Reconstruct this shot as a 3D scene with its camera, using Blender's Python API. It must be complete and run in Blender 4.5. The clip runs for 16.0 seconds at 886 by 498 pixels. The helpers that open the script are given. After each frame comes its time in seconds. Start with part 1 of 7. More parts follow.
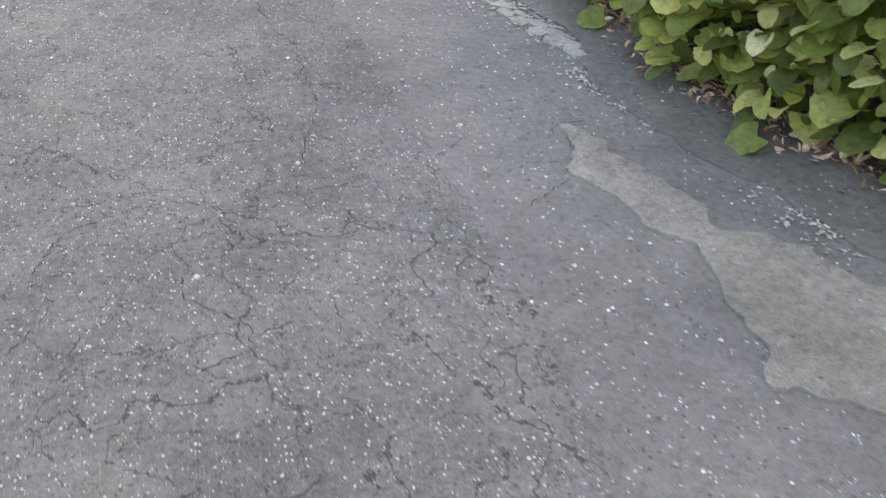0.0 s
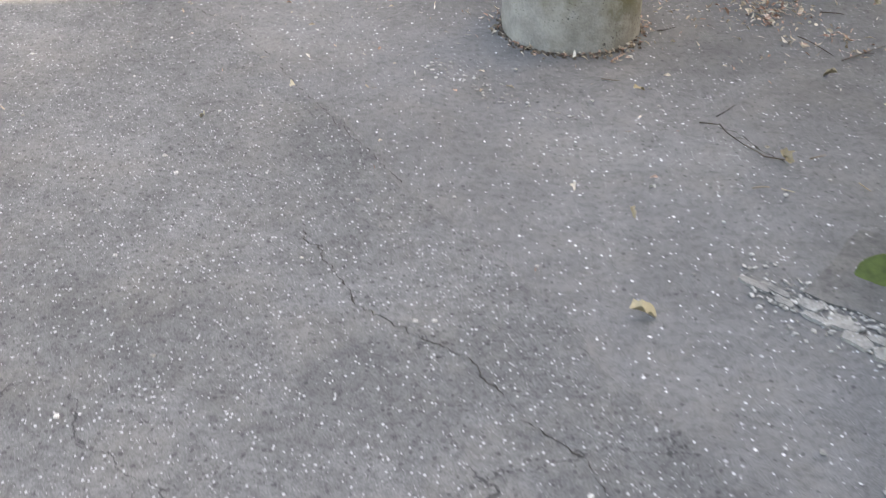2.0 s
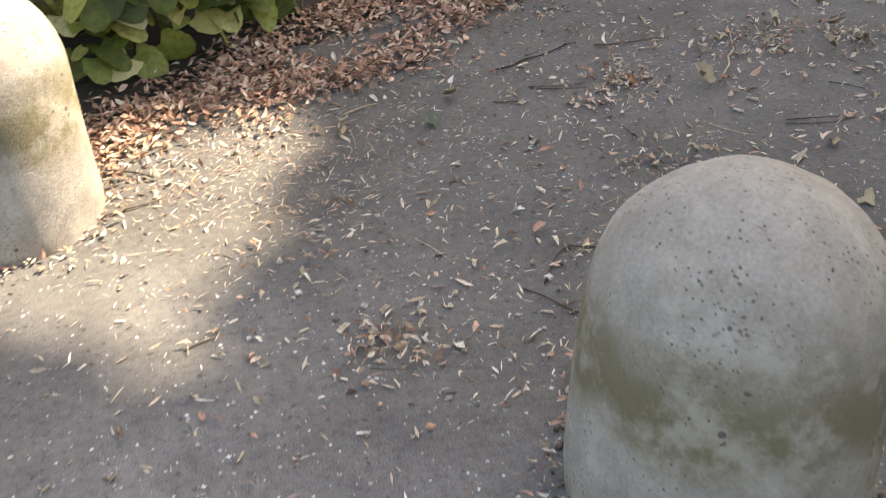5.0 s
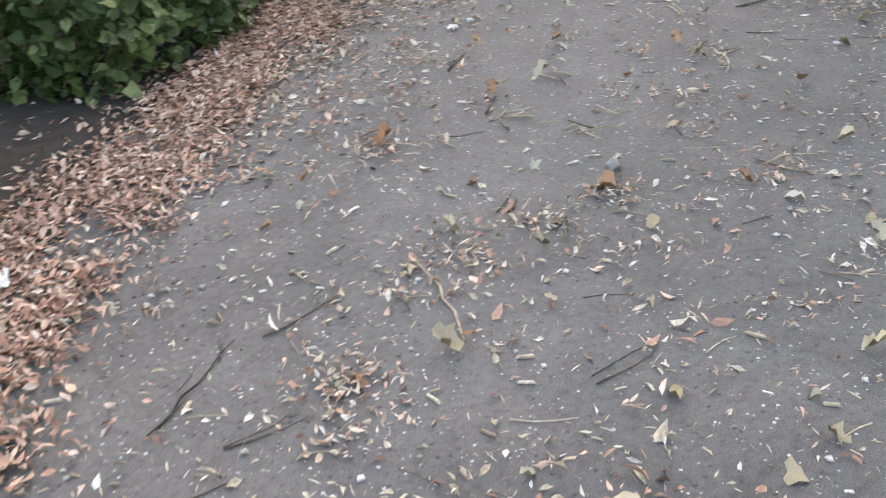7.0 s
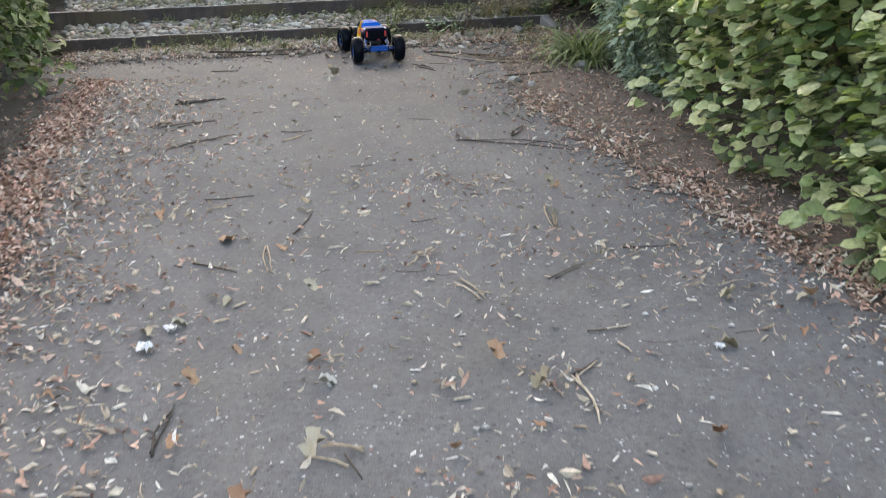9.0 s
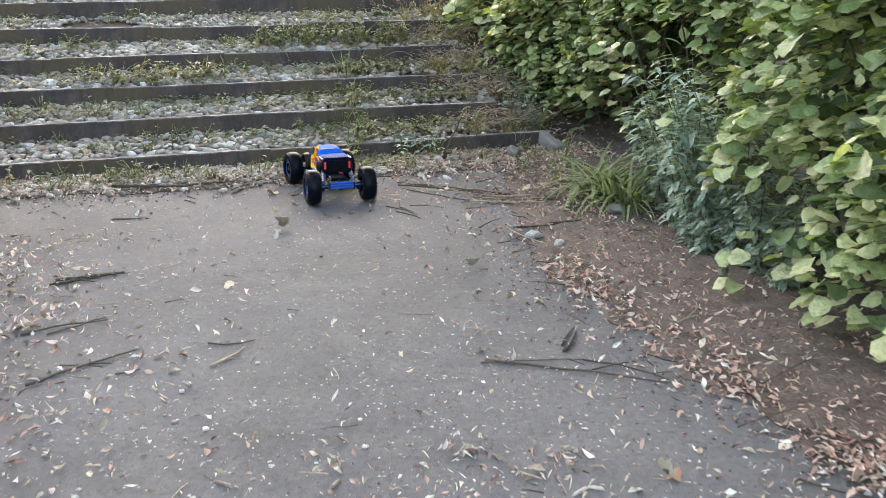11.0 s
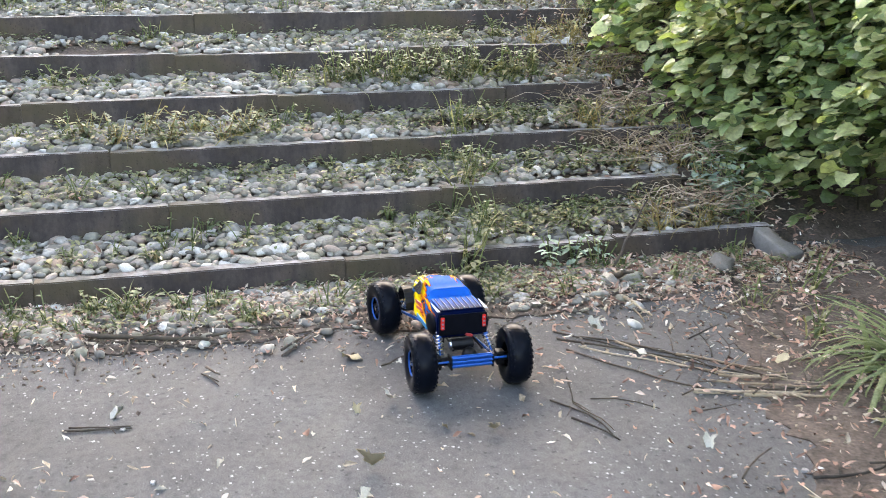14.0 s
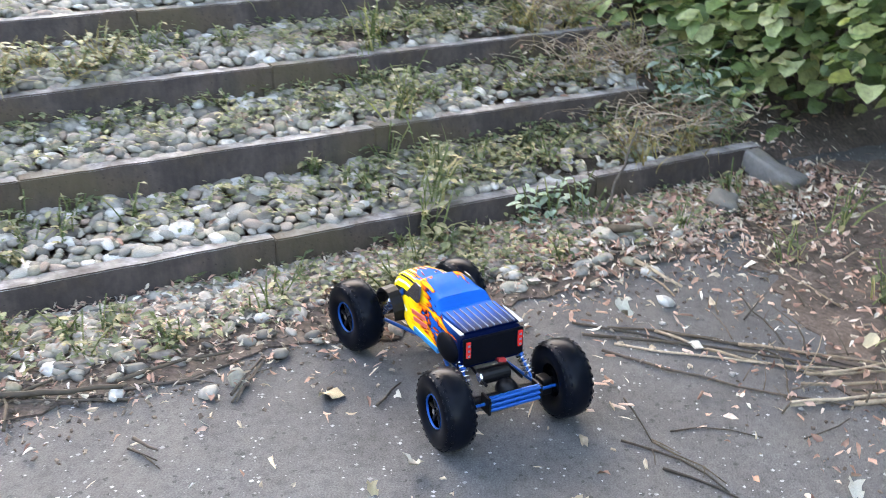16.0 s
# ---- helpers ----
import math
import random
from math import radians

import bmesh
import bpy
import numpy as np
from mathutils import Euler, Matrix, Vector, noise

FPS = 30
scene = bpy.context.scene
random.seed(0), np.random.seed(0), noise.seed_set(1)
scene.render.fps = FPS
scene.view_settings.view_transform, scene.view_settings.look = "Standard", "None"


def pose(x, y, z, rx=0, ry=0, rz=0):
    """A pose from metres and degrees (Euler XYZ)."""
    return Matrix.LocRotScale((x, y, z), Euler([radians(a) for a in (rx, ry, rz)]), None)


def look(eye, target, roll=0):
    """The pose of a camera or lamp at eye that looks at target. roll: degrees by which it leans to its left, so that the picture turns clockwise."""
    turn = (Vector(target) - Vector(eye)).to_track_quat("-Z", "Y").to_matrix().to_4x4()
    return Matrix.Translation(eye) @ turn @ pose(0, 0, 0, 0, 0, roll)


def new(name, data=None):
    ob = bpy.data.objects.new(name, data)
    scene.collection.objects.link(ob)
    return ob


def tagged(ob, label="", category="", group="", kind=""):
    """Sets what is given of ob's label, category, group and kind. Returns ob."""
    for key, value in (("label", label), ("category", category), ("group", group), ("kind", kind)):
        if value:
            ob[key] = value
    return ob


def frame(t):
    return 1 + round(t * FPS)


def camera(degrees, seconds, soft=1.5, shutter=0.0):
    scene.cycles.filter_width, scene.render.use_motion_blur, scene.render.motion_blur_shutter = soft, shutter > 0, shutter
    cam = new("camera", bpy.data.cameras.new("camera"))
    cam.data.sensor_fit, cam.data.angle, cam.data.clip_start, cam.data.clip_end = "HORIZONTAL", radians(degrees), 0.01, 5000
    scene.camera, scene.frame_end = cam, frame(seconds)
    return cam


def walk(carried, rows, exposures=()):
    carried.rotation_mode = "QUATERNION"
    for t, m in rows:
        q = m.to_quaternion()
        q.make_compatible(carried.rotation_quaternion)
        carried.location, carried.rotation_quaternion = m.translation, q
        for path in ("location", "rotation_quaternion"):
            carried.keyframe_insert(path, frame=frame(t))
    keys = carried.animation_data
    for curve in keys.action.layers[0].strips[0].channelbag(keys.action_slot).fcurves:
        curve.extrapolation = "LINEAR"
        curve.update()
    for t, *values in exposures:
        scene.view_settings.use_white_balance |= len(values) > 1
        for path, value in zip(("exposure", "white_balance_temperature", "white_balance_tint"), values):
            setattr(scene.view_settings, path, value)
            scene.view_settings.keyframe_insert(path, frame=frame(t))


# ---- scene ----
cam = camera(44.3, 16.0, 0.7, 0.25)
PATH = [
    (0, (1.413, -0.099, 1.566), (1.136, 1.495, 0.39), 0.3),
    (0.5, (1.091, 0.277, 1.551), (0.867, 1.89, 0.39), 0.4),
    (1, (0.74, 0.679, 1.536), (0.584, 2.322, 0.407), 0.4),
    (1.5, (0.404, 1.1, 1.572), (0.311, 2.74, 0.432), -0.2),
    (2, (0.137, 1.494, 1.563), (0.091, 3.148, 0.439), -0.4),
    (2.5, (-0.076, 1.886, 1.543), (-0.095, 3.564, 0.455), -0.6),
    (3, (-0.284, 2.283, 1.506), (-0.215, 3.976, 0.444), -0.8),
    (3.2, (-0.353, 2.443, 1.489), (-0.232, 4.137, 0.433), -1.1),
    (5.3, (-0.439, 4.416, 1.302), (0.324, 5.933, 0.245), -1.0),
    (5.5, (-0.436, 4.57, 1.282), (0.406, 6.058, 0.244), -1.2),
    (6, (-0.388, 4.937, 1.248), (0.672, 6.321, 0.267), -1.4),
    (6.5, (-0.282, 5.255, 1.25), (0.997, 6.48, 0.321), -2.0),
    (7, (-0.166, 5.504, 1.255), (1.297, 6.52, 0.345), -3.5),
    (7.5, (0.05, 5.764, 1.257), (1.663, 6.54, 0.365), -3.3),
    (8, (0.395, 6.034, 1.245), (2.101, 6.675, 0.42), -1.6),
    (8.5, (0.797, 6.299, 1.239), (2.563, 6.853, 0.481), -0.8),
    (9, (1.238, 6.509, 1.23), (3.05, 7.008, 0.545), -0.6),
    (9.5, (1.623, 6.743, 1.232), (3.488, 7.145, 0.634), -0.0),
    (9.7, (1.802, 6.835, 1.233), (3.686, 7.194, 0.667), 0.0),
    (11.8, (3.59, 7.477, 1.201), (5.471, 7.868, 0.644), 0.4),
    (12, (3.74, 7.548, 1.203), (5.625, 7.917, 0.645), 0.7),
    (12.5, (4.088, 7.666, 1.208), (5.975, 8.018, 0.646), 1.0),
    (13, (4.446, 7.789, 1.212), (6.325, 8.172, 0.642), 0.9),
    (13.5, (4.779, 7.922, 1.201), (6.643, 8.366, 0.629), 0.6),
    (14, (5.057, 8.078, 1.202), (6.91, 8.56, 0.623), 0.5),
    (14.5, (5.286, 8.227, 1.214), (7.132, 8.722, 0.622), 0.7),
    (15, (5.469, 8.379, 1.233), (7.311, 8.842, 0.606), 1.2),
    (15.5, (5.618, 8.521, 1.241), (7.463, 8.852, 0.544), 1.8),
    (16, (5.837, 8.708, 1.198), (7.665, 8.811, 0.395), 0.3),
]
EXPOSURES = [(0, 2.4, 8700, 11), (3.0, 2.27, 8400, 11), (5.3, 1.85, 8500, 13), (6.5, 2.5, 8150, 11), (7.2, 2.75, 8050, 11), (8.0, 2.68, 8000, 10.5), (9.7, 2.92, 7850, 10), (11.9, 3.3, 7700, 11), (12.5, 3.3, 7680, 11), (14.5, 3.57, 7620, 12), (16, 3.62, 7350, 11.5)]
walk(cam, [(t, look(eye, target, roll)) for t, eye, target, roll in PATH], EXPOSURES)

# ---- light: open shade under added unseen trees, one low gap that lets the sun through ----
SUN = Vector((0.614, 0.190, 0.766)).normalized()
sky_world = bpy.data.worlds.new("sky")
scene.world = sky_world
sky_world.use_nodes = True
sky = sky_world.node_tree.nodes.new("ShaderNodeTexSky")
sky.sky_type, sky.sun_disc = "NISHITA", False
sky.sun_elevation, sky.sun_rotation = math.asin(SUN.z), math.atan2(SUN.x, SUN.y)
sky.air_density, sky.dust_density, sky.ozone_density = 1.0, 3.0, 0.6
sky_back = sky_world.node_tree.nodes["Background"]
sky_back.inputs["Strength"].default_value = 0.15
sky_world.node_tree.links.new(sky.outputs[0], sky_back.inputs[0])
sun_data = bpy.data.lights.new("sun", "SUN")
sun_data.energy, sun_data.angle, sun_data.color = 5.0, radians(0.6), (1.0, 0.93, 0.82)
sun_lamp = new("sun", sun_data)
sun_lamp.matrix_world = look(SUN * 30, (0, 0, 0))


# ---- materials ----
def nodes_of(name):
    m = bpy.data.materials.new(name)
    m.use_nodes = True
    t = m.node_tree
    return m, t, t.nodes["Principled BSDF"]


def add(t, kind, **vals):
    n = t.nodes.new(kind)
    for k, v in vals.items():
        if k in n.inputs:
            n.inputs[k].default_value = v
    return n


def coords(t, which="Object"):
    return t.nodes.new("ShaderNodeTexCoord").outputs[which]


def ramp(t, fac, stops):
    n = t.nodes.new("ShaderNodeValToRGB")
    e = n.color_ramp.elements
    while len(e) < len(stops):
        e.new(0.5)
    for el, (p, c) in zip(e, stops):
        el.position = p
        el.color = (*c, 1) if len(c) == 3 else c
    t.links.new(fac, n.inputs[0])
    return n.outputs["Color"]


def grey(v):
    return (v, v, v)


def noise_tex(t, vec, scale, detail=4.0, rough=0.55, distort=0.0):
    n = add(t, "ShaderNodeTexNoise", Scale=scale, Detail=detail, Roughness=rough, Distortion=distort)
    t.links.new(vec, n.inputs["Vector"])
    return n.outputs["Fac"]


def voronoi(t, vec, scale, feature="F1", out="Distance", rand=1.0, metric="EUCLIDEAN"):
    n = add(t, "ShaderNodeTexVoronoi", Scale=scale, Randomness=rand)
    n.feature = feature
    if feature == "F1":
        n.distance = metric
    t.links.new(vec, n.inputs["Vector"])
    return n.outputs[out]


def mix(t, fac, a, b, blend="MIX"):
    n = t.nodes.new("ShaderNodeMix")
    n.data_type, n.blend_type = "RGBA", blend
    for sock, v in ((n.inputs[0], fac), (n.inputs[6], a), (n.inputs[7], b)):
        if hasattr(v, "is_linked"):
            t.links.new(v, sock)
        elif isinstance(v, (int, float)):
            sock.default_value = v
        else:
            sock.default_value = (*v, 1)
    return n.outputs[2]


def arith(t, op, a, b=None, clamp=False):
    n = t.nodes.new("ShaderNodeMath")
    n.operation, n.use_clamp = op, clamp
    for sock, v in ((n.inputs[0], a), (n.inputs[1], b)):
        if v is None:
            continue
        if hasattr(v, "is_linked"):
            t.links.new(v, sock)
        else:
            sock.default_value = v
    return n.outputs[0]


def bump(t, bsdf, height, strength=0.4, dist=0.01):
    n = add(t, "ShaderNodeBump", Strength=strength, Distance=dist)
    t.links.new(height, n.inputs["Height"])
    t.links.new(n.outputs[0], bsdf.inputs["Normal"])


def set_base(t, bsdf, col):
    t.links.new(col, bsdf.inputs["Base Color"])


def plain(name, col, rough=0.5, metal=0.0, vary=0.15, scale=60.0, bumpy=0.1, coat=0.0):
    """One tone with fine grain and broader soiling."""
    m, t, b = nodes_of(name)
    v = coords(t)
    n1, n2 = noise_tex(t, v, scale, 5), noise_tex(t, v, scale * 0.12, 3)
    lo, hi = tuple(c * (1 - vary) for c in col), tuple(min(1, c * (1 + vary)) for c in col)
    c1 = ramp(t, n1, [(0.3, lo), (0.7, hi)])
    c2 = ramp(t, n2, [(0.35, grey(1 - vary)), (0.65, grey(1.0))])
    set_base(t, b, mix(t, 1.0, c1, c2, "MULTIPLY"))
    b.inputs["Roughness"].default_value, b.inputs["Metallic"].default_value = rough, metal
    b.inputs["Coat Weight"].default_value = coat
    if bumpy:
        bump(t, b, n1, bumpy, 0.004)
    return m


def asphalt(name, base, speck, speck_amount, crack, warm=(1.0, 1.0, 1.0), blotch=0.25, grit_scale=92, pits=0.9):
    """Worn asphalt: binder, pale stone chips in it, broad soiling and, where wanted, cracks."""
    m, t, b = nodes_of(name)
    v = coords(t)
    fine = noise_tex(t, v, 260, 4, 0.7)
    broad = noise_tex(t, v, 1.3, 5, 0.6)
    mid = noise_tex(t, v, 9.0, 4, 0.6)
    col = ramp(t, fine, [(0.3, tuple(base * 0.5 * w for w in warm)), (0.72, tuple(base * 1.52 * w for w in warm))])
    col = mix(t, 1.0, col, ramp(t, broad, [(0.3, grey(1 - blotch)), (0.7, grey(1 + blotch * 0.5))]), "MULTIPLY")
    col = mix(t, 1.0, col, ramp(t, mid, [(0.3, grey(0.84)), (0.7, grey(1.1))]), "MULTIPLY")
    dust = ramp(t, noise_tex(t, v, 2.7, 6, 0.7), [(0.48, grey(0.0)), (0.75, grey(0.45))])
    col = mix(t, dust, col, tuple(base * 1.25 * c for c in (1.06, 0.98, 0.86)))
    grit = ramp(t, noise_tex(t, v, 45, 5, 0.75), [(0.32, grey(0.66)), (0.5, grey(1.0)), (0.7, grey(1.18))])
    col = mix(t, 1.0, col, grit, "MULTIPLY")
    chips = voronoi(t, v, grit_scale, metric="MANHATTAN")
    pick = voronoi(t, v, grit_scale, out="Color", metric="MANHATTAN")
    sep = t.nodes.new("ShaderNodeSeparateColor")
    t.links.new(pick, sep.inputs[0])
    ragged = arith(t, "ADD", chips, arith(t, "MULTIPLY", arith(t, "SUBTRACT", noise_tex(t, v, 210, 3, 0.6), 0.5), 0.75))
    is_chip = arith(t, "LESS_THAN", ragged, arith(t, "MULTIPLY", arith(t, "POWER", sep.outputs[1], 1.3), 0.58))
    bunch = arith(t, "MULTIPLY", arith(t, "SUBTRACT", noise_tex(t, v, 13, 3, 0.6), 0.52), 1.1)
    chosen = arith(t, "GREATER_THAN", arith(t, "ADD", arith(t, "ADD", sep.outputs[0], bunch), arith(t, "MULTIPLY", arith(t, "SUBTRACT", broad, 0.5), 0.6)), 1 - speck_amount)
    chip = arith(t, "MULTIPLY", is_chip, chosen)
    col = mix(t, chip, col, ramp(t, sep.outputs[2], [(0.0, grey(speck * 0.55)), (1.0, grey(speck))]))
    big = voronoi(t, v, 24)
    bigpick = voronoi(t, v, 24, out="Color")
    sep2 = t.nodes.new("ShaderNodeSeparateColor")
    t.links.new(bigpick, sep2.inputs[0])
    bigchip = arith(t, "MULTIPLY", arith(t, "LESS_THAN", big, arith(t, "MULTIPLY", sep2.outputs[1], 0.12)), arith(t, "GREATER_THAN", sep2.outputs[0], 1 - speck_amount * 0.35))
    col = mix(t, bigchip, col, grey(speck * 0.9))
    hole = voronoi(t, v, 64)
    holepick = t.nodes.new("ShaderNodeSeparateColor")
    t.links.new(voronoi(t, v, 64, out="Color"), holepick.inputs[0])
    pit = arith(t, "MULTIPLY", arith(t, "LESS_THAN", arith(t, "ADD", hole, arith(t, "MULTIPLY", arith(t, "SUBTRACT", noise_tex(t, v, 180, 3, 0.6), 0.5), 0.7)), arith(t, "MULTIPLY", holepick.outputs[1], 0.36)), arith(t, "GREATER_THAN", holepick.outputs[0], 1 - speck_amount * pits))
    col = mix(t, arith(t, "MULTIPLY", pit, 0.6), col, grey(base * 0.22))
    height = arith(t, "ADD", arith(t, "MULTIPLY", fine, 0.7), arith(t, "MULTIPLY", arith(t, "SUBTRACT", chip, pit), 0.5))
    if crack:
        warp = add(t, "ShaderNodeTexNoise", Scale=5.0, Detail=5.0)
        t.links.new(v, warp.inputs["Vector"])
        vm = t.nodes.new("ShaderNodeVectorMath")
        vm.operation = "MULTIPLY_ADD"
        t.links.new(warp.outputs["Color"], vm.inputs[0])
        vm.inputs[1].default_value = (0.35, 0.35, 0.0)
        t.links.new(v, vm.inputs[2])
        jag = add(t, "ShaderNodeTexNoise", Scale=70.0, Detail=3.0)
        t.links.new(v, jag.inputs["Vector"])
        vj = t.nodes.new("ShaderNodeVectorMath")
        vj.operation = "MULTIPLY_ADD"
        t.links.new(jag.outputs["Color"], vj.inputs[0])
        vj.inputs[1].default_value = (0.03, 0.03, 0.0)
        t.links.new(vm.outputs[0], vj.inputs[2])
        vm = vj
        edge = voronoi(t, vm.outputs[0], crack, "DISTANCE_TO_EDGE")
        width = arith(t, "MULTIPLY", noise_tex(t, v, 2.2, 3), 0.0058)
        lie = t.nodes.new("ShaderNodeSeparateXYZ")
        t.links.new(v, lie.inputs[0])
        sound = arith(t, "MULTIPLY", arith(t, "SUBTRACT", lie.outputs[1], 2.6), 0.12)
        where = arith(t, "GREATER_THAN", arith(t, "SUBTRACT", noise_tex(t, v, 0.9, 2), sound), 0.44)
        line = arith(t, "MULTIPLY", arith(t, "LESS_THAN", edge, width), where)
        line = arith(t, "MULTIPLY", line, arith(t, "GREATER_THAN", noise_tex(t, v, 30, 3), 0.36))
        fine_edge = voronoi(t, vm.outputs[0], crack * 3.1, "DISTANCE_TO_EDGE")
        fine_where = arith(t, "GREATER_THAN", arith(t, "SUBTRACT", noise_tex(t, v, 0.7, 2), sound), 0.44)
        fine_line = arith(t, "MULTIPLY", arith(t, "LESS_THAN", fine_edge, arith(t, "MULTIPLY", noise_tex(t, v, 6, 3), 0.0125)), fine_where)
        fine_line = arith(t, "MULTIPLY", fine_line, arith(t, "GREATER_THAN", noise_tex(t, v, 22, 3), 0.44))
        line = arith(t, "MAXIMUM", line, fine_line)
        col = mix(t, arith(t, "MULTIPLY", line, 0.72), col, grey(0.028))
        height = arith(t, "SUBTRACT", height, arith(t, "MULTIPLY", line, 2.0))
    set_base(t, b, col)
    b.inputs["Roughness"].default_value = 0.82
    b.inputs["Specular IOR Level"].default_value = 0.35
    bump(t, b, height, 0.5, 0.004)
    return m


def rnd_colour(t, per_object, stops):
    if per_object:
        r = t.nodes.new("ShaderNodeObjectInfo").outputs["Random"]
    else:
        r = t.nodes.new("ShaderNodeNewGeometry").outputs["Random Per Island"]
    return r, ramp(t, r, stops)


def leafy(name, stops, per_object=False, rough=0.52, through_light=0.28, relief=0.9):
    """Leaf: tones that differ from leaf to leaf, blotches, light coming through the blade."""
    m, t, b = nodes_of(name)
    v = coords(t)
    _, col = rnd_colour(t, per_object, stops)
    n = noise_tex(t, v, 45, 5, 0.65)
    col = mix(t, 1.0, col, ramp(t, n, [(0.3, grey(0.6)), (0.5, grey(1.0)), (0.72, grey(1.28))]), "MULTIPLY")
    spot = ramp(t, noise_tex(t, v, 130, 3), [(0.62, grey(0.0)), (0.72, grey(0.35))])
    col = mix(t, spot, col, (0.2, 0.17, 0.06))
    set_base(t, b, col)
    b.inputs["Roughness"].default_value = rough
    b.inputs["Specular IOR Level"].default_value = 0.42
    bump(t, b, noise_tex(t, v, 110, 4), relief, 0.006)
    if through_light:
        tr = t.nodes.new("ShaderNodeBsdfTranslucent")
        t.links.new(mix(t, 1.0, col, (1.1, 1.25, 0.5), "MULTIPLY"), tr.inputs[0])
        ms = add(t, "ShaderNodeMixShader", Fac=through_light)
        t.links.new(b.outputs[0], ms.inputs[1])
        t.links.new(tr.outputs[0], ms.inputs[2])
        t.links.new(ms.outputs[0], t.nodes["Material Output"].inputs[0])
    return m


def debris(name, stops, per_object=False, rough=0.75, scale=120):
    """Dry or mineral bits: tone by piece, grain on each."""
    m, t, b = nodes_of(name)
    v = coords(t)
    _, col = rnd_colour(t, per_object, stops)
    n = noise_tex(t, v, scale, 4)
    set_base(t, b, mix(t, 1.0, col, ramp(t, n, [(0.3, grey(0.6)), (0.7, grey(1.2))]), "MULTIPLY"))
    b.inputs["Roughness"].default_value = rough
    bump(t, b, n, 0.35, 0.004)
    return m


def concrete(name, base, moss=0.0, grain=140.0, lighter=None):
    m, t, b = nodes_of(name)
    v = coords(t)
    fine, mid, broad = noise_tex(t, v, grain, 5, 0.65), noise_tex(t, v, 14, 4), noise_tex(t, v, 3.0, 4, 0.6)
    col = ramp(t, fine, [(0.25, tuple(c * 0.72 for c in base)), (0.75, tuple(c * 1.18 for c in base))])
    col = mix(t, 1.0, col, ramp(t, mid, [(0.3, grey(0.8)), (0.65, grey(1.08))]), "MULTIPLY")
    # Lit kerb tops painted in: upward faces go paler, in scuffed patches.
    if lighter:
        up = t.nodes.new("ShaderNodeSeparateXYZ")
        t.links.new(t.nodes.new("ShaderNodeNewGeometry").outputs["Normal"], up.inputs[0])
        lit_scuff = arith(t, "MULTIPLY", arith(t, "GREATER_THAN", up.outputs[2], 0.45), ramp(t, noise_tex(t, v, 11, 5, 0.7), [(0.34, grey(0.1)), (0.6, grey(1.0))]))
        col = mix(t, lit_scuff, col, lighter)
        run = t.nodes.new("ShaderNodeMapping")
        run.inputs["Scale"].default_value = (9.0, 9.0, 1.6)
        t.links.new(v, run.inputs[0])
        streak = noise_tex(t, run.outputs[0], 1.0, 6, 0.7)
        col = mix(t, 1.0, col, ramp(t, streak, [(0.3, grey(0.45)), (0.5, grey(0.95)), (0.68, grey(1.5))]), "MULTIPLY")
        rust = ramp(t, noise_tex(t, v, 3.1, 4, 0.6), [(0.52, grey(0.0)), (0.68, grey(0.55))])
        col = mix(t, rust, col, (0.1, 0.068, 0.05))
    pits = arith(t, "LESS_THAN", voronoi(t, v, 70), arith(t, "MULTIPLY", noise_tex(t, v, 8, 3), 0.31))
    pits = arith(t, "MULTIPLY", pits, arith(t, "GREATER_THAN", noise_tex(t, v, 6, 2), 0.5))
    col = mix(t, arith(t, "MULTIPLY", pits, 0.75), col, tuple(c * 0.22 for c in base))
    if moss:
        g2 = ramp(t, noise_tex(t, v, 4.5, 5, 0.6), [(0.46, grey(0.0)), (0.6, grey(moss * 0.75))])
        col = mix(t, g2, col, (0.15, 0.098, 0.042))
        g = ramp(t, noise_tex(t, v, 2.6, 6, 0.65), [(0.48, grey(0.0)), (0.57, grey(moss))])
        col = mix(t, g, col, (0.06, 0.056, 0.018))
    set_base(t, b, col)
    b.inputs["Roughness"].default_value = 0.85
    bump(t, b, arith(t, "SUBTRACT", arith(t, "ADD", fine, arith(t, "MULTIPLY", mid, 0.8)), pits), 0.45, 0.006)
    return m


M = {}
M["path"] = asphalt("worn_path_asphalt", 0.118, 0.46, 0.25, 0.0, (1.0, 0.988, 0.975))
# the path is paler by the road and darker towards the steps
pt = M["path"].node_tree
lay = pt.nodes.new("ShaderNodeSeparateXYZ")
pt.links.new(coords(pt), lay.inputs[0])
course = arith(pt, "MULTIPLY", arith(pt, "ADD", arith(pt, "ADD", lay.outputs[1], arith(pt, "MULTIPLY", lay.outputs[0], 0.6)), arith(pt, "MULTIPLY", noise_tex(pt, coords(pt), 1.4, 4), 1.4)), 0.06)
pb = pt.nodes["Principled BSDF"]
set_base(pt, pb, mix(pt, 1.0, pb.inputs["Base Color"].links[0].from_socket, ramp(pt, course, [(0.31, grey(1.52)), (0.35, grey(1.46)), (0.40, grey(1.08)), (0.43, grey(1.0)), (0.57, grey(1.02)), (0.82, grey(0.85))]), "MULTIPLY"))
M["road"] = asphalt("coarse_road_asphalt", 0.162, 0.54, 0.42, 1.6, (1.0, 0.995, 0.985), 0.3, 120, 1.5)
M["dark_path"] = asphalt("dark_asphalt", 0.158, 0.42, 0.2, 0.0, (1.03, 0.99, 0.93))
M["patch"] = asphalt("sandy_mortar_patch", 0.255, 0.4, 0.1, 0.0, (1.05, 1.0, 0.92), 0.45)
M["mortar"] = asphalt("pale_mortar", 0.34, 0.5, 0.25, 0.0, (1.04, 1.0, 0.93), 0.6)
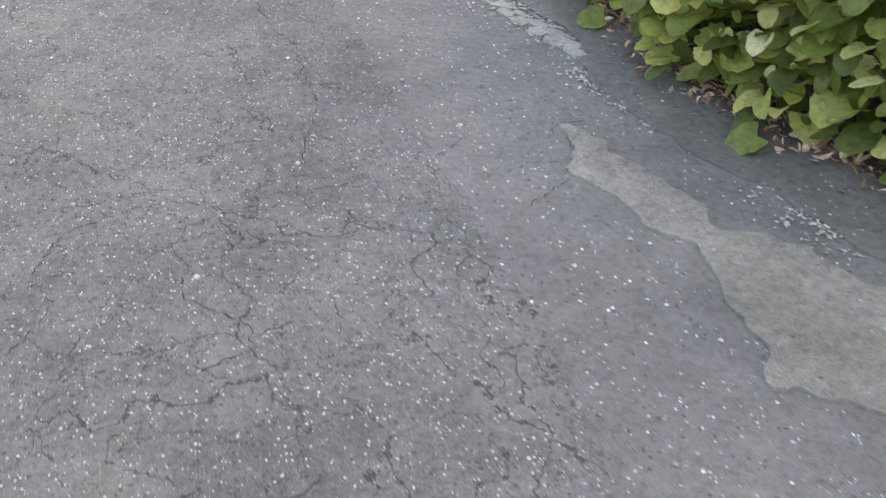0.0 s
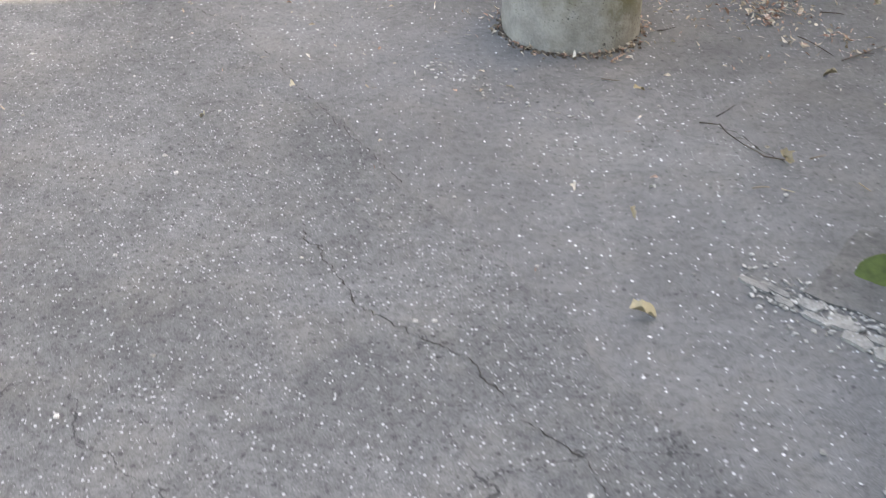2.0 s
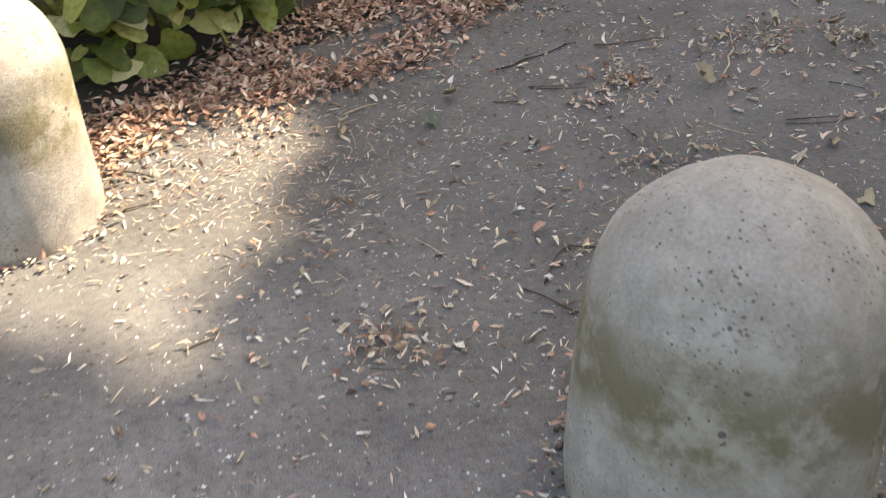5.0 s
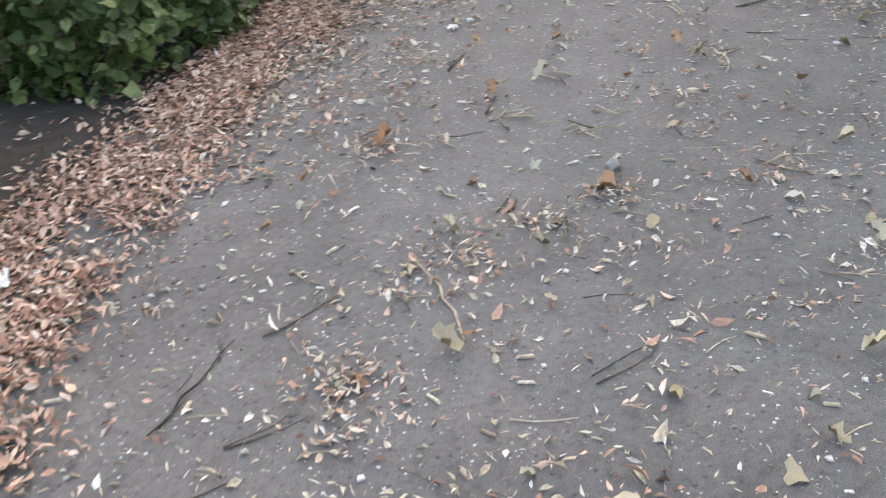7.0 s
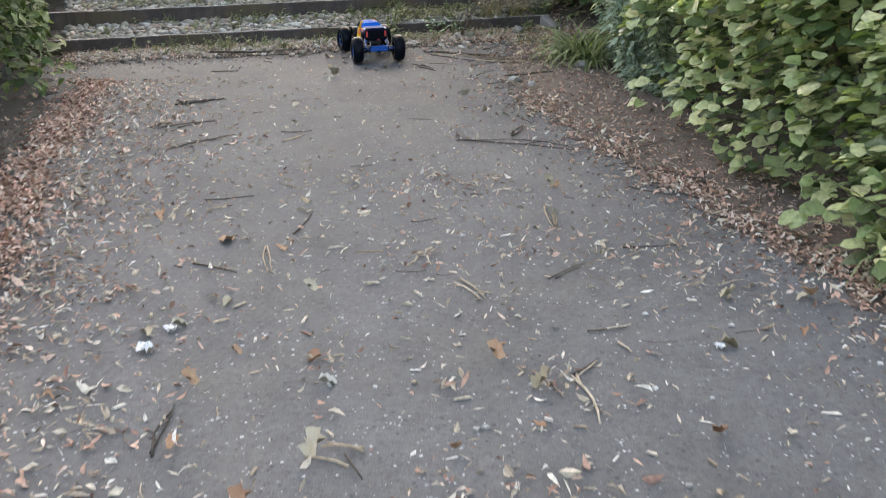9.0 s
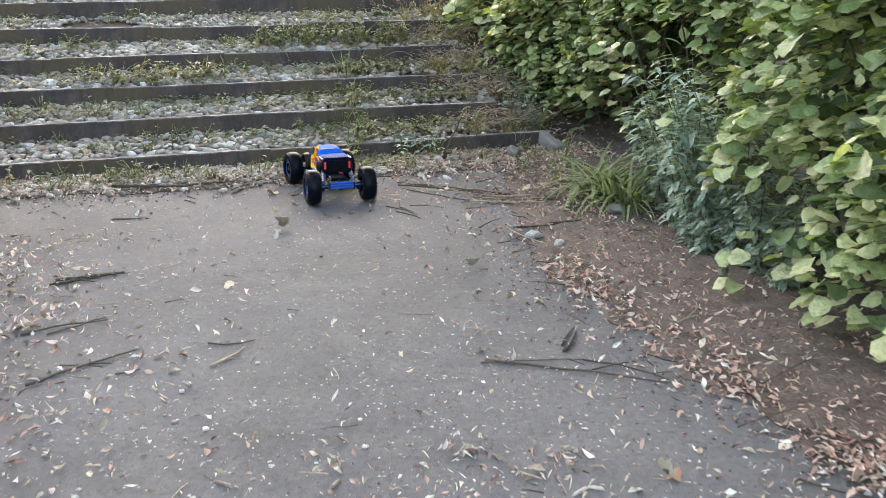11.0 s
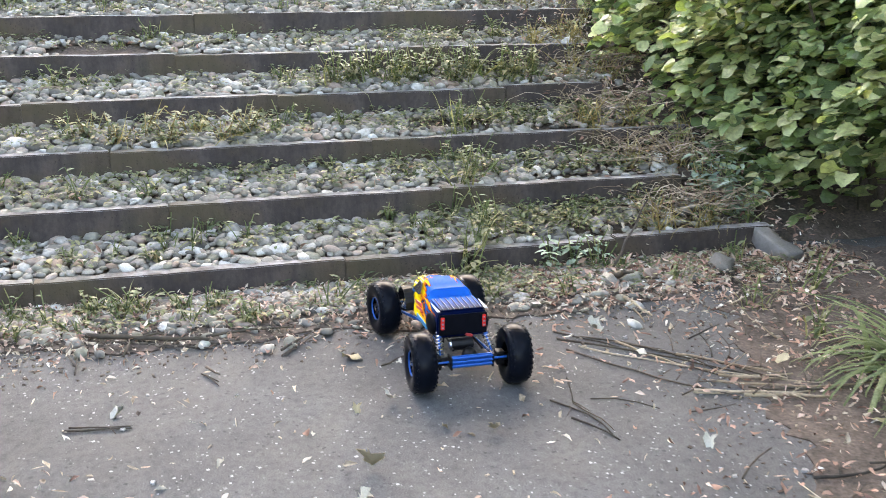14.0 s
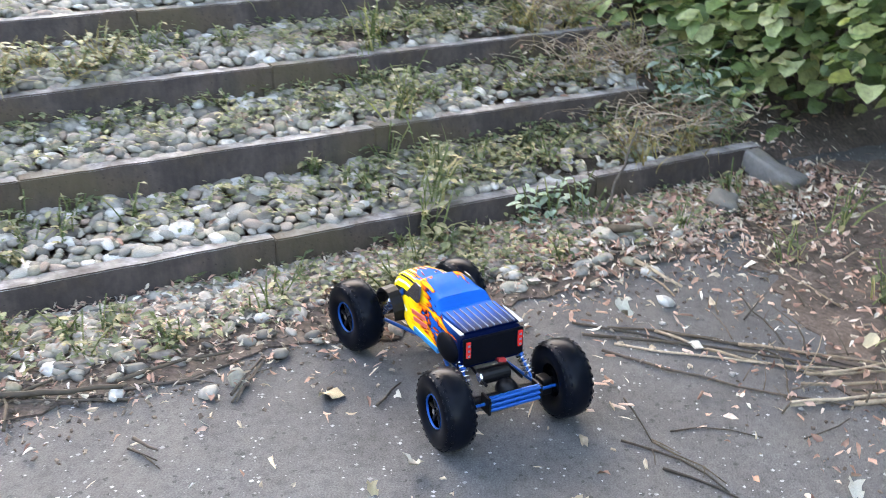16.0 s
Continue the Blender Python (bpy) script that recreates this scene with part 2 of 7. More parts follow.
M["chips_white"] = debris("pale_stone_chips", [(0, (0.22, 0.21, 0.19)), (0.5, (0.38, 0.365, 0.335)), (1, (0.6, 0.58, 0.54))], scale=200)
M["soil"] = plain("brown_soil", (0.125, 0.094, 0.073), 0.95, 0, 0.45, 90, 0.8)
M["humus"] = plain("dark_humus", (0.034, 0.027, 0.021), 0.95, 0, 0.5, 110, 0.9)
M["dirt"] = plain("dark_dirt", (0.05, 0.045, 0.04), 0.95, 0, 0.4, 120, 0.3)
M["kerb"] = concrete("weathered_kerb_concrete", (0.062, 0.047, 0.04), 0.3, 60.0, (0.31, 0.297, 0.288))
M["block"] = concrete("mossy_block_concrete", (0.17, 0.162, 0.148), 0.7)
M["bollard"] = concrete("bollard_concrete", (0.33, 0.31, 0.278), 0.3)
bt = M["bollard"].node_tree
band_z = bt.nodes.new("ShaderNodeSeparateXYZ")
bt.links.new(coords(bt), band_z.inputs[0])
around = arith(bt, "ADD", band_z.outputs[2], arith(bt, "MULTIPLY", arith(bt, "SUBTRACT", noise_tex(bt, coords(bt), 2.6, 5, 0.6), 0.5), 0.5))
olive = ramp(bt, around, [(0.14, grey(0.0)), (0.24, grey(0.85)), (0.33, grey(0.75)), (0.41, grey(0.0))])
bb = bt.nodes["Principled BSDF"]
set_base(bt, bb, mix(bt, olive, bb.inputs["Base Color"].links[0].from_socket, (0.125, 0.108, 0.05)))
# pale lime blooms, and burst air holes of several sizes
bloom = ramp(bt, noise_tex(bt, coords(bt), 9, 6, 0.7), [(0.5, grey(0.0)), (0.64, grey(0.5))])
set_base(bt, bb, mix(bt, bloom, bb.inputs["Base Color"].links[0].from_socket, (0.46, 0.44, 0.4)))
for cells, size, gate in ((34.0, 0.3, 0.585), (90.0, 0.34, 0.56)):
    hole = arith(bt, "LESS_THAN", voronoi(bt, coords(bt), cells), arith(bt, "MULTIPLY", noise_tex(bt, coords(bt), cells * 0.4, 2), size))
    hole = arith(bt, "MULTIPLY", hole, arith(bt, "GREATER_THAN", noise_tex(bt, coords(bt), 7.0, 3), gate))
    set_base(bt, bb, mix(bt, arith(bt, "MULTIPLY", hole, 0.8), bb.inputs["Base Color"].links[0].from_socket, (0.055, 0.05, 0.042)))
M["pebble"] = debris("river_pebble", [(0, (0.096, 0.0876, 0.072)), (0.25, (0.204, 0.188, 0.16)), (0.45, (0.336, 0.312, 0.266)), (0.57, (0.204, 0.19, 0.132)), (0.7, (0.372, 0.346, 0.294)), (0.8, (0.3, 0.216, 0.164)), (0.92, (0.444, 0.42, 0.372)), (1, (0.6, 0.576, 0.528))], True, 0.7, 38)
M["pebbles"] = debris("river_pebbles", [(0, (0.096, 0.0876, 0.072)), (0.25, (0.204, 0.188, 0.16)), (0.45, (0.336, 0.312, 0.266)), (0.57, (0.204, 0.19, 0.132)), (0.7, (0.372, 0.346, 0.294)), (0.8, (0.3, 0.216, 0.164)), (0.92, (0.444, 0.42, 0.372)), (1, (0.6, 0.576, 0.528))], False, 0.7, 60)
GREENS = [(0, (0.0525, 0.0789, 0.0329)), (0.17, (0.126, 0.181, 0.066)), (0.38, (0.252, 0.316, 0.129)), (0.62, (0.409, 0.453, 0.216)), (0.86, (0.567, 0.558, 0.309)), (1, (0.65, 0.59, 0.34))]
DARKS = [(0, (0.03, 0.052, 0.018)), (0.5, (0.07, 0.115, 0.036)), (0.85, (0.13, 0.185, 0.062)), (1, (0.25, 0.28, 0.12))]
GREYG = [(0, (0.16, 0.215, 0.165)), (0.5, (0.3, 0.38, 0.29)), (1, (0.48, 0.54, 0.44))]
HAZELS = [(0, (0.0399, 0.0627, 0.0256)), (0.22, (0.095, 0.142, 0.0522)), (0.45, (0.228, 0.299, 0.12)), (0.7, (0.388, 0.439, 0.205)), (0.9, (0.547, 0.553, 0.302)), (1, (0.661, 0.604, 0.342))]
M["hazel_one"] = leafy("hazel_leaf", HAZELS, True, 0.38, 0.3)
M["hazel_all"] = leafy("hazel_leaves", HAZELS, False, 0.38, 0.3)
M["leaf_one"] = leafy("broad_green_leaf", GREENS, True, 0.38, 0.32)
M["leaf_all"] = leafy("broad_green_leaves", GREENS, False, 0.38, 0.32)
LIMES = [(0, (0.055, 0.078, 0.02)), (0.3, (0.132, 0.172, 0.04)), (0.55, (0.23, 0.27, 0.068)), (0.8, (0.37, 0.385, 0.115)), (0.93, (0.52, 0.49, 0.2)), (1, (0.7, 0.64, 0.4))]
M["lime_one"] = leafy("lime_leaf", LIMES, True, 0.5, 0.3, 0.25)
M["lime_all"] = leafy("lime_leaves", LIMES, False, 0.5, 0.3, 0.25)
M["leaf_dark_one"] = leafy("dark_green_leaf", DARKS, True)
M["leaf_dark"] = leafy("dark_green_leaves", DARKS)
M["leaf_grey"] = leafy("grey_green_leaves", GREYG, False, 0.6)
M["grass"] = leafy("grass_blades", [(0, (0.085, 0.12, 0.04)), (0.6, (0.17, 0.205, 0.075)), (1, (0.35, 0.31, 0.15))], False, 0.5)
M["grass_one"] = leafy("grass_blade", [(0, (0.115, 0.156, 0.0638)), (0.6, (0.221, 0.271, 0.119)), (1, (0.344, 0.361, 0.187))], True, 0.5)
M["grass_dry"] = leafy("dry_grass", [(0, (0.22, 0.16, 0.07)), (0.6, (0.36, 0.28, 0.13)), (1, (0.45, 0.38, 0.22))], False, 0.7)
M["weed"] = leafy("weed_leaves", [(0, (0.06, 0.08, 0.036)), (0.45, (0.145, 0.168, 0.085)), (0.8, (0.27, 0.268, 0.155)), (1, (0.43, 0.355, 0.2))], False, 0.55)
DEAD = [(0, (0.15, 0.083, 0.06)), (0.3, (0.36, 0.2, 0.138)), (0.6, (0.52, 0.315, 0.225)), (0.85, (0.62, 0.43, 0.325)), (1, (0.72, 0.59, 0.48))]
M["litter"] = debris("dead_leaf_litter", DEAD, False, 0.75, 50)
M["straw"] = debris("pale_chips", [(0, (0.26, 0.2, 0.14)), (0.35, (0.48, 0.385, 0.275)), (0.72, (0.63, 0.54, 0.41)), (1, (0.8, 0.75, 0.66))], False, 0.8, 80)
M["crumb"] = debris("soil_crumb", [(0, (0.07, 0.052, 0.04)), (0.6, (0.14, 0.11, 0.085)), (1, (0.26, 0.21, 0.16))], False, 0.9, 80)
M["leaf_yellow"] = debris("fallen_leaf_yellow", [(0, (0.441, 0.356, 0.208)), (1, (0.609, 0.529, 0.364))], True, 0.7, 60)
M["leaf_pale"] = debris("fallen_leaf_pale", [(0, (0.34, 0.275, 0.17)), (0.5, (0.49, 0.425, 0.3)), (0.85, (0.56, 0.51, 0.4)), (1, (0.62, 0.58, 0.5))], True, 0.7, 60)
M["leaf_orange"] = debris("fallen_leaf_orange", [(0, (0.33, 0.17, 0.09)), (1, (0.5, 0.31, 0.18))], True, 0.7, 60)
M["twig_dark"] = debris("dark_twig_bark", [(0, (0.035, 0.028, 0.02)), (0.6, (0.075, 0.058, 0.042)), (1, (0.14, 0.11, 0.085))], True, 0.85, 70)
M["twig_pale"] = debris("barkless_twig", [(0, (0.26, 0.19, 0.12)), (0.6, (0.42, 0.33, 0.22)), (1, (0.55, 0.46, 0.34))], True, 0.75, 70)
M["stalks"] = debris("dry_stalk", [(0, (0.12, 0.085, 0.055)), (0.4, (0.3, 0.215, 0.145)), (0.8, (0.46, 0.36, 0.25)), (1, (0.6, 0.5, 0.37))], False, 0.8, 60)
M["bark"] = debris("bark", [(0, (0.06, 0.045, 0.03)), (1, (0.1, 0.08, 0.055))], True, 0.9, 30)
M["stone"] = debris("pale_stone", [(0, (0.3, 0.288, 0.26)), (1, (0.45, 0.44, 0.405))], True, 0.8, 40)
M["paper"] = plain("crumpled_paper", (0.72, 0.71, 0.69), 0.8, 0, 0.1, 60, 0.2)
M["foil"] = plain("crumpled_foil", (0.42, 0.5, 0.6), 0.38, 0.6, 0.4, 40, 0.2)
M["rubber"] = plain("tyre_rubber", (0.0035, 0.005, 0.009), 0.3, 0, 0.3, 40, 0.03)
M["rubber"].node_tree.nodes["Principled BSDF"].inputs["Specular IOR Level"].default_value = 0.08
M["black"] = plain("black_plastic", (0.005, 0.005, 0.006), 0.4, 0, 0.2, 80, 0.06)
M["black"].node_tree.nodes["Principled BSDF"].inputs["Specular IOR Level"].default_value = 0.2
M["azure"] = plain("azure_sill_paint", (0.0, 0.22, 0.52), 0.4, 0, 0.1, 60, 0.0)
M["pale_decal"] = plain("pale_grey_decal", (0.4, 0.43, 0.48), 0.4, 0, 0.1, 60, 0.0)
M["anodised"] = plain("blue_anodised_aluminium", (0.0, 0.085, 0.36), 0.35, 0.4, 0.1, 90, 0.03)
M["steel"] = plain("bright_steel", (0.62, 0.63, 0.65), 0.25, 1.0, 0.1, 90, 0.03)
M["red_lens"] = plain("red_lamp_decal", (0.75, 0.03, 0.025), 0.25, 0, 0.1, 80, 0.0, 0.4)
M["white_decal"] = plain("silver_decal", (0.16, 0.18, 0.22), 0.3, 0, 0.08, 60, 0.0, 0.4)
M["pink_decal"] = plain("pink_red_decal", (0.75, 0.12, 0.1), 0.35, 0, 0.1, 60, 0.0, 0.3)
M["window_decal"] = plain("smoked_window_decal", (0.025, 0.02, 0.02), 0.25, 0, 0.1, 60, 0.0, 0.0)
M["bed_black"] = plain("satin_black_decal", (0.004, 0.0045, 0.007), 0.55, 0, 0.15, 60, 0.0)
M["bed_black"].node_tree.nodes["Principled BSDF"].inputs["Specular IOR Level"].default_value = 0.04
# pale tone stands in for sky reflected along the ribs
M["rib_grey"] = plain("rib_sheen_tone", (0.11, 0.15, 0.24), 0.5, 0, 0.1, 60, 0.0)
M["rib_grey"].node_tree.nodes["Principled BSDF"].inputs["Specular IOR Level"].default_value = 0.1
M["motor_red"] = plain("red_wire_sleeve", (0.4, 0.03, 0.03), 0.45, 0, 0.2, 60, 0.0)


def shell_paint():
    """Clear polycarbonate shell: blue, with yellow flames licking back from the nose, edged in orange and black."""
    m, t, b = nodes_of("flame_paint_shell")
    v = coords(t)
    sx = t.nodes.new("ShaderNodeSeparateXYZ")
    t.links.new(v, sx.inputs[0])
    stretch = t.nodes.new("ShaderNodeMapping")
    stretch.inputs["Scale"].default_value = (12.0, 52.0, 46.0)
    t.links.new(v, stretch.inputs[0])
    lick = noise_tex(t, stretch.outputs[0], 1.0, 3, 0.55, 0.8)
    side = arith(t, "ABSOLUTE", sx.outputs[1])
    reach = arith(t, "ADD", sx.outputs[0], arith(t, "MULTIPLY", arith(t, "SUBTRACT", lick, 0.5), 0.5))
    reach = arith(t, "ADD", reach, arith(t, "MULTIPLY", arith(t, "SUBTRACT", side, 0.05), 2.5))
    blue = ramp(t, noise_tex(t, v, 9, 3), [(0.3, (0.0, 0.078, 0.36)), (0.7, (0.0, 0.108, 0.48))])
    along_x = arith(t, "MULTIPLY", arith(t, "ADD", sx.outputs[0], 0.17), 2.5)
    fade = ramp(t, along_x, [(0.04, (0.03, 0.03, 0.05)), (0.3, (1, 1, 1))])
    blue = mix(t, 1.0, blue, fade, "MULTIPLY")
    fire = ramp(t, reach, [(0.000, (0, 0, 0)), (0.012, (0.02, 0.004, 0.01)), (0.02, (0.55, 0.05, 0.01)), (0.035, (0.85, 0.2, 0.01)), (0.06, (0.85, 0.5, 0.01)), (0.12, (0.85, 0.62, 0.015))])
    lit = arith(t, "GREATER_THAN", reach, 0.004)
    stripe = arith(t, "SINE", arith(t, "MULTIPLY", arith(t, "ADD", side, arith(t, "MULTIPLY", sx.outputs[0], 0.1)), 480.0))
    nose = arith(t, "GREATER_THAN", sx.outputs[0], arith(t, "ADD", 0.1, arith(t, "MULTIPLY", arith(t, "SUBTRACT", lick, 0.5), 0.2)))
    pin = arith(t, "MULTIPLY", nose, arith(t, "GREATER_THAN", stripe, 0.72))
    pale = arith(t, "MULTIPLY", nose, arith(t, "LESS_THAN", stripe, -0.86))
    fire = mix(t, pale, mix(t, pin, fire, (0.012, 0.012, 0.012)), (0.75, 0.75, 0.7))
    col = mix(t, lit, blue, fire)
    set_base(t, b, col)
    b.inputs["Roughness"].default_value = 0.42
    b.inputs["Specular IOR Level"].default_value = 0.03
    return m


M["shell"] = shell_paint()


# ---- small builders ----
def mesh_from(name, verts, faces, material, smooth=False):
    me = bpy.data.meshes.new(name)
    me.from_pydata([tuple(p) for p in verts], [], faces)
    if smooth:
        me.polygons.foreach_set("use_smooth", [True] * len(me.polygons))
    for mm in material if isinstance(material, (list, tuple)) else [material]:
        me.materials.append(mm)
    me.update()
    return me


def mesh_bm(name, bm, material, smooth=False):
    me = bpy.data.meshes.new(name)
    bm.normal_update()
    bm.to_mesh(me)
    bm.free()
    if smooth:
        me.polygons.foreach_set("use_smooth", [True] * len(me.polygons))
    me.materials.append(material)
    return me


def under(ob, parent):
    ob.parent = parent
    return ob


def part(name, bm, material, parent, label="", smooth=False):
    ob = new(name, mesh_bm(name, bm, material, smooth))
    ob.parent = parent
    if label:
        ob["label"] = label
    return ob


def piece(name, me, parent, m=None):
    ob = new(name, me)
    ob.parent = parent
    if m is not None:
        ob.matrix_basis = m
    return ob


def box(bm, loc, size, rot=(0, 0, 0), bev=0.0):
    r = bmesh.ops.create_cube(bm, size=1.0)
    mt = Matrix.LocRotScale(loc, Euler(rot), size)
    bmesh.ops.transform(bm, matrix=mt, verts=r["verts"])
    if bev:
        es = list({e for v in r["verts"] for e in v.link_edges})
        bmesh.ops.bevel(bm, geom=es, offset=bev, segments=2, affect="EDGES", profile=0.6)


def rod(bm, a, b, r0, r1=None, seg=10):
    a, b = Vector(a), Vector(b)
    q = (b - a).to_track_quat("Z", "Y").to_matrix().to_4x4()
    res = bmesh.ops.create_cone(bm, cap_ends=True, segments=seg, radius1=r0, radius2=r0 if r1 is None else r1, depth=(b - a).length)
    bmesh.ops.transform(bm, matrix=Matrix.Translation((a + b) / 2) @ q, verts=res["verts"])


def lathe(bm, profile, seg=32, axis="Z"):
    """profile: radius and height pairs, bottom to top; closed on the axis where the radius is 0."""
    rings = []
    for r, h in profile:
        if r < 1e-6:
            rings.append([bm.verts.new((0, 0, h))])
        else:
            rings.append([bm.verts.new((r * math.cos(2 * math.pi * k / seg), r * math.sin(2 * math.pi * k / seg), h)) for k in range(seg)])
    for lo, hi in zip(rings, rings[1:]):
        for k in range(seg):
            q = [lo[k % len(lo)], lo[(k + 1) % len(lo)], hi[(k + 1) % len(hi)], hi[k % len(hi)]]
            q = list(dict.fromkeys(q))
            if len(q) > 2:
                bm.faces.new(q)
    if axis == "Y":
        bmesh.ops.rotate(bm, verts=bm.verts, matrix=Matrix.Rotation(-math.pi / 2, 3, "X"))


class FastBits:
    """Many small shapes gathered into one mesh."""

    v, f, n = None, None, 0

    def put(self, shape, m):
        verts, faces = shape
        if self.v is None:
            self.v, self.f = [], []
        self.v.append(verts @ np.array(m.to_3x3()).T + np.array(m.translation))
        n = self.n
        self.f.extend([tuple([i + n for i in f]) for f in faces])
        self.n += len(verts)

    def mesh(self, name, material, smooth=False):
        return mesh_from(name, np.concatenate(self.v).tolist(), self.f, material, smooth)


def place(x, y, z, size, rx=0.0, ry=0.0, rz=0.0):
    s = size if isinstance(size, (tuple, list)) else (size,) * 3
    return Matrix.LocRotScale((x, y, z), Euler((rx, ry, rz)), s)


def leaf_shape(width=0.8, fold=0.12, curl=0.15, heart=0.1, steps=5, wave=0.0, seed=1):
    """A leaf of length 1 along +y from its stalk, folded at the midrib, its tip curled; both halves have an edge outline."""
    v, f = [], []
    rg = random.Random(seed)
    for k in range(steps + 1):
        s = k / steps
        wl, wr = 1 + wave * rg.uniform(-1, 1), 1 + wave * rg.uniform(-1, 1)
        zl, zr = wave * rg.uniform(-0.3, 0.3), wave * rg.uniform(-0.3, 0.3)
        w = width * 0.5 * (s ** 0.42) * ((1 - s) ** 0.58) * 1.95
        z = -curl * s * s
        y = s - (heart * (1 - s) ** 6 if 0 < s < 1 else 0)
        v += [(0, s, z), (-w * wl, y - heart * (1 - s) * w * 2, z + fold * w * 2 + zl), (w * wr, y - heart * (1 - s) * w * 2, z + fold * w * 2 + zr)]
    for k in range(steps):
        a, b = 3 * k, 3 * k + 3
        if k == 0:
            f += [(a, b, b + 1), (a, b + 2, b)]
        elif k == steps - 1:
            f += [(a, b, a + 1), (a, a + 2, b)]
        else:
            f += [(a, b, b + 1, a + 1), (a, a + 2, b + 2, b)]
    v = np.array(v)
    used = sorted({i for q in f for i in q})
    re_index = {o: n for n, o in enumerate(used)}
    return v[used], [tuple(re_index[i] for i in q) for q in f]


def blade_shape(bend=0.5, width=0.035, steps=4):
    v, f = [], []
    for k in range(steps + 1):
        s = k / steps
        w = width * (1 - s) ** 0.7 + 0.002
        x, z = math.sin(bend * s * 1.4) * s, math.cos(bend * s * 1.1) * s
        v += [(x, -w, z), (x, w, z)]
    for k in range(steps):
        a = 2 * k
        f.append((a, a + 1, a + 3, a + 2))
    return np.array(v), f


def pebble_shape(seed, seg=7, rings=4):
    rg = random.Random(seed)
    v, f = [(0, 0, -0.5)], []
    ph = [rg.uniform(0, 6.28) for _ in range(3)]
    for r in range(1, rings):
        th = math.pi * r / rings
        for k in range(seg):
            a = 2 * math.pi * k / seg
            rad = math.sin(th) * 0.5 * (1 + 0.1 * math.sin(2 * a + ph[0]) + 0.06 * math.sin(3 * a + ph[1]))
            v.append((rad * math.cos(a), rad * math.sin(a), -math.cos(th) * 0.5))
    v.append((0, 0, 0.5))
    for k in range(seg):
        f.append((0, 1 + (k + 1) % seg, 1 + k))
        top = 1 + (rings - 2) * seg
        f.append((len(v) - 1, top + k, top + (k + 1) % seg))
        for r in range(rings - 2):
            a = 1 + r * seg
            f.append((a + k, a + (k + 1) % seg, a + seg + (k + 1) % seg, a + seg + k))
    return np.array(v), f


LEAVES = [leaf_shape(1.0, 0.08, 0.18, 0.2, 5, 0.13, 1), leaf_shape(1.08, 0.12, 0.28, 0.24, 5, 0.17, 2), leaf_shape(0.9, 0.05, 0.1, 0.14, 5, 0.12, 3), leaf_shape(1.02, -0.06, 0.3, 0.22, 5, 0.2, 4), leaf_shape(0.95, 0.2, 0.05, 0.2, 5, 0.15, 5), leaf_shape(0.85, -0.12, 0.4, 0.15, 5, 0.22, 6)]
LIME = [leaf_shape(1.0, 0.06, 0.14, 0.2, 9, 0.05, 1), leaf_shape(1.1, 0.1, 0.28, 0.26, 9, 0.06, 2), leaf_shape(0.9, 0.16, 0.08, 0.16, 9, 0.05, 3), leaf_shape(1.05, -0.08, 0.3, 0.22, 9, 0.06, 4), leaf_shape(0.75, 0.22, 0.35, 0.12, 9, 0.06, 5)]
SLIM = [leaf_shape(0.34, 0.12, 0.25, 0.0, 4), leaf_shape(0.28, 0.2, 0.4, 0.0, 4)]
SMALL = [leaf_shape(0.6, 0.15, 0.2, 0.0, 3), leaf_shape(0.5, 0.1, 0.35, 0.0, 3)]
DRY = [leaf_shape(0.32, 0.35, 0.3, 0.0, 3, 0.2, 1), leaf_shape(0.42, -0.3, -0.35, 0.0, 3, 0.25, 2), leaf_shape(0.25, 0.5, 0.5, 0.0, 3, 0.2, 3), leaf_shape(0.52, 0.25, -0.25, 0.1, 3, 0.3, 4)]
SPRAY = [leaf_shape(1.0, 0.08, 0.2, 0.1, 3), leaf_shape(0.9, -0.05, 0.3, 0.1, 3)]
STRAW = [leaf_shape(0.1, 0.2, 0.1, 0.0, 3), leaf_shape(0.16, 0.3, -0.2, 0.0, 3, 0.4, 2), leaf_shape(0.45, 0.3, 0.3, 0.0, 3, 0.4, 3), leaf_shape(0.1, 0.3, 0.2, 0.0, 3)]
PEBBLES = [pebble_shape(i) for i in range(5)]
SMALL_PEBBLES = [pebble_shape(i + 9, 6, 3) for i in range(5)]
BLADES = [blade_shape(0.3), blade_shape(0.8), blade_shape(1.3, 0.03)]
CHIP = (np.array([(-0.5, -0.5, 0.0), (0.5, -0.35, 0.06), (0.42, 0.5, 0.0), (-0.4, 0.38, 0.08), (-0.45, -0.4, 0.3), (0.4, -0.3, 0.34), (0.36, 0.4, 0.28), (-0.34, 0.3, 0.36)]),
        [(4, 5, 6, 7), (0, 1, 5, 4), (1, 2, 6, 5), (2, 3, 7, 6), (3, 0, 4, 7)])


def tube(bm, pts, radii, seg=6):
    """One closed bent tube through the points."""
    rings = []
    for k, p in enumerate(pts):
        d = (pts[min(k + 1, len(pts) - 1)] - pts[max(k - 1, 0)]).normalized()
        x = d.orthogonal().normalized()
        y = d.cross(x)
        if rings:
            x = (keep - d * keep.dot(d)).normalized()
            y = d.cross(x)
        keep = x
        rings.append([bm.verts.new(p + (x * math.cos(2 * math.pi * j / seg) + y * math.sin(2 * math.pi * j / seg)) * radii[k]) for j in range(seg)])
    for a, b in zip(rings, rings[1:]):
        for j in range(seg):
            bm.faces.new((a[j], a[(j + 1) % seg], b[(j + 1) % seg], b[j]))
    bm.faces.new(rings[0][::-1])
    bm.faces.new(rings[-1])


def ridge(points, x):
    """Height of a polyline given as (x, y) pairs."""
    xs, ys = zip(*points)
    return float(np.interp(x, xs, ys))

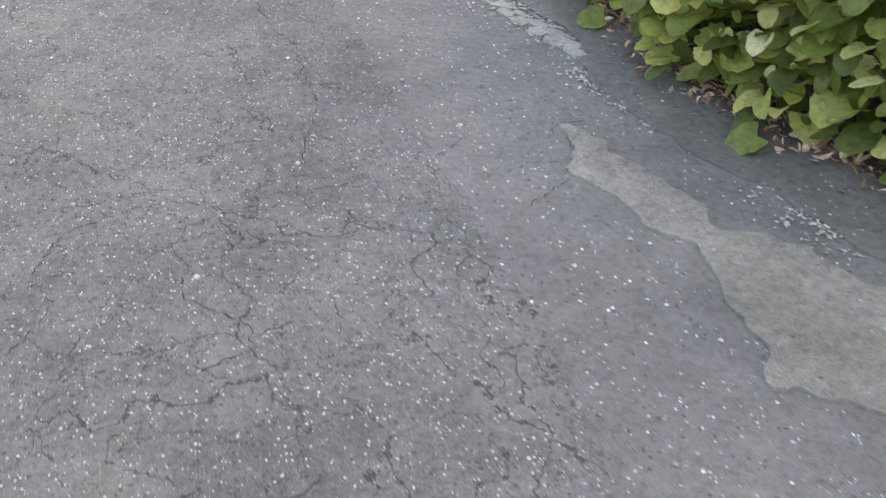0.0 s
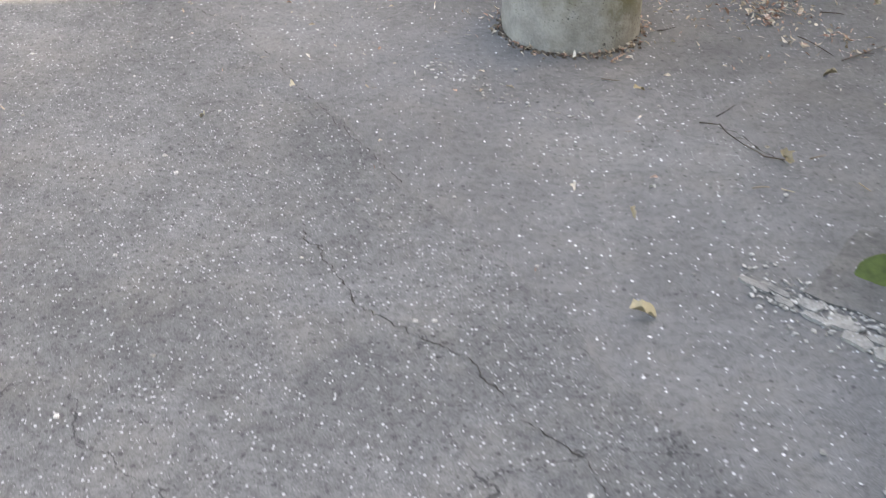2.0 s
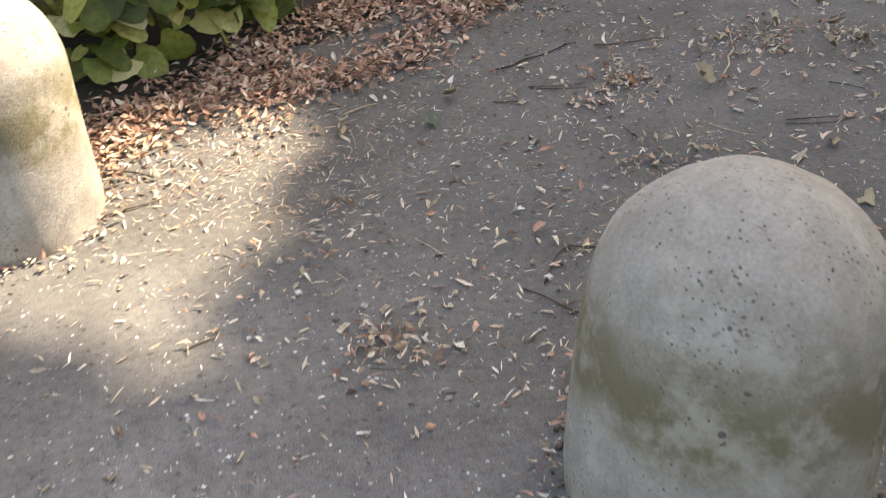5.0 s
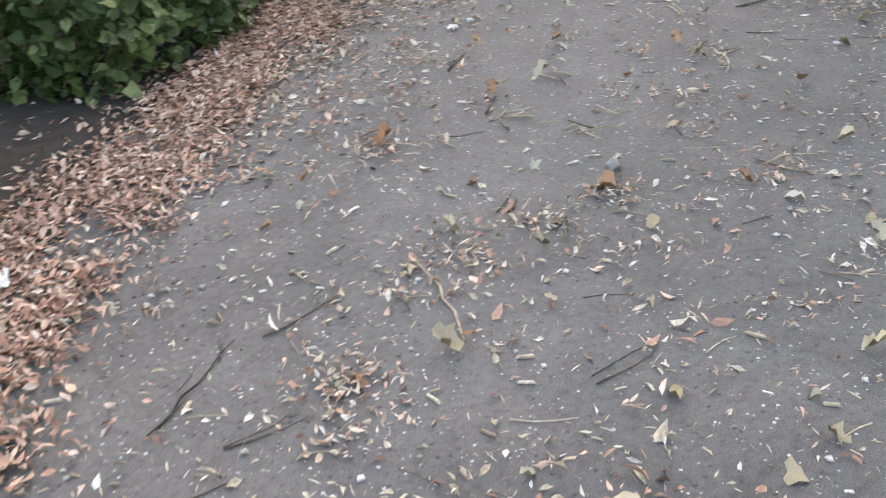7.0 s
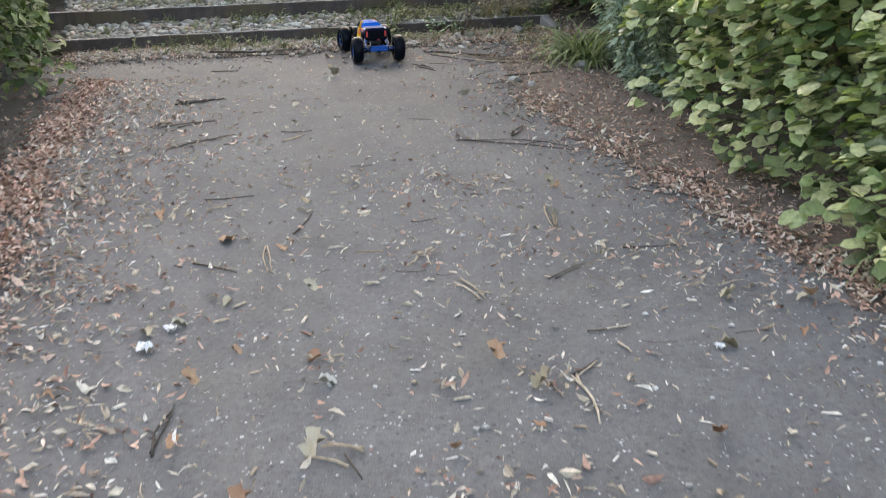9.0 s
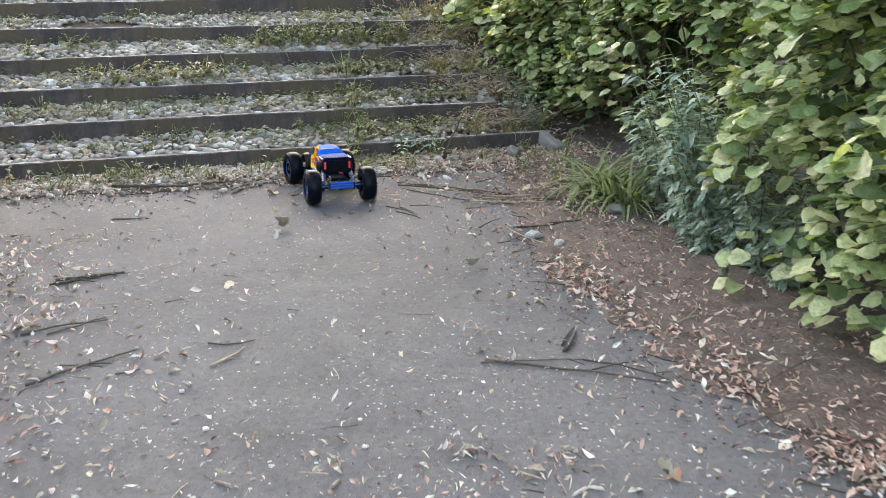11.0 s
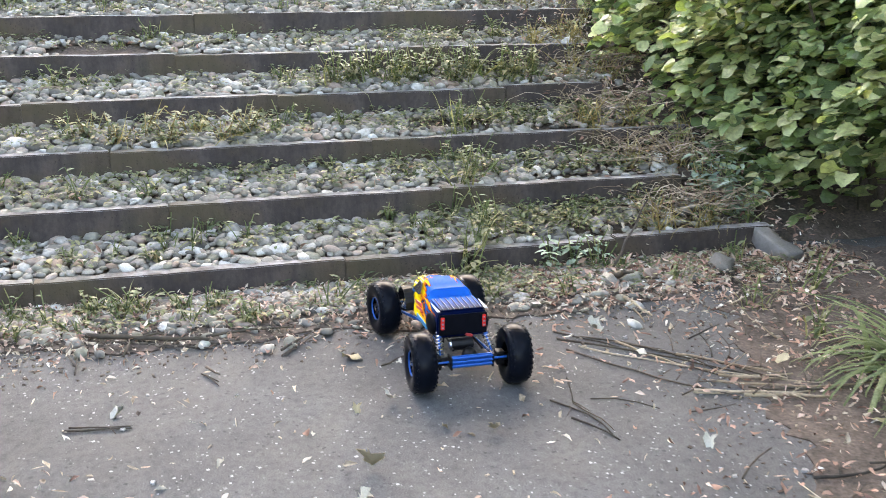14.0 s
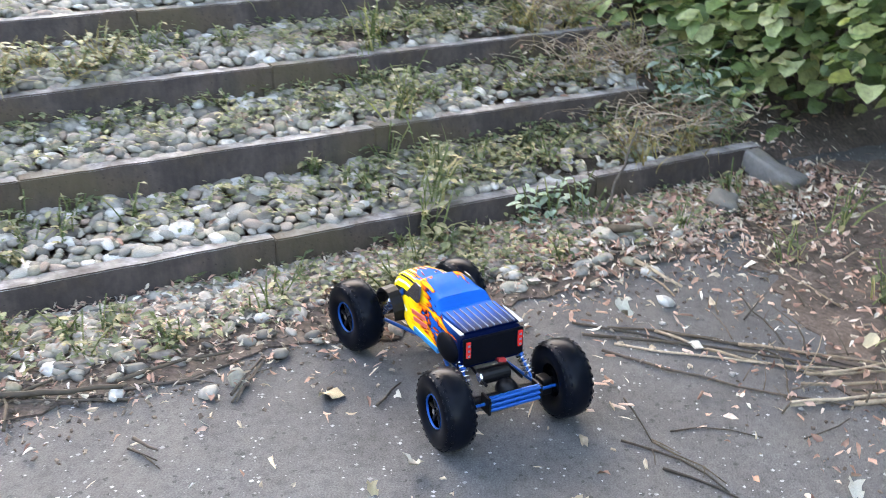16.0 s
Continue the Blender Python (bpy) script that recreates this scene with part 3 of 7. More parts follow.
# ---- ground and paving ----
def structure(name, me, label):
    return tagged(new(name, me), label, name.replace("_", " ").rstrip("0123456789 "), kind="structure")


def slab(name, outline, top, material, label, wobble=0.02, step=0.06, seed=1, thick=0.02):
    """A thin layer with an uneven edge, laid on the ground."""
    bm = bmesh.new()
    pts = []
    n = len(outline)
    for i in range(n):
        a, b = Vector(outline[i]), Vector(outline[(i + 1) % n])
        cnt = max(1, min(140, int((b - a).length / step)))
        nor = Vector((-(b - a).y, (b - a).x)).normalized()
        for k in range(cnt):
            p = a.lerp(b, k / cnt)
            o = noise.noise(Vector((p.x * 5, p.y * 5, seed))) + 0.6 * noise.noise(Vector((p.x * 17, p.y * 17, seed)))
            pts.append(p + nor * o * wobble)
    vs = [bm.verts.new((p.x, p.y, top)) for p in pts]
    es = [bm.edges.new((vs[i], vs[(i + 1) % len(vs)])) for i in range(len(vs))]
    bmesh.ops.triangle_fill(bm, edges=es, use_beauty=True)
    for f in bm.faces:
        if f.normal.z < 0:
            f.normal_flip()
    low = [bm.verts.new((v.co.x, v.co.y, top - thick)) for v in vs]
    for i in range(len(vs)):
        j = (i + 1) % len(vs)
        bm.faces.new((vs[i], low[i], low[j], vs[j]))
    return structure(name, mesh_bm(name, bm, material), label)


bm = bmesh.new()
bmesh.ops.create_grid(bm, x_segments=40, y_segments=40, size=220)
ground = structure("ground", mesh_bm("ground", bm, M["path"]), "worn grey asphalt path with fine pale stone chips")

ROAD_EDGE = [(-6.0, 12.0), (-2.4, 7.2), (-1.02, 5.5), (-0.62, 5.0), (-0.3, 4.53), (0.07, 3.95), (0.27, 3.64), (0.6, 3.05), (1.0, 2.35), (1.35, 1.7), (1.7, 0.8), (1.9, -0.6), (2.6, -9.0)]
slab("road", ROAD_EDGE + [(-30, -9.0), (-30, 12.0)], 0.006, M["road"], "coarse cracked grey asphalt with white aggregate", 0.04, 0.03)
slab("pavement_patch", [(1.27, 2.68), (1.39, 2.62), (1.74, 2.25), (2.01, 2.11), (2.6, 1.75), (2.9, 1.2), (2.35, 1.35), (2.03, 1.61), (1.82, 1.66), (1.76, 1.89), (1.63, 2.13), (1.32, 2.45)], 0.009, M["patch"], "pale sandy mortar patch beside the asphalt", 0.06, 0.015, 3, 0.012)
rs = random.Random(15)
for i in range(15):
    at = Vector((0.82, 3.67)).lerp(Vector((1.3, 3.16)), (i + 0.5) / 15)
    run, wide = Vector((0.685, -0.728)), Vector((0.728, 0.685)) * (1 if i % 2 else -1)
    half, deep = rs.uniform(0.028, 0.05), rs.uniform(0.016, 0.03) * (0.55 + 0.45 * min(1, i / 5))
    at = at + wide * rs.uniform(0.55, 1.0) * deep
    ring = [(-1, -0.5), (-0.6, -1), (0.1, -0.9), (0.7, -1), (1, -0.3), (0.9, 0.6), (0.3, 1), (-0.4, 0.8), (-0.9, 0.5)]
    slab("pavement_strip", [tuple(at + run * a * half * rs.uniform(0.75, 1.2) + Vector((0.728, 0.685)) * b * deep * rs.uniform(0.7, 1.2)) for a, b in ring], 0.0086 + 0.0002 * i, M["mortar"], "broken fragment of pale mortar on the asphalt", 0.012, 0.008, 11 + i, 0.012)
# a darker tone from the mortar strip to the hedge foot
slab("pavement_verge", [(0.95, 3.62), (1.3, 3.25), (1.33, 2.98), (1.55, 2.72), (1.8, 2.5), (2.05, 2.2), (2.8, 1.9), (3.4, 1.9), (2.4, 2.6), (1.8, 3.1), (1.35, 3.7), (1.15, 3.9)], 0.008, M["dark_path"], "darker asphalt strip along the hedge", 0.05, 0.06, 5)



def crack(points, width, seed):
    """A hairline crack, filled with dark dirt, its course ragged and its width uneven."""
    bm = bmesh.new()
    row = []
    for (ax, ay), (bx, by) in zip(points, points[1:]):
        a, b = Vector((ax, ay, 0)), Vector((bx, by, 0))
        n = max(2, int((b - a).length / 0.007))
        nor = Vector((-(b - a).y, (b - a).x, 0)).normalized()
        for k in range(n):
            p = a.lerp(b, k / n)
            p += nor * (0.016 * noise.noise(p * 14 + Vector((0, 0, seed))) + 0.012 * noise.noise(p * 55 + Vector((0, 0, seed))))
            w = width * max(0.06, 0.55 + 1.5 * noise.noise(p * 38 + Vector((3, 0, seed))))
            row.append((bm.verts.new((*(p + nor * w).xy, 0.0075)), bm.verts.new((*(p - nor * w).xy, 0.0075))))
    for (a, b), (c, d) in zip(row, row[1:]):
        bm.faces.new((a, b, d, c))
    for f in bm.faces:
        if f.normal.z < 0:
            f.normal_flip()
    return structure("pavement_crack_%d" % seed, mesh_bm("pavement_crack", bm, M["dirt"]), "ragged dark hairline crack in the asphalt")


for i, (pts, w) in enumerate((
        ([(-0.9, 5.39), (-0.69, 5.2), (-0.45, 4.77), (-0.18, 4.33), (-0.04, 4.11)], 0.0014),
        ([(0.85, 4.49), (0.94, 4.42), (1.0, 4.3), (1.05, 4.23)], 0.0028),
        ([(-0.31, 3.89), (-0.12, 3.54), (0.13, 3.36), (0.28, 3.14), (0.37, 3.04), (0.46, 2.85), (0.55, 2.66), (0.57, 2.49), (0.6, 2.35)], 0.0021),
        ([(0.51, 2.22), (0.54, 2.09), (0.52, 1.97), (0.54, 1.92)], 0.0019), ([(0.65, 2.02), (0.58, 1.95), (0.54, 1.92)], 0.0017), ([(0.39, 1.91), (0.46, 1.98), (0.52, 2.02)], 0.0018),
        ([(0.39, 1.91), (0.44, 1.86), (0.48, 1.76), (0.5, 1.72), (0.55, 1.69), (0.65, 1.67), (0.69, 1.62)], 0.0021), ([(0.69, 1.62), (0.71, 1.58), (0.62, 1.5), (0.58, 1.47)], 0.0018),
        ([(0.07, 1.64), (0.14, 1.71), (0.2, 1.77)], 0.002), ([(0.12, 1.74), (0.11, 1.81), (0.11, 1.9), (0.16, 1.98)], 0.002), ([(0.25, 1.72), (0.32, 1.74)], 0.0017), ([(0.78, 1.48), (0.88, 1.38)], 0.0018),
        ([(1.22, 2.23), (1.27, 2.31), (1.31, 2.38), (1.32, 2.48), (1.33, 2.53), (1.3, 2.62)], 0.0021), ([(1.32, 2.49), (1.38, 2.47), (1.44, 2.49)], 0.0018), ([(1.31, 2.47), (1.22, 2.46), (1.15, 2.39), (1.06, 2.36)], 0.0016),
        ([(1.34, 2.71), (1.27, 2.67), (1.24, 2.6)], 0.0024), ([(0.93, 2.4), (0.98, 2.49), (1.01, 2.55)], 0.0014), ([(0.69, 1.62), (0.76, 1.67), (0.8, 1.69)], 0.0016), ([(0.82, 1.8), (0.86, 1.73), (0.88, 1.65)], 0.0014),
        ([(0.6, 2.17), (0.66, 2.22), (0.73, 2.24), (0.79, 2.31)], 0.0016), ([(0.39, 1.91), (0.32, 1.81), (0.28, 1.72)], 0.0015), ([(0.58, 1.47), (0.56, 1.43), (0.57, 1.33)], 0.0016),
        ([(0.5, 1.72), (0.4, 1.67), (0.33, 1.57), (0.32, 1.45)], 0.0015), ([(0.16, 1.98), (0.23, 2.04), (0.32, 2.1), (0.42, 2.09), (0.52, 2.02)], 0.0015), ([(0.2, 1.43), (0.2, 1.53), (0.21, 1.64), (0.14, 1.71)], 0.0015))):
    crack(pts, w, i + 1)

# ---- steps: frame of their own, u along the kerbs, m uphill ----
TURN = radians(121.0)
U, UP = Vector((math.cos(TURN), math.sin(TURN), 0)), Vector((math.sin(TURN), -math.cos(TURN), 0))
FIRST, GOING, RISE, TOP1 = 11.967, 0.345, 0.1355, 0.097
RIGHT, LEFT, ROWS_OF_STEPS = 2.15, 5.4, 9


def on_steps(u, m, z):
    return U * u + UP * m + Vector((0, 0, z))


steps_rot = Matrix.Rotation(TURN, 4, "Z")
garden_steps = tagged(new("garden_steps"), "overgrown steps of grey concrete kerbs filled with river pebbles", "steps", kind="structure")
rng = random.Random(11)


def kerb_mesh(length, seed):
    r = random.Random(seed)
    bm = bmesh.new()
    bmesh.ops.create_cube(bm, size=1.0)
    bmesh.ops.scale(bm, verts=bm.verts, vec=(length, 0.055, 0.25))
    bmesh.ops.bevel(bm, geom=list(bm.edges), offset=0.0035, segments=2, affect="EDGES")
    bmesh.ops.subdivide_edges(bm, edges=[e for e in bm.edges if e.calc_length() > 0.5], cuts=26)
    for v in bm.verts:
        o = noise.noise(Vector((v.co.x * 6 + seed * 9, v.co.y * 20, v.co.z * 9)))
        chip = max(0.0, noise.noise(Vector((v.co.x * 21 + seed * 5, v.co.y * 30, 3))) - 0.15) if v.co.z > 0.1 else 0.0
        v.co.z += 0.0016 * o - 0.007 * chip
        v.co.y += 0.008 * chip * (1 if v.co.y < 0 else -1)
        v.co.y += 0.004 * noise.noise(Vector((v.co.x * 8, seed, v.co.z * 12)))
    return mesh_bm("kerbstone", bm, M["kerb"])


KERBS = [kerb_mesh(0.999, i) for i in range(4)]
JOINT = [2.64, 3.20, 3.39, 3.71, 3.10, 3.99, 3.45, 3.0, 3.7]
short_kerb, end_kerb = kerb_mesh(0.46, 9), kerb_mesh(0.65, 10)
for k in range(ROWS_OF_STEPS):
    m0, z0 = FIRST + GOING * k, TOP1 + RISE * k
    u = JOINT[k]
    while u > RIGHT + 0.2:
        u -= 1.0
    ends = []
    right = RIGHT - (0.17 if k == 0 else 0.0)
    while u < LEFT:
        a, b = u, u + 1.0
        if b > right + 0.1:
            long_enough = a >= right - 0.35
            me = KERBS[rng.randrange(4)] if long_enough else short_kerb
            mid = (a + b) / 2 if long_enough else b - 0.231
            if k == 0 and a < right < b:
                me, mid = end_kerb, b - 0.3255
            p = on_steps(mid, m0 + 0.0275, z0 - 0.125 + rng.uniform(-0.006, 0.006))
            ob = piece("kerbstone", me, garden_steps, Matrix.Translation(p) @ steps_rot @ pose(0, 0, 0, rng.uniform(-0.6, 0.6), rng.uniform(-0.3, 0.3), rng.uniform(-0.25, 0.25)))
        u += 1.0
    bm = bmesh.new()
    nu = 40
    grid = []
    for i in range(nu + 1):
        uu = RIGHT - 0.25 + (LEFT - RIGHT + 0.3) * i / nu
        row = []
        for j in range(5):
            mm = m0 + 0.05 + (GOING - 0.03) * j / 4
            p = on_steps(uu, mm, z0 - 0.034 + 0.055 * j / 4)
            p.z += 0.012 * noise.noise(p * 9)
            row.append(bm.verts.new(p))
        grid.append(row)
    for a, b in zip(grid, grid[1:]):
        for j in range(4):
            bm.faces.new((a[j], a[j + 1], b[j + 1], b[j]))
    for f in bm.faces:
        if f.normal.z < 0:
            f.normal_flip()
    part("tread", bm, M["soil"], garden_steps, "brown soil filling between kerbs", True)


def relief_sheet(name, corners, nu, nv, height, material, label, amp=0.02, freq=6.0):
    """A curved sheet of earth between four corner points (x, y, z), ruffled."""
    bm = bmesh.new()
    a, b, c, d = (Vector(p) for p in corners)
    g = []
    for i in range(nu + 1):
        row = []
        for j in range(nv + 1):
            p = a.lerp(b, i / nu).lerp(d.lerp(c, i / nu), j / nv)
            p.z += height(i / nu, j / nv) + amp * noise.noise(Vector((p.x * freq, p.y * freq, 3)))
            row.append(bm.verts.new(p))
        g.append(row)
    for r0, r1 in zip(g, g[1:]):
        for j in range(nv):
            bm.faces.new((r0[j], r0[j + 1], r1[j + 1], r1[j]))
    for f in bm.faces:
        if f.normal.z < 0:
            f.normal_flip()
    return structure(name, mesh_bm(name, bm, material, True), label)


bank_top = TOP1 + RISE * ROWS_OF_STEPS
for i, (u0, u1) in enumerate(((-4.0, RIGHT - 0.02), (LEFT - 0.05, 11.0))):
    c = [on_steps(u0, FIRST + 0.02, -0.02), on_steps(u1, FIRST + 0.02, -0.02), on_steps(u1, FIRST + GOING * ROWS_OF_STEPS, bank_top - 0.05), on_steps(u0, FIRST + GOING * ROWS_OF_STEPS, bank_top - 0.05)]
    relief_sheet("bank_%d" % (i + 1), c, 50, 24, lambda s, t: 0.0, M["soil"], "brown earth bank beside the garden steps", 0.05)
c = [on_steps(-4, FIRST + GOING * ROWS_OF_STEPS - 0.04, bank_top - 0.06), on_steps(11, FIRST + GOING * ROWS_OF_STEPS - 0.04, bank_top - 0.06), on_steps(11, 24, bank_top + 0.5), on_steps(-4, 24, bank_top + 0.5)]
relief_sheet("bank_3", c, 40, 20, lambda s, t: 0.0, M["soil"], "level earth above the garden steps", 0.06, 1.5)

# outlines of the planted borders, by x
LITTER_L = [(-3.0, 6.2), (-0.17, 6.75), (0.28, 7.03), (0.8, 7.2), (1.42, 7.56), (1.94, 7.9), (2.42, 8.05), (3.02, 8.27), (3.65, 8.5), (4.68, 8.92), (5.7, 9.4), (6.6, 9.9), (7.2, 10.6)]
HEDGE_L = [(-3.0, 7.3), (-0.3, 7.4), (0.3, 7.45), (0.55, 7.8), (0.83, 7.95), (2.0, 8.6), (2.77, 8.72), (3.59, 9.2), (4.64, 9.9), (5.6, 9.95), (6.36, 10.2), (7.4, 10.9), (8.3, 11.4)]
LITTER_R = [(2.7, 5.78), (3.03, 5.86), (3.68, 5.92), (4.03, 6.0), (4.5, 6.2), (4.91, 6.47), (5.26, 6.72), (5.83, 7.08), (6.3, 7.35), (6.8, 7.65), (7.28, 7.86), (8.03, 8.02), (9.3, 8.1)]
HEDGE_R = [(2.8, 5.0), (4.4, 5.8), (5.3, 6.3), (6.2, 6.66), (7.2, 7.0), (8.6, 7.62), (9.3, 7.75), (10.2, 8.15), (11.4, 8.65)]
FRONT = [(7.0, 11.0), (7.52, 10.03), (7.75, 9.49), (8.02, 9.1), (8.28, 8.6), (8.62, 8.12)]

left_bed = [(x, y + 0.36) for x, y in LITTER_L] + [(8.6, 11.9), (6.6, 12.6), (4.0, 12.8), (2.0, 12.4), (0.0, 11.6), (-3.0, 10.6)]
slab("soil_bed_1", left_bed, 0.004, M["humus"], "brown soil border under the bushes", 0.11, 0.03, 8)
right_bed = [(x, y - 0.04) for x, y in LITTER_R] + [(9.6, 6.2), (8.4, 5.0), (6.6, 4.0), (5.2, 3.3), (4.2, 3.2), (3.0, 4.4), (2.75, 5.1)]
slab("soil_bed_2", right_bed, 0.004, M["soil"], "brown soil border under the leafy hedge", 0.11, 0.03, 9)
kerb_a, kerb_b = on_steps(5.6, FIRST + 0.01, 0), on_steps(1.9, FIRST + 0.01, 0)
front_bed = FRONT + [(8.9, 7.98), (kerb_b.x, kerb_b.y), (kerb_a.x, kerb_a.y)]
slab("soil_bed_3", front_bed, 0.006, M["soil"], "weedy soil strip at the foot of the steps", 0.08, 0.03, 10, 0.03)

# ---- bollards ----
def bollard(x, y, turn, label):
    root = tagged(new("bollard"), label, "bollard", "domed bollards")
    root.location = (x, y, 0)
    root.rotation_euler.z = turn
    bm = bmesh.new()
    prof = [(0.0, -0.06), (0.246, -0.06), (0.249, 0.0), (0.25, 0.05), (0.249, 0.14), (0.246, 0.2), (0.243, 0.26), (0.239, 0.31), (0.2355, 0.345), (0.2345, 0.353), (0.2335, 0.36)]
    prof += [(0.233 * math.cos(a), 0.36 + 0.229 * math.sin(a)) for a in [radians(d) for d in (2, 4, *range(7, 90, 6))]] + [(0.0, 0.589)]
    lathe(bm, prof, 72)
    for v in bm.verts:
        v.co += v.co.normalized() * (noise.noise(v.co * 7 + Vector((x, y, 0))) * 0.008 + noise.noise(v.co * 19 + Vector((x, y, 0))) * 0.003)
    top = bm.copy()
    for b, drop in ((bm, lambda f: f.calc_center_median().z > 0.3605), (top, lambda f: f.calc_center_median().z <= 0.3605)):
        bmesh.ops.delete(b, geom=[f for f in b.faces if drop(f)], context="FACES")
    part("shaft", bm, M["bollard"], root, "stained grey concrete shaft", True)
    part("dome", top, M["bollard"], root, "pitted grey concrete dome", True)
    return root


bollard(0.503, 5.242, 0.4, "grey concrete bollard with domed top and mossy stains")
bollard(-0.55, 6.68, 2.1, "sunlit concrete bollard with domed top on the path")

# ---- greenery ----
def along(line, s):
    """Point and unit tangent at fraction s of a polyline."""
    seg = [math.dist(a, b) for a, b in zip(line, line[1:])]
    d = s * sum(seg)
    for (a, b), l in zip(zip(line, line[1:]), seg):
        if d <= l:
            k = d / l
            return Vector((a[0] + (b[0] - a[0]) * k, a[1] + (b[1] - a[1]) * k, 0)), Vector(((b[0] - a[0]) / l, (b[1] - a[1]) / l, 0))
        d -= l
    a, b = line[-2], line[-1]
    return Vector((b[0], b[1], 0)), (Vector((b[0], b[1], 0)) - Vector((a[0], a[1], 0))).normalized()


def turned(tip, nor):
    """Axes for a leaf whose tip points along tip and whose face looks along nor."""
    y = tip.normalized()
    x = y.cross(nor)
    x = x.normalized() if x.length > 1e-4 else y.orthogonal().normalized()
    z = x.cross(y)
    return Matrix((x, y, z)).transposed().to_4x4()


def hedge(name, label, line, side, depth, height, count, size, mats, seed, shapes, singles=(0, 0, 0), lift=0.03, base=0.0, fall=0.8, lump=0.22, category="hedge", stems=30, taper=(0.0, 0.0), hollow=(), level=0.0):
    """A wall of leaves along a line: outer leaves, deeper ones behind them, stems inside. side: the way into the hedge.
    singles: how many of the outer leaves between two fractions of the line are pieces of their own."""
    r = random.Random(seed)
    root = tagged(new(name), label, category)
    p0, _ = along(line, 0.5)
    root.location = (p0.x, p0.y, base)
    inv = Matrix.Translation(-root.location)
    side = Vector((*side, 0)).normalized()
    bits = FastBits()
    meshes = [mesh_from("leaf", v.tolist(), f, mats[0], True) for v, f in shapes]
    made = 0
    for i in range(count):
        s = r.random()
        p, tan = along(line, s)
        ease = min(1.0, (s / taper[0]) if taper[0] else 1.0, ((1 - s) / taper[1]) if taper[1] else 1.0)
        if r.random() > 0.35 + 0.65 * ease:
            continue
        phi = r.random() ** 0.8 * radians(100)
        pick = r.random()
        inner = 0.0 if pick < 0.45 else r.random() ** 1.3 * (0.3 if pick < 0.8 else 0.75)
        nz = noise.noise(Vector((p.x * 2.6, p.y * 2.6, phi * 1.6 + seed))) * lump + noise.noise(Vector((p.x * 6, p.y * 6, phi * 5 + seed))) * lump * 0.8
        d = depth * (1 - math.cos(phi)) * 0.75 - nz - 0.06 * math.sin(2 * phi)
        h = lift + (height * (0.62 + 0.38 * ease) + nz * 0.8) * math.sin(min(phi, radians(90)))
        out = (-side * math.cos(phi) + Vector((0, 0, math.sin(phi)))).normalized()
        pos = p + side * d + Vector((0, 0, h + base)) - out * inner + tan * r.uniform(-0.05, 0.05)
        if pos.z < base + 0.02:
            pos.z = base + 0.02 + r.random() * 0.05
        if any(math.dist(pos.xy, (hx, hy)) < hr and pos.z < hz for hx, hy, hr, hz in hollow):
            continue
        if level and inner < 0.2 and noise.noise(pos * 6.5 + Vector((seed, 0, 0))) < -0.3:
            continue
        jit = Vector((r.gauss(0, 1), r.gauss(0, 1), r.gauss(0, 1)))
        spin = Vector((r.gauss(0, 1), r.gauss(0, 1), r.gauss(0, 1)))
        tip = Vector((out.x, out.y, 0)) * 0.8 + Vector((0, 0, -fall * 0.36)) + tan * r.uniform(-1.2, 1.2) + jit * (0.45 - 0.2 * level)
        nor = out * (0.3 - 0.25 * level) + Vector((0, 0, 1.25 + 0.5 * level)) + spin * (0.5 - 0.12 * level)
        tip.z *= 1 - 0.5 * level
        sz = size * (r.uniform(0.8, 1.4) if r.random() < 0.6 else r.uniform(0.35, 0.8))
        m = Matrix.Translation(pos) @ turned(tip, nor) @ Matrix.Scale(sz, 4)
        k = r.randrange(len(shapes))
        if inner == 0.0 and made < singles[0] and singles[1] < s < singles[2]:
            piece("leaf", meshes[k], root, inv @ m)
            made += 1
        else:
            bits.put(shapes[k], inv @ m)
    ob = new("foliage", bits.mesh("foliage", mats[1], True))
    under(ob, root)
    ob["kind"] = "stuff"
    bm = bmesh.new()
    for i in range(stems):
        p, tan = along(line, r.random())
        a = p + side * depth * r.uniform(0.4, 0.8) + Vector((0, 0, base - 0.03))
        rad = r.uniform(0.006, 0.014)
        for k in range(4):
            b = a + Vector((r.uniform(-0.12, 0.12), r.uniform(-0.12, 0.12), height * 0.24)) - side * 0.05 * k * r.random()
            rod(bm, inv @ a, inv @ b, rad, rad * 0.8, 6)
            a, rad = b, rad * 0.8
    part("stalk_tangle", bm, M["bark"], root, "thin brown stems inside the leaves")["kind"] = "stuff"
    return root


HEDGE_1 = [(1.24, 3.72), (1.52, 3.12), (1.8, 2.82), (2.2, 2.45), (2.9, 1.9), (3.8, 1.2)]
hedge("lime_hedge", "leafy lime hedge with broad heart-shaped green leaves", HEDGE_1, (0.775, 0.63), 1.0, 1.25, 11500, 0.078, (M["lime_one"], M["lime_all"]), 21, LIME, (260, 0.0, 0.55), taper=(0.14, 0.0))
END_1 = [(2.35, 4.5), (1.75, 4.1), (1.3, 3.78)]
hedge("lime_bush", "end of the lime hedge with loose green shoots", END_1, (0.63, -0.775), 0.8, 1.2, 3600, 0.064, (M["lime_one"], M["lime_all"]), 22, LIME, (60, 0.3, 1.0), stems=10, taper=(0.0, 0.35))
HEDGE_2 = [(-2.2, 7.55), (-0.9, 7.5), (-0.3, 7.42), (0.1, 7.44), (0.36, 7.5), (0.5, 7.66)]
hedge("broadleaf_bush", "broad-leaved green bush above brown leaf litter", HEDGE_2, (-0.1, 1.0), 0.9, 1.1, 6200, 0.086, (M["lime_one"], M["lime_all"]), 23, LIME, (220, 0.45, 1.0), 0.06)
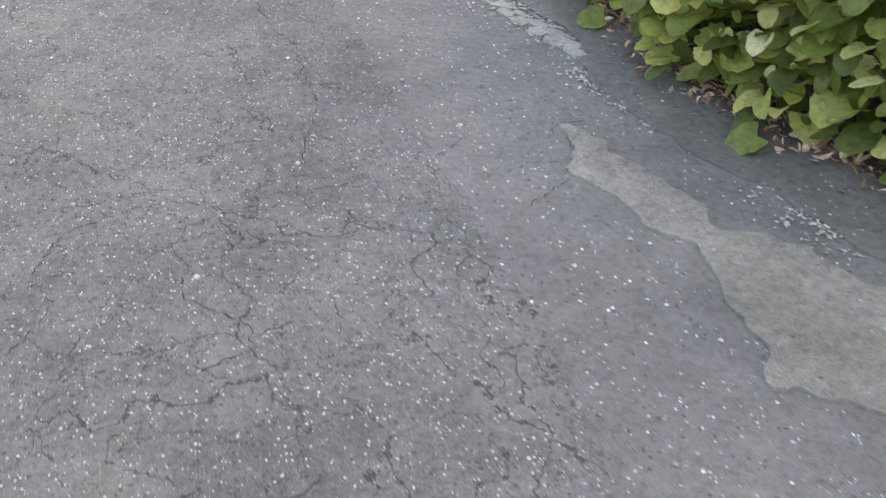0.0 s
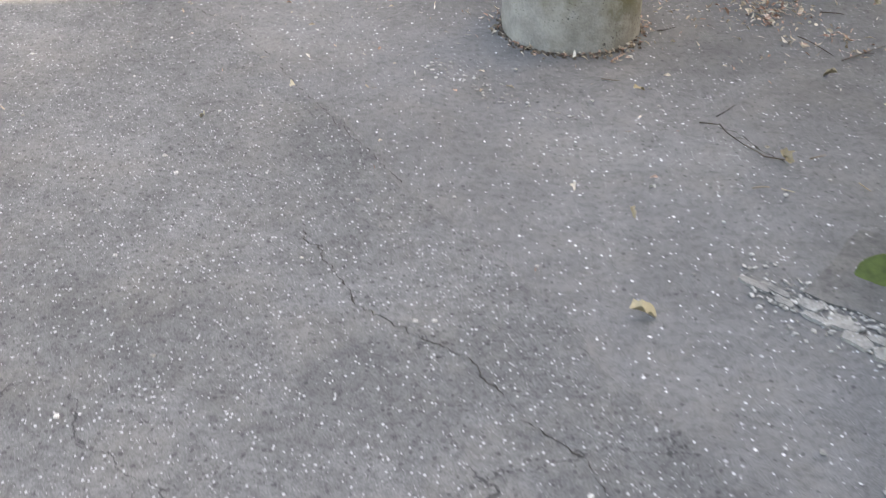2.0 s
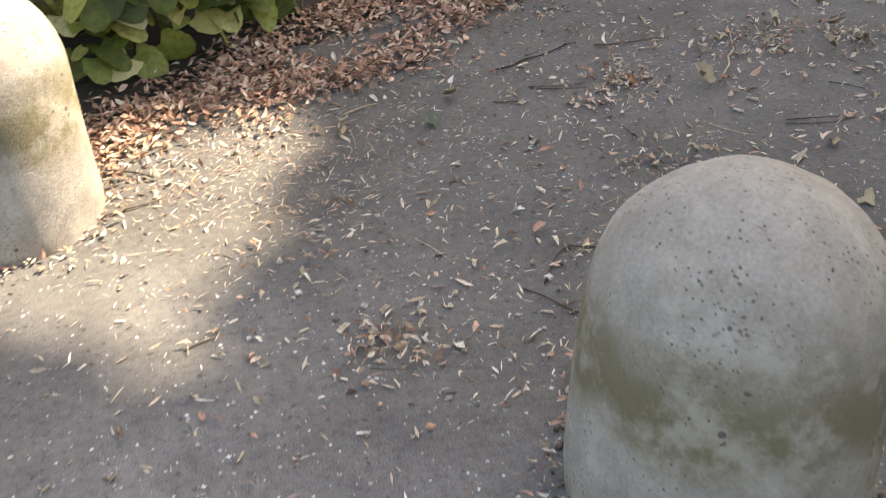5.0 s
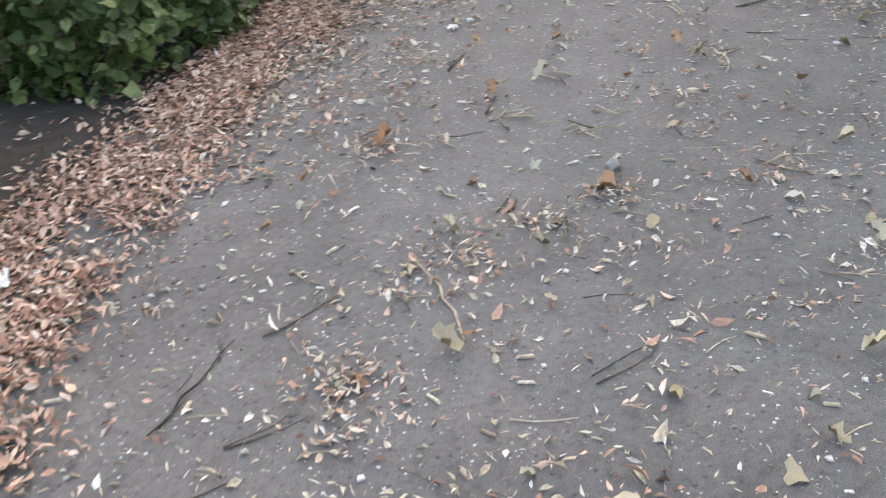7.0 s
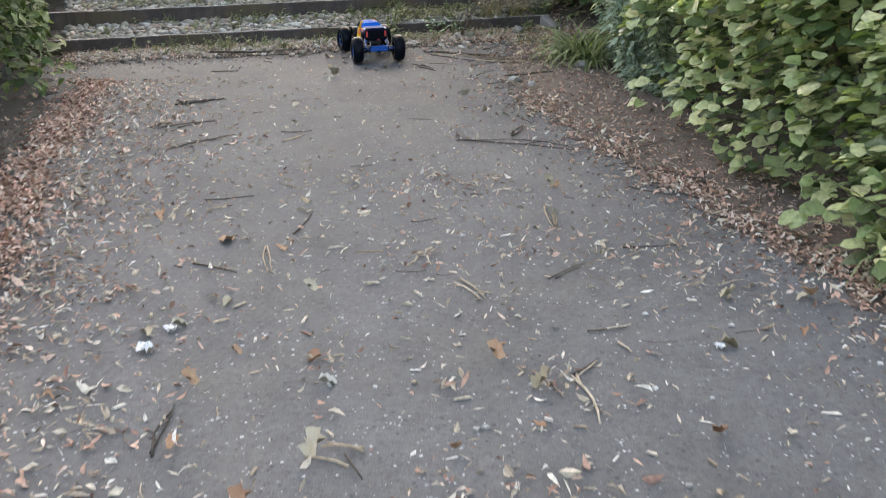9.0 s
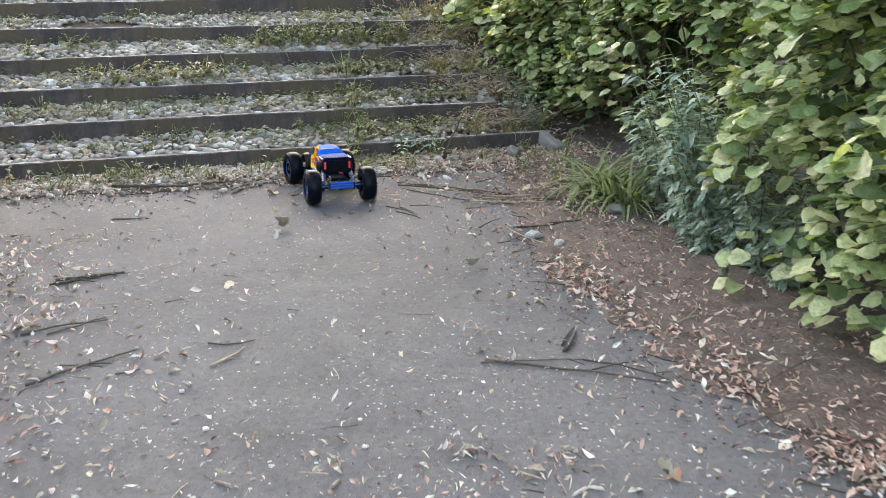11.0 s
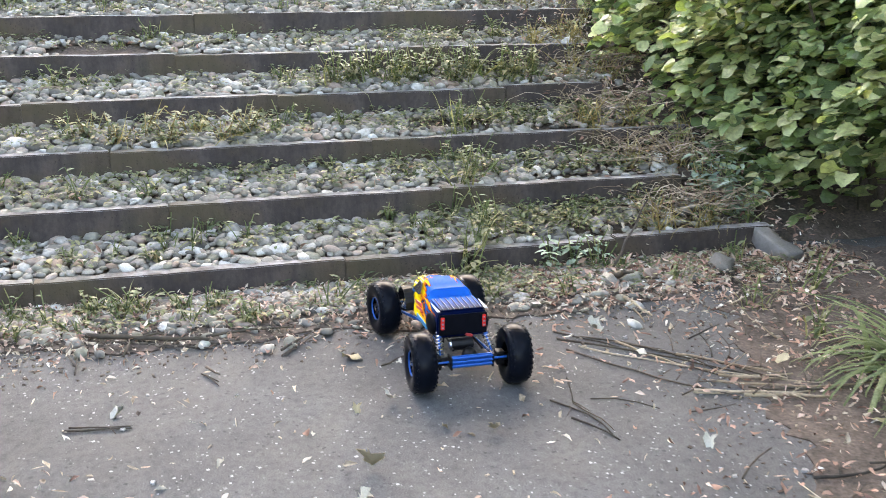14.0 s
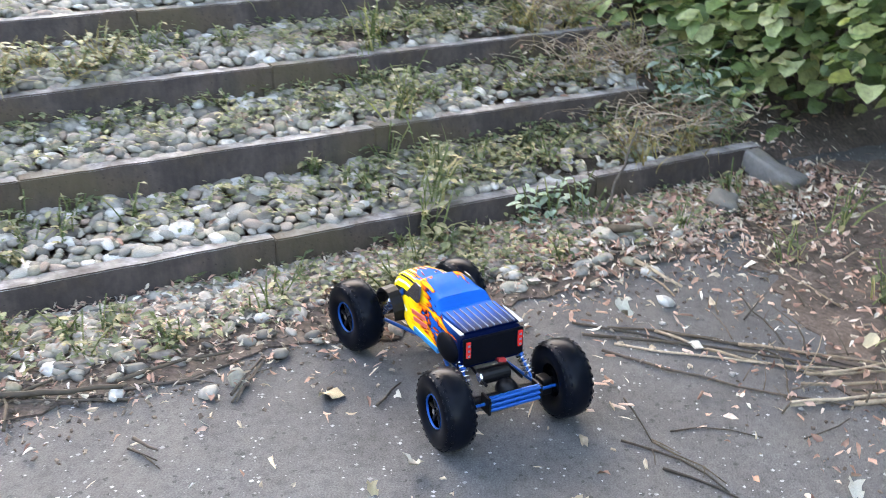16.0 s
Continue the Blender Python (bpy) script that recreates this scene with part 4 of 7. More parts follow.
HEDGE_2B = [(-0.6, 9.0), (0.2, 9.7), (1.0, 10.2), (2.4, 10.5)]
# set back unseen and kept tall: closes the bed and shades it
hedge("low_thicket", "dark thicket set past the view to shade the litter bed", HEDGE_2B, (-0.45, 0.9), 0.9, 1.7, 9500, 0.07, (M["leaf_dark_one"], M["leaf_dark"]), 24, LEAVES, (0, 0, 0), 0.03)
SHRUB_2 = [(2.45, 9.3), (2.16, 8.8), (2.28, 8.58), (2.6, 8.6), (3.0, 8.76), (3.6, 9.15), (4.6, 9.75)]
hedge("low_shrub", "dense dark green undergrowth beside the leaf litter", SHRUB_2, (-0.35, 0.93), 0.6, 0.55, 8000, 0.05, (M["leaf_dark_one"], M["leaf_dark"]), 28, SMALL + LEAVES[:2], (100, 0.15, 0.6), 0.01, 0.0, 0.8, 0.14, "shrub", 12)
HEDGE_2C = [(2.62, 8.9), (2.9, 8.82), (3.6, 9.25), (4.6, 9.85), (5.6, 10.02), (6.4, 10.25), (7.4, 10.95), (8.4, 11.5)]
hedge("dark_hedge", "dark green small-leaved hedge along the path", HEDGE_2C, (-0.4, 0.9), 1.0, 1.2, 17000, 0.058, (M["leaf_dark_one"], M["leaf_dark"]), 25, SMALL + LEAVES[:1], (120, 0.0, 0.3), 0.03)
hedge("hazel_hedge", "thick hazel hedge with broad mid-green leaves", HEDGE_R[1:], (0.42, -0.9), 1.1, 1.55, 40000, 0.06, (M["hazel_one"], M["hazel_all"]), 26, LEAVES, (280, 0.1, 0.75), 0.05, 0.0, 0.7, 0.27, "hedge", 60, level=0.75, hollow=((8.62, 7.42, 0.42, 1.1), (9.1, 7.66, 0.4, 0.36), (6.9, 6.9, 0.26, 0.4), (7.3, 7.06, 0.3, 0.5), (7.7, 7.24, 0.3, 0.5), (7.95, 7.3, 0.24, 0.86), (7.32, 7.02, 0.22, 1.1), (7.6, 7.14, 0.16, 0.9)))
BANK_HEDGE = [(9.36, 7.87), (9.83, 8.17), (10.38, 8.62), (10.98, 8.92), (11.98, 9.32)]
hedge("bank_hedge", "dense green hedge climbing beside the steps", BANK_HEDGE, (0.5, -0.86), 0.9, 1.3, 15000, 0.06, (M["leaf_one"], M["leaf_all"]), 27, LEAVES, (120, 0.0, 0.6), 0.02, 0.06, 0.7, 0.28, level=0.55, hollow=((9.1, 7.66, 0.34, 0.36),))

# denser shrubs added behind the hedges, mostly unseen, to block sky light
for line, side, n, seed in (([(4.9, 5.0), (6.5, 5.75), (8.0, 6.3), (9.5, 6.9), (11.6, 7.9)], (0.42, -0.9), 9000, 51), ([(-1.5, 10.2), (0.6, 11.0), (3.0, 11.7), (5.4, 12.0), (7.4, 13.0)], (-0.35, 0.93), 9000, 53), ([(2.1, 3.9), (2.5, 3.3), (3.3, 2.7), (4.4, 1.9)], (0.775, 0.63), 4500, 52)):
    hedge("added_shrub_belt", "dense dark green shrubs added behind the hedge to block sky light", line, side, 1.3, 3.2 if seed == 53 else 1.9, n, 0.14, (M["leaf_dark_one"], M["leaf_dark"]), seed, SPRAY, (0, 0, 0), 0.02, 0.0, 0.7, 0.3, "shrubs", 40)

# trees added outside the view; their crowns keep sun off all but one gap
GAP = [(-30, 3.6), (-2.2, 5.14), (-1.4, 5.33), (-0.82, 5.36), (-0.92, 5.68), (-0.66, 5.76), (-0.4, 5.52), (-0.1, 5.55), (0.1, 5.95), (0.34, 6.35), (0.52, 6.7), (0.46, 7.04), (0.0, 7.24), (-0.55, 7.48), (-2.0, 8.1), (-30, 11.0)]


def inside(poly, x, y):
    odd = False
    for (x0, y0), (x1, y1) in zip(poly, poly[1:] + poly[:1]):
        if (y0 > y) != (y1 > y) and x < x0 + (y - y0) * (x1 - x0) / (y1 - y0):
            odd = not odd
    return odd


def tree(x, y, z, h, label, seed):
    root = tagged(new("tree"), label, "tree", "shade trees")
    root.location = (x, y, z)
    r = random.Random(seed)
    bm = bmesh.new()
    a, rad = Vector((0, 0, -0.1)), 0.26
    for k in range(6):
        b = a + Vector((r.uniform(-0.1, 0.1), r.uniform(-0.1, 0.1), h / 6))
        rod(bm, a, b, rad, rad * 0.85, 12)
        if k > 2:
            for _ in range(3):
                w = r.uniform(0, 6.28)
                c = b + Vector((math.cos(w) * 2.2, math.sin(w) * 2.2, r.uniform(0.4, 1.0)))
                rod(bm, b, c, rad * 0.5, rad * 0.3, 8)
                rod(bm, c, c + Vector((math.cos(w) * 1.1, math.sin(w + 0.4) * 1.1, 0.5)), rad * 0.3, 0.012, 6)
        a, rad = b, rad * 0.85
    part("trunk", bm, M["bark"], root, "grey-brown trunk with spreading limbs")
    return root


TREES = [(13.5, 15.0, 1.3, 12.0, 31), (17.5, 12.5, 1.5, 13.0, 32), (16.0, 7.5, 1.4, 12.5, 33), (12.5, 3.0, 0.6, 12.0, 34), (9.5, 0.5, 0.0, 11.5, 35), (21.5, 9.5, 1.8, 13.0, 36), (10.0, 16.5, 0.6, 12.0, 37), (18.5, 2.5, 1.2, 12.5, 38)]
roots = [tree(x, y, z, h, "tall unseen shade tree added behind the hedges", s) for x, y, z, h, s in TREES]
crowns = [FastBits() for _ in TREES]
rt = random.Random(77)
LEAF_SPRAY = [leaf_shape(0.9, 0.1, 0.2, 0.1, 3), leaf_shape(0.7, -0.1, 0.3, 0.0, 3)]
for i in range(20000):
    gx, gy = (-3.5 + 0.12 * (i % 125 + rt.random()), -3.2 + 0.12 * (i // 125 + rt.random())) if i < 15875 else (rt.uniform(-3.5, 11.5), rt.uniform(-3.2, 12.0))
    # no leaf where its shadow would reach the sun patch
    if inside(GAP, gx + rt.gauss(0, 0.04), gy + rt.gauss(0, 0.04)):
        continue
    h = rt.uniform(10.0, 16.0)
    p = Vector((gx, gy, 0)) + SUN * (h / SUN.z)
    n = min(range(len(TREES)), key=lambda j: math.dist((p.x, p.y), TREES[j][:2]))
    tip = Vector((rt.gauss(0, 1), rt.gauss(0, 1), rt.gauss(-0.4, 0.6)))
    nor = SUN + Vector((rt.gauss(0, 0.4), rt.gauss(0, 0.4), rt.gauss(0, 0.4)))
    m = Matrix.Translation(p - roots[n].location) @ turned(tip, nor) @ Matrix.Scale(rt.uniform(0.4, 0.62), 4)
    crowns[n].put(LEAF_SPRAY[i % 2], m)
for root, crown in zip(roots, crowns):
    if crown.n:
        ob = under(new("crown", crown.mesh("crown", M["leaf_all"], True)), root)
        ob["kind"] = "stuff"
        ob["label"] = "green leaves placed to keep the sun off the path"

# ---- pebbles on the steps ----
rng = random.Random(41)
pebble_meshes = [mesh_from("pebble", v.tolist(), f, M["pebble"], True) for v, f in PEBBLES]
singles, bits = 0, FastBits()


def pebble_pose(p, size):
    return Matrix.Translation(p) @ Euler((rng.gauss(0, 0.25), rng.gauss(0, 0.25), rng.uniform(0, 6.3))).to_matrix().to_4x4() @ Matrix.Diagonal((size * rng.uniform(1.0, 1.45), size * rng.uniform(0.8, 1.1), size * rng.uniform(0.42, 0.66), 1))


for k in range(ROWS_OF_STEPS):
    m0, z0 = FIRST + GOING * k, TOP1 + RISE * k
    cells = []
    pitch = 0.0305
    for j in range(int((GOING - 0.06) / pitch) + 1):
        for i in range(int((LEFT - RIGHT) / pitch)):
            cells.append((RIGHT + (i + (j % 2) * 0.5) * pitch, m0 + 0.065 + j * pitch))
    cells += [(rng.uniform(RIGHT, LEFT), m0 + rng.uniform(0.09, GOING - 0.01)) for _ in range(170)]
    for u, m in cells:
        bare = noise.noise(Vector((u * 1.7, m * 3, 2)))
        if bare > 0.52 or (u < 2.75 and rng.random() < 0.5):
            continue
        size = rng.uniform(0.026, 0.05) if rng.random() > 0.12 else rng.uniform(0.05, 0.072)
        p = on_steps(u + rng.uniform(-0.012, 0.012), m + rng.uniform(-0.01, 0.01), z0 - 0.018 + rng.uniform(-0.008, 0.012) + 0.055 * (m - m0) / GOING)
        w = pebble_pose(p, size)
        n = rng.randrange(len(PEBBLES))
        if k == 0 and singles < 290 and 3.0 < u < 4.6:
            piece("pebble", pebble_meshes[n], garden_steps, w)
            singles += 1
        else:
            bits.put(PEBBLES[n] if k < 4 else SMALL_PEBBLES[n], w)
for _ in range(1500):
    u = rng.uniform(2.4, 5.3)
    bits.put(PEBBLES[rng.randrange(5)], pebble_pose(on_steps(u, FIRST - abs(rng.gauss(0, 0.15)) - 0.02, 0.012), rng.uniform(0.022, 0.055)))
tagged(under(new("pebbles", bits.mesh("pebbles", M["pebbles"], True)), garden_steps), "rounded grey and white river pebbles", kind="stuff")

# ---- weeds and grasses ----
def weed(x, y, z, h, leaves, size, material, seed, label, shapes=SMALL, spread=0.5, name="weed", stems=5, blades=0, blade_mat="grass", group="weeds among the pebbles"):
    """A small wild plant: stems with leaves in whorls, some grass blades at its foot."""
    r = random.Random(seed)
    root = tagged(new(name), label, "plant", group)
    root.location = (x, y, z)
    bits = FastBits()
    bm = bmesh.new()
    for s in range(stems):
        w = r.uniform(0, 6.28)
        lean = Vector((math.cos(w), math.sin(w), 0)) * spread * r.uniform(0.2, 1.0)
        hh = h * r.uniform(0.55, 1.1)
        a = Vector((r.gauss(0, 0.012), r.gauss(0, 0.012), -0.01))
        for k in range(3):
            b = a + Vector((lean.x * hh / 3 * (0.6 + 0.4 * k), lean.y * hh / 3 * (0.6 + 0.4 * k), hh / 3))
            rod(bm, a, b, 0.0022, 0.0016, 5)
            for _ in range(max(1, leaves // (3 * stems))):
                q = a.lerp(b, r.random())
                v = r.uniform(0, 6.28)
                tip = Vector((math.cos(v), math.sin(v), r.uniform(-0.3, 0.5)))
                bits.put(shapes[r.randrange(len(shapes))], Matrix.Translation(q) @ turned(tip, Vector((0, 0, 1)) + tip * 0.3) @ Matrix.Scale(size * r.uniform(0.6, 1.3), 4))
            a = b
    part("stalk_tangle", bm, M[blade_mat], root, "thin green stems")["kind"] = "stuff"
    ob = under(new("foliage", bits.mesh("foliage", M[material], True)), root)
    ob["kind"] = "stuff"
    if blades:
        tuft = FastBits()
        for _ in range(blades):
            a = Matrix.Translation((r.gauss(0, 0.03), r.gauss(0, 0.03), 0)) @ Euler((r.gauss(0, 0.25), r.gauss(0, 0.25), r.uniform(0, 6.3))).to_matrix().to_4x4()
            l = h * r.uniform(0.5, 1.2)
            tuft.put(BLADES[r.randrange(3)], a @ Matrix.Diagonal((l, l * 0.6, l, 1)))
        ob = under(new("grass_tuft", tuft.mesh("grass_tuft", M[blade_mat], True)), root)
        ob["kind"] = "stuff"
    return root


def step_weed(u, m, z, *a, **k):
    p = on_steps(u, m, z)
    return weed(p.x, p.y, p.z, *a, **k)


rl_bank = random.Random(83)
LOW = "low green weed rooted between pebbles and kerb"
# the big clump on the fourth tread, the yellowing one and the tall grass that climbs the right side
for i in range(12):
    step_weed(3.44 - 0.085 * i, FIRST + GOING * 3 + 0.12 + 0.05 * (i % 3), TOP1 + RISE * 3 - 0.02, 0.2, 170, 0.03, "weed", 200 + i, "dense clump of fine green weeds on a tread", spread=0.45, stems=9, blades=14)
for i in range(7):
    step_weed(4.46 - 0.1 * i, FIRST + GOING * 2 + (0.1 if i % 2 else 0.2), TOP1 + RISE * 2 - 0.02, 0.16, 110, 0.032, "weed", 220 + i, "yellowing weed hanging over a kerb", spread=0.8, stems=6, blades=12, blade_mat="grass_dry")
for i in range(9):
    k = i // 3
    step_weed(3.22 - 0.07 * (i % 3) - 0.06 * k, FIRST + GOING * k - 0.03 + 0.09 * (i % 3), 0.02 if k == 0 and i % 3 == 0 else TOP1 + RISE * (k - (1 if i % 3 == 0 else 0)) - 0.01, 0.18, 50, 0.034, "weed", 240 + i, "tall green weed with grass blades on the steps", spread=0.5, stems=6, blades=8)
for i in range(3):
    step_weed(2.9 - 0.08 * i, FIRST - 0.05, 0.02, 0.15, 40, 0.036, "leaf_grey", 260 + i, "blue-green weed at the lowest kerb", spread=0.4, stems=5)
for i in range(24):
    k = i % 6
    step_weed(2.42 - 0.1 * (i % 4), FIRST + GOING * k + 0.1 + 0.1 * (i % 2), TOP1 + RISE * k - 0.02, 0.15, 6, 0.03, "weed", 280 + i, "dry straw-coloured grass tuft beside the hedge", spread=1.0, stems=4, blades=22, blade_mat="grass_dry", name="dry_grass", group="dry grass tufts")
for i in range(16):
    m = rl_bank.uniform(0.0, GOING * 5.5)
    step_weed(rl_bank.uniform(1.95, 2.45), FIRST + m, (bank_top - 0.03) * m / (GOING * ROWS_OF_STEPS) + 0.01, rl_bank.uniform(0.07, 0.16), 36, 0.03, "weed", 600 + i, "scrawny weed in straw beside the steps", spread=0.8, stems=6, blades=10, blade_mat="grass_dry" if i % 3 else "grass")
for i, (x, y, h) in enumerate(((9.38, 8.0, 0.3), (9.46, 8.06, 0.34), (9.62, 8.1, 0.36), (9.5, 8.16, 0.3))):
    weed(x, y, 0.02, h, 130, 0.05, "leaf_grey", 640 + i, "blue-green leafy weed at the hedge foot", SMALL + SLIM[:1], 0.45, "mugwort", 7, 0, "grass", "mugwort shrubs")
# low weeds in front of every kerb
rw = random.Random(5)
for i in range(150):
    k = rw.choice((0, 0, 0, 0, 0, 1, 1, 1, 2, 2, 2, 3, 3, 4, 5, 6))
    u = rw.uniform(2.55, 5.2)
    m = FIRST + GOING * k - (rw.uniform(0.02, 0.3) if k == 0 else rw.uniform(0.03, 0.24))
    z = 0.016 if k == 0 else TOP1 + RISE * (k - 1) + 0.02
    if k == 0 and u < 3.1 and i % 3:
        continue
    step_weed(u, m, z, rw.uniform(0.04, 0.12), rw.randrange(20, 46), rw.uniform(0.016, 0.034), "weed", 300 + i, LOW, spread=rw.uniform(0.5, 1.1), stems=5, blades=rw.choice((0, 0, 8)))
for i, (x, y, h) in enumerate(((8.55, 7.95, 0.12), (8.3, 7.75, 0.14), (9.0, 8.0, 0.12), (8.72, 8.2, 0.1), (7.75, 7.62, 0.1), (8.75, 7.75, 0.2), (8.1, 7.55, 0.15))):
    weed(x, y, 0.01, h, 24, 0.03, "weed", 380 + i, "low weed in bare soil by the hedge", blades=8)
grass_blades = [mesh_from("blade", v.tolist(), f, M["grass_one"], True) for v, f in (blade_shape(0.7, 0.03, 6), blade_shape(1.2, 0.035, 6), blade_shape(1.6, 0.03, 6))]
# sprigs too small to count, between the pebbles and in the strip before them
sprigs = FastBits()
for i in range(1500):
    k = 0 if i > 1200 else rw.choice((0, 0, 1, 1, 2, 2, 3, 4, 5, 6))
    front = k == 0 and rw.random() < 0.6
    u = rw.uniform(2.3, 5.3) if i < 850 else min(5.0, max(2.1, rw.gauss(2.8, 0.4)))
    if front and u < 3.1 and rw.random() < 0.7:
        continue
    m = FIRST - rw.uniform(0.02, 0.3) if front else FIRST + GOING * k + rw.uniform(0.06, GOING)
    p = on_steps(u, m, 0.012 if front else TOP1 + RISE * k + 0.05 * (m - FIRST - GOING * k) / GOING)
    for _ in range(rw.randrange(6, 18)):
        w = rw.uniform(0, 6.3)
        tip = Vector((math.cos(w), math.sin(w), rw.uniform(-0.1, 0.9)))
        q = p + Vector((rw.gauss(0, 0.025), rw.gauss(0, 0.025), rw.uniform(0, 0.035)))
        sprigs.put(SMALL[rw.randrange(2)], Matrix.Translation(q) @ turned(tip, Vector((0, 0, 1))) @ Matrix.Scale(rw.uniform(0.012, 0.03), 4))
tagged(new("weed_sprigs", sprigs.mesh("weed_sprigs", M["weed"], True)), "tiny green sprigs between the pebbles", "weeds", kind="stuff")
# grey-green shrub and arching grass at the hedge foot
for i, (x, y, h) in enumerate(((7.3, 7.08, 0.55), (7.6, 7.16, 0.5), (7.2, 7.04, 0.45), (6.98, 6.86, 0.46), (7.12, 6.93, 0.52), (6.82, 6.78, 0.42), (7.5, 7.08, 0.72), (7.9, 7.22, 0.65), (7.2, 6.92, 0.78), (8.15, 7.28, 0.42), (7.65, 7.12, 0.62), (7.35, 7.05, 0.68))):
    weed(x, y, 0.004, h, 440, 0.066, "leaf_grey", 400 + i, "grey-green mugwort with slim feathery leaves", SLIM, 0.5, "mugwort", 11, 0, "grass", "mugwort shrubs")
for i, (x, y) in enumerate(((8.12, 7.54), (8.04, 7.5), (7.97, 7.46), (7.9, 7.42), (8.0, 7.55), (8.18, 7.48), (7.82, 7.38), (4.6, 5.9), (4.74, 5.98), (4.48, 5.8), (4.66, 5.8))):
    r = random.Random(420 + i)
    root = tagged(new("grass_tuft"), "arching tuft of broad green grass blades", "grass", "arching grass tufts")
    root.location = (x, y, 0.004)
    for k in range(34):
        l = r.uniform(0.18, 0.4)
        w = r.uniform(0, 6.3)
        piece("blade", grass_blades[k % 3], root, Matrix.Translation((r.gauss(0, 0.03), r.gauss(0, 0.03), 0)) @ Euler((0, r.uniform(0.05, 0.5), w)).to_matrix().to_4x4() @ Matrix.Diagonal((l, l * 0.9, l, 1)))

# ---- dead leaves, chips and straw: not to be counted ----
litter, straw, white = FastBits(), FastBits(), FastBits()
rl = random.Random(61)


def flat(x, y, z, size, bits, shapes, tilt=0.25):
    w = rl.uniform(0, 6.3)
    m = Matrix.Translation((x, y, z)) @ Euler((rl.gauss(0, tilt), rl.gauss(0, tilt), w)).to_matrix().to_4x4() @ Matrix.Diagonal((size * rl.uniform(0.8, 1.2), size, size, 1))
    bits.put(shapes[rl.randrange(len(shapes))], m)


def border(x, y):
    """How far inside a planted border a place lies, 0 outside and 1 at the hedge."""
    a, b = ridge(LITTER_L, x), ridge(HEDGE_L, x)
    c, d = ridge(LITTER_R, x), ridge(HEDGE_R, x)
    return max((y - a) / max(0.2, b - a), (c - y) / max(0.2, c - d))


for _ in range(9000):
    x = rl.uniform(-1.6, 7.6)
    a, b = ridge(LITTER_L, x), ridge(HEDGE_L, x) + 0.35
    t = rl.gauss(0.27, 0.2 if x < 1.2 else 0.26)
    y = a + (b - a) * t
    if t < -0.35 or t > 1.2:
        continue
    if x > 4.2 and rl.random() < 0.55:
        continue
    patchy = noise.noise(Vector((x * 1.9, y * 1.9, 7)))
    if rl.random() > min(1.0, max(0.05, 0.62 + 1.1 * patchy)) * min(1.0, max(0.02, 0.55 + 1.6 * t)):
        continue
    flat(x, y, 0.012 + abs(rl.gauss(0, 0.006)), rl.uniform(0.016, 0.04), litter if rl.random() < 0.85 else straw, DRY, 0.4)
for _ in range(420):
    x, y = rl.uniform(0.4, 2.6), rl.uniform(7.9, 10.0)
    if y - 7.6 < 0.45 * (x - 0.6):
        continue
    flat(x, y, 0.012 + abs(rl.gauss(0, 0.004)), rl.uniform(0.02, 0.05), litter if rl.random() < 0.4 else straw, DRY + STRAW[:2], 0.5)
# two long drifts of brown leaves with bare asphalt between them
DRIFTS = (([(-0.5, 6.9), (0.06, 7.1), (0.25, 7.34), (0.5, 7.58), (0.95, 7.75), (1.5, 7.98), (2.2, 8.25), (3.1, 8.65), (3.76, 8.95), (4.4, 9.25)], 0.085, 12500),
          ([(0.05, 6.93), (0.3, 7.1), (0.66, 7.19), (0.85, 7.28), (1.12, 7.56), (1.4, 7.67), (1.72, 7.84), (2.17, 8.05), (2.62, 8.3), (3.24, 8.47), (3.98, 8.78), (4.5, 9.04), (5.04, 9.34), (5.5, 9.52), (6.7, 10.1)], 0.066, 13500))
for line, wide, n in DRIFTS:
    for _ in range(n):
        p, tan = along(line, rl.random())
        p += Vector((-tan.y, tan.x, 0)) * rl.gauss(0, wide) + tan * rl.gauss(0, 0.03)
        if rl.random() > max(0.12, 0.75 + 1.3 * noise.noise(Vector((p.x * 3.1, p.y * 3.1, 4)))):
            continue
        flat(p.x, p.y, 0.012 + abs(rl.gauss(0, 0.007)), rl.uniform(0.016, 0.04), litter if rl.random() < 0.9 else straw, DRY, 0.32)
for _ in range(4400):
    p, tan = along(DRIFTS[1][0], rl.uniform(0.27, 1.0))
    d = -abs(rl.gauss(0, 0.36))
    flat(p.x - tan.y * d, p.y + tan.x * d, 0.008 + rl.random() * 0.006, rl.uniform(0.014, 0.04), litter if rl.random() < 0.5 else straw, DRY + STRAW[:2], 0.4)
for _ in range(5200):
    x = rl.uniform(3.0, 8.7)
    a, b = ridge(LITTER_R, x), ridge(HEDGE_R, x) - 0.2
    t = rl.gauss(0.42, 0.36)
    if t < -0.7 or t > 1.4:
        continue
    flat(x, a + (b - a) * t, 0.012 + abs(rl.gauss(0, 0.006)), rl.uniform(0.014, 0.034), litter if rl.random() < 0.88 else straw, DRY + STRAW, 0.4)
for _ in range(5200):
    x = rl.uniform(2.8, 7.0)
    y = ridge(LITTER_R, x) - 0.1 + rl.gauss(0, 0.075)
    if rl.random() > max(0.1, 0.6 + 1.4 * noise.noise(Vector((x * 3.4, y * 3.4, 12)))) * (1.0 if x < 5.6 else 0.5):
        continue
    flat(x, y, 0.012 + abs(rl.gauss(0, 0.005)), rl.uniform(0.016, 0.04), litter if rl.random() < 0.72 else straw, DRY + STRAW[1:3], 0.35)
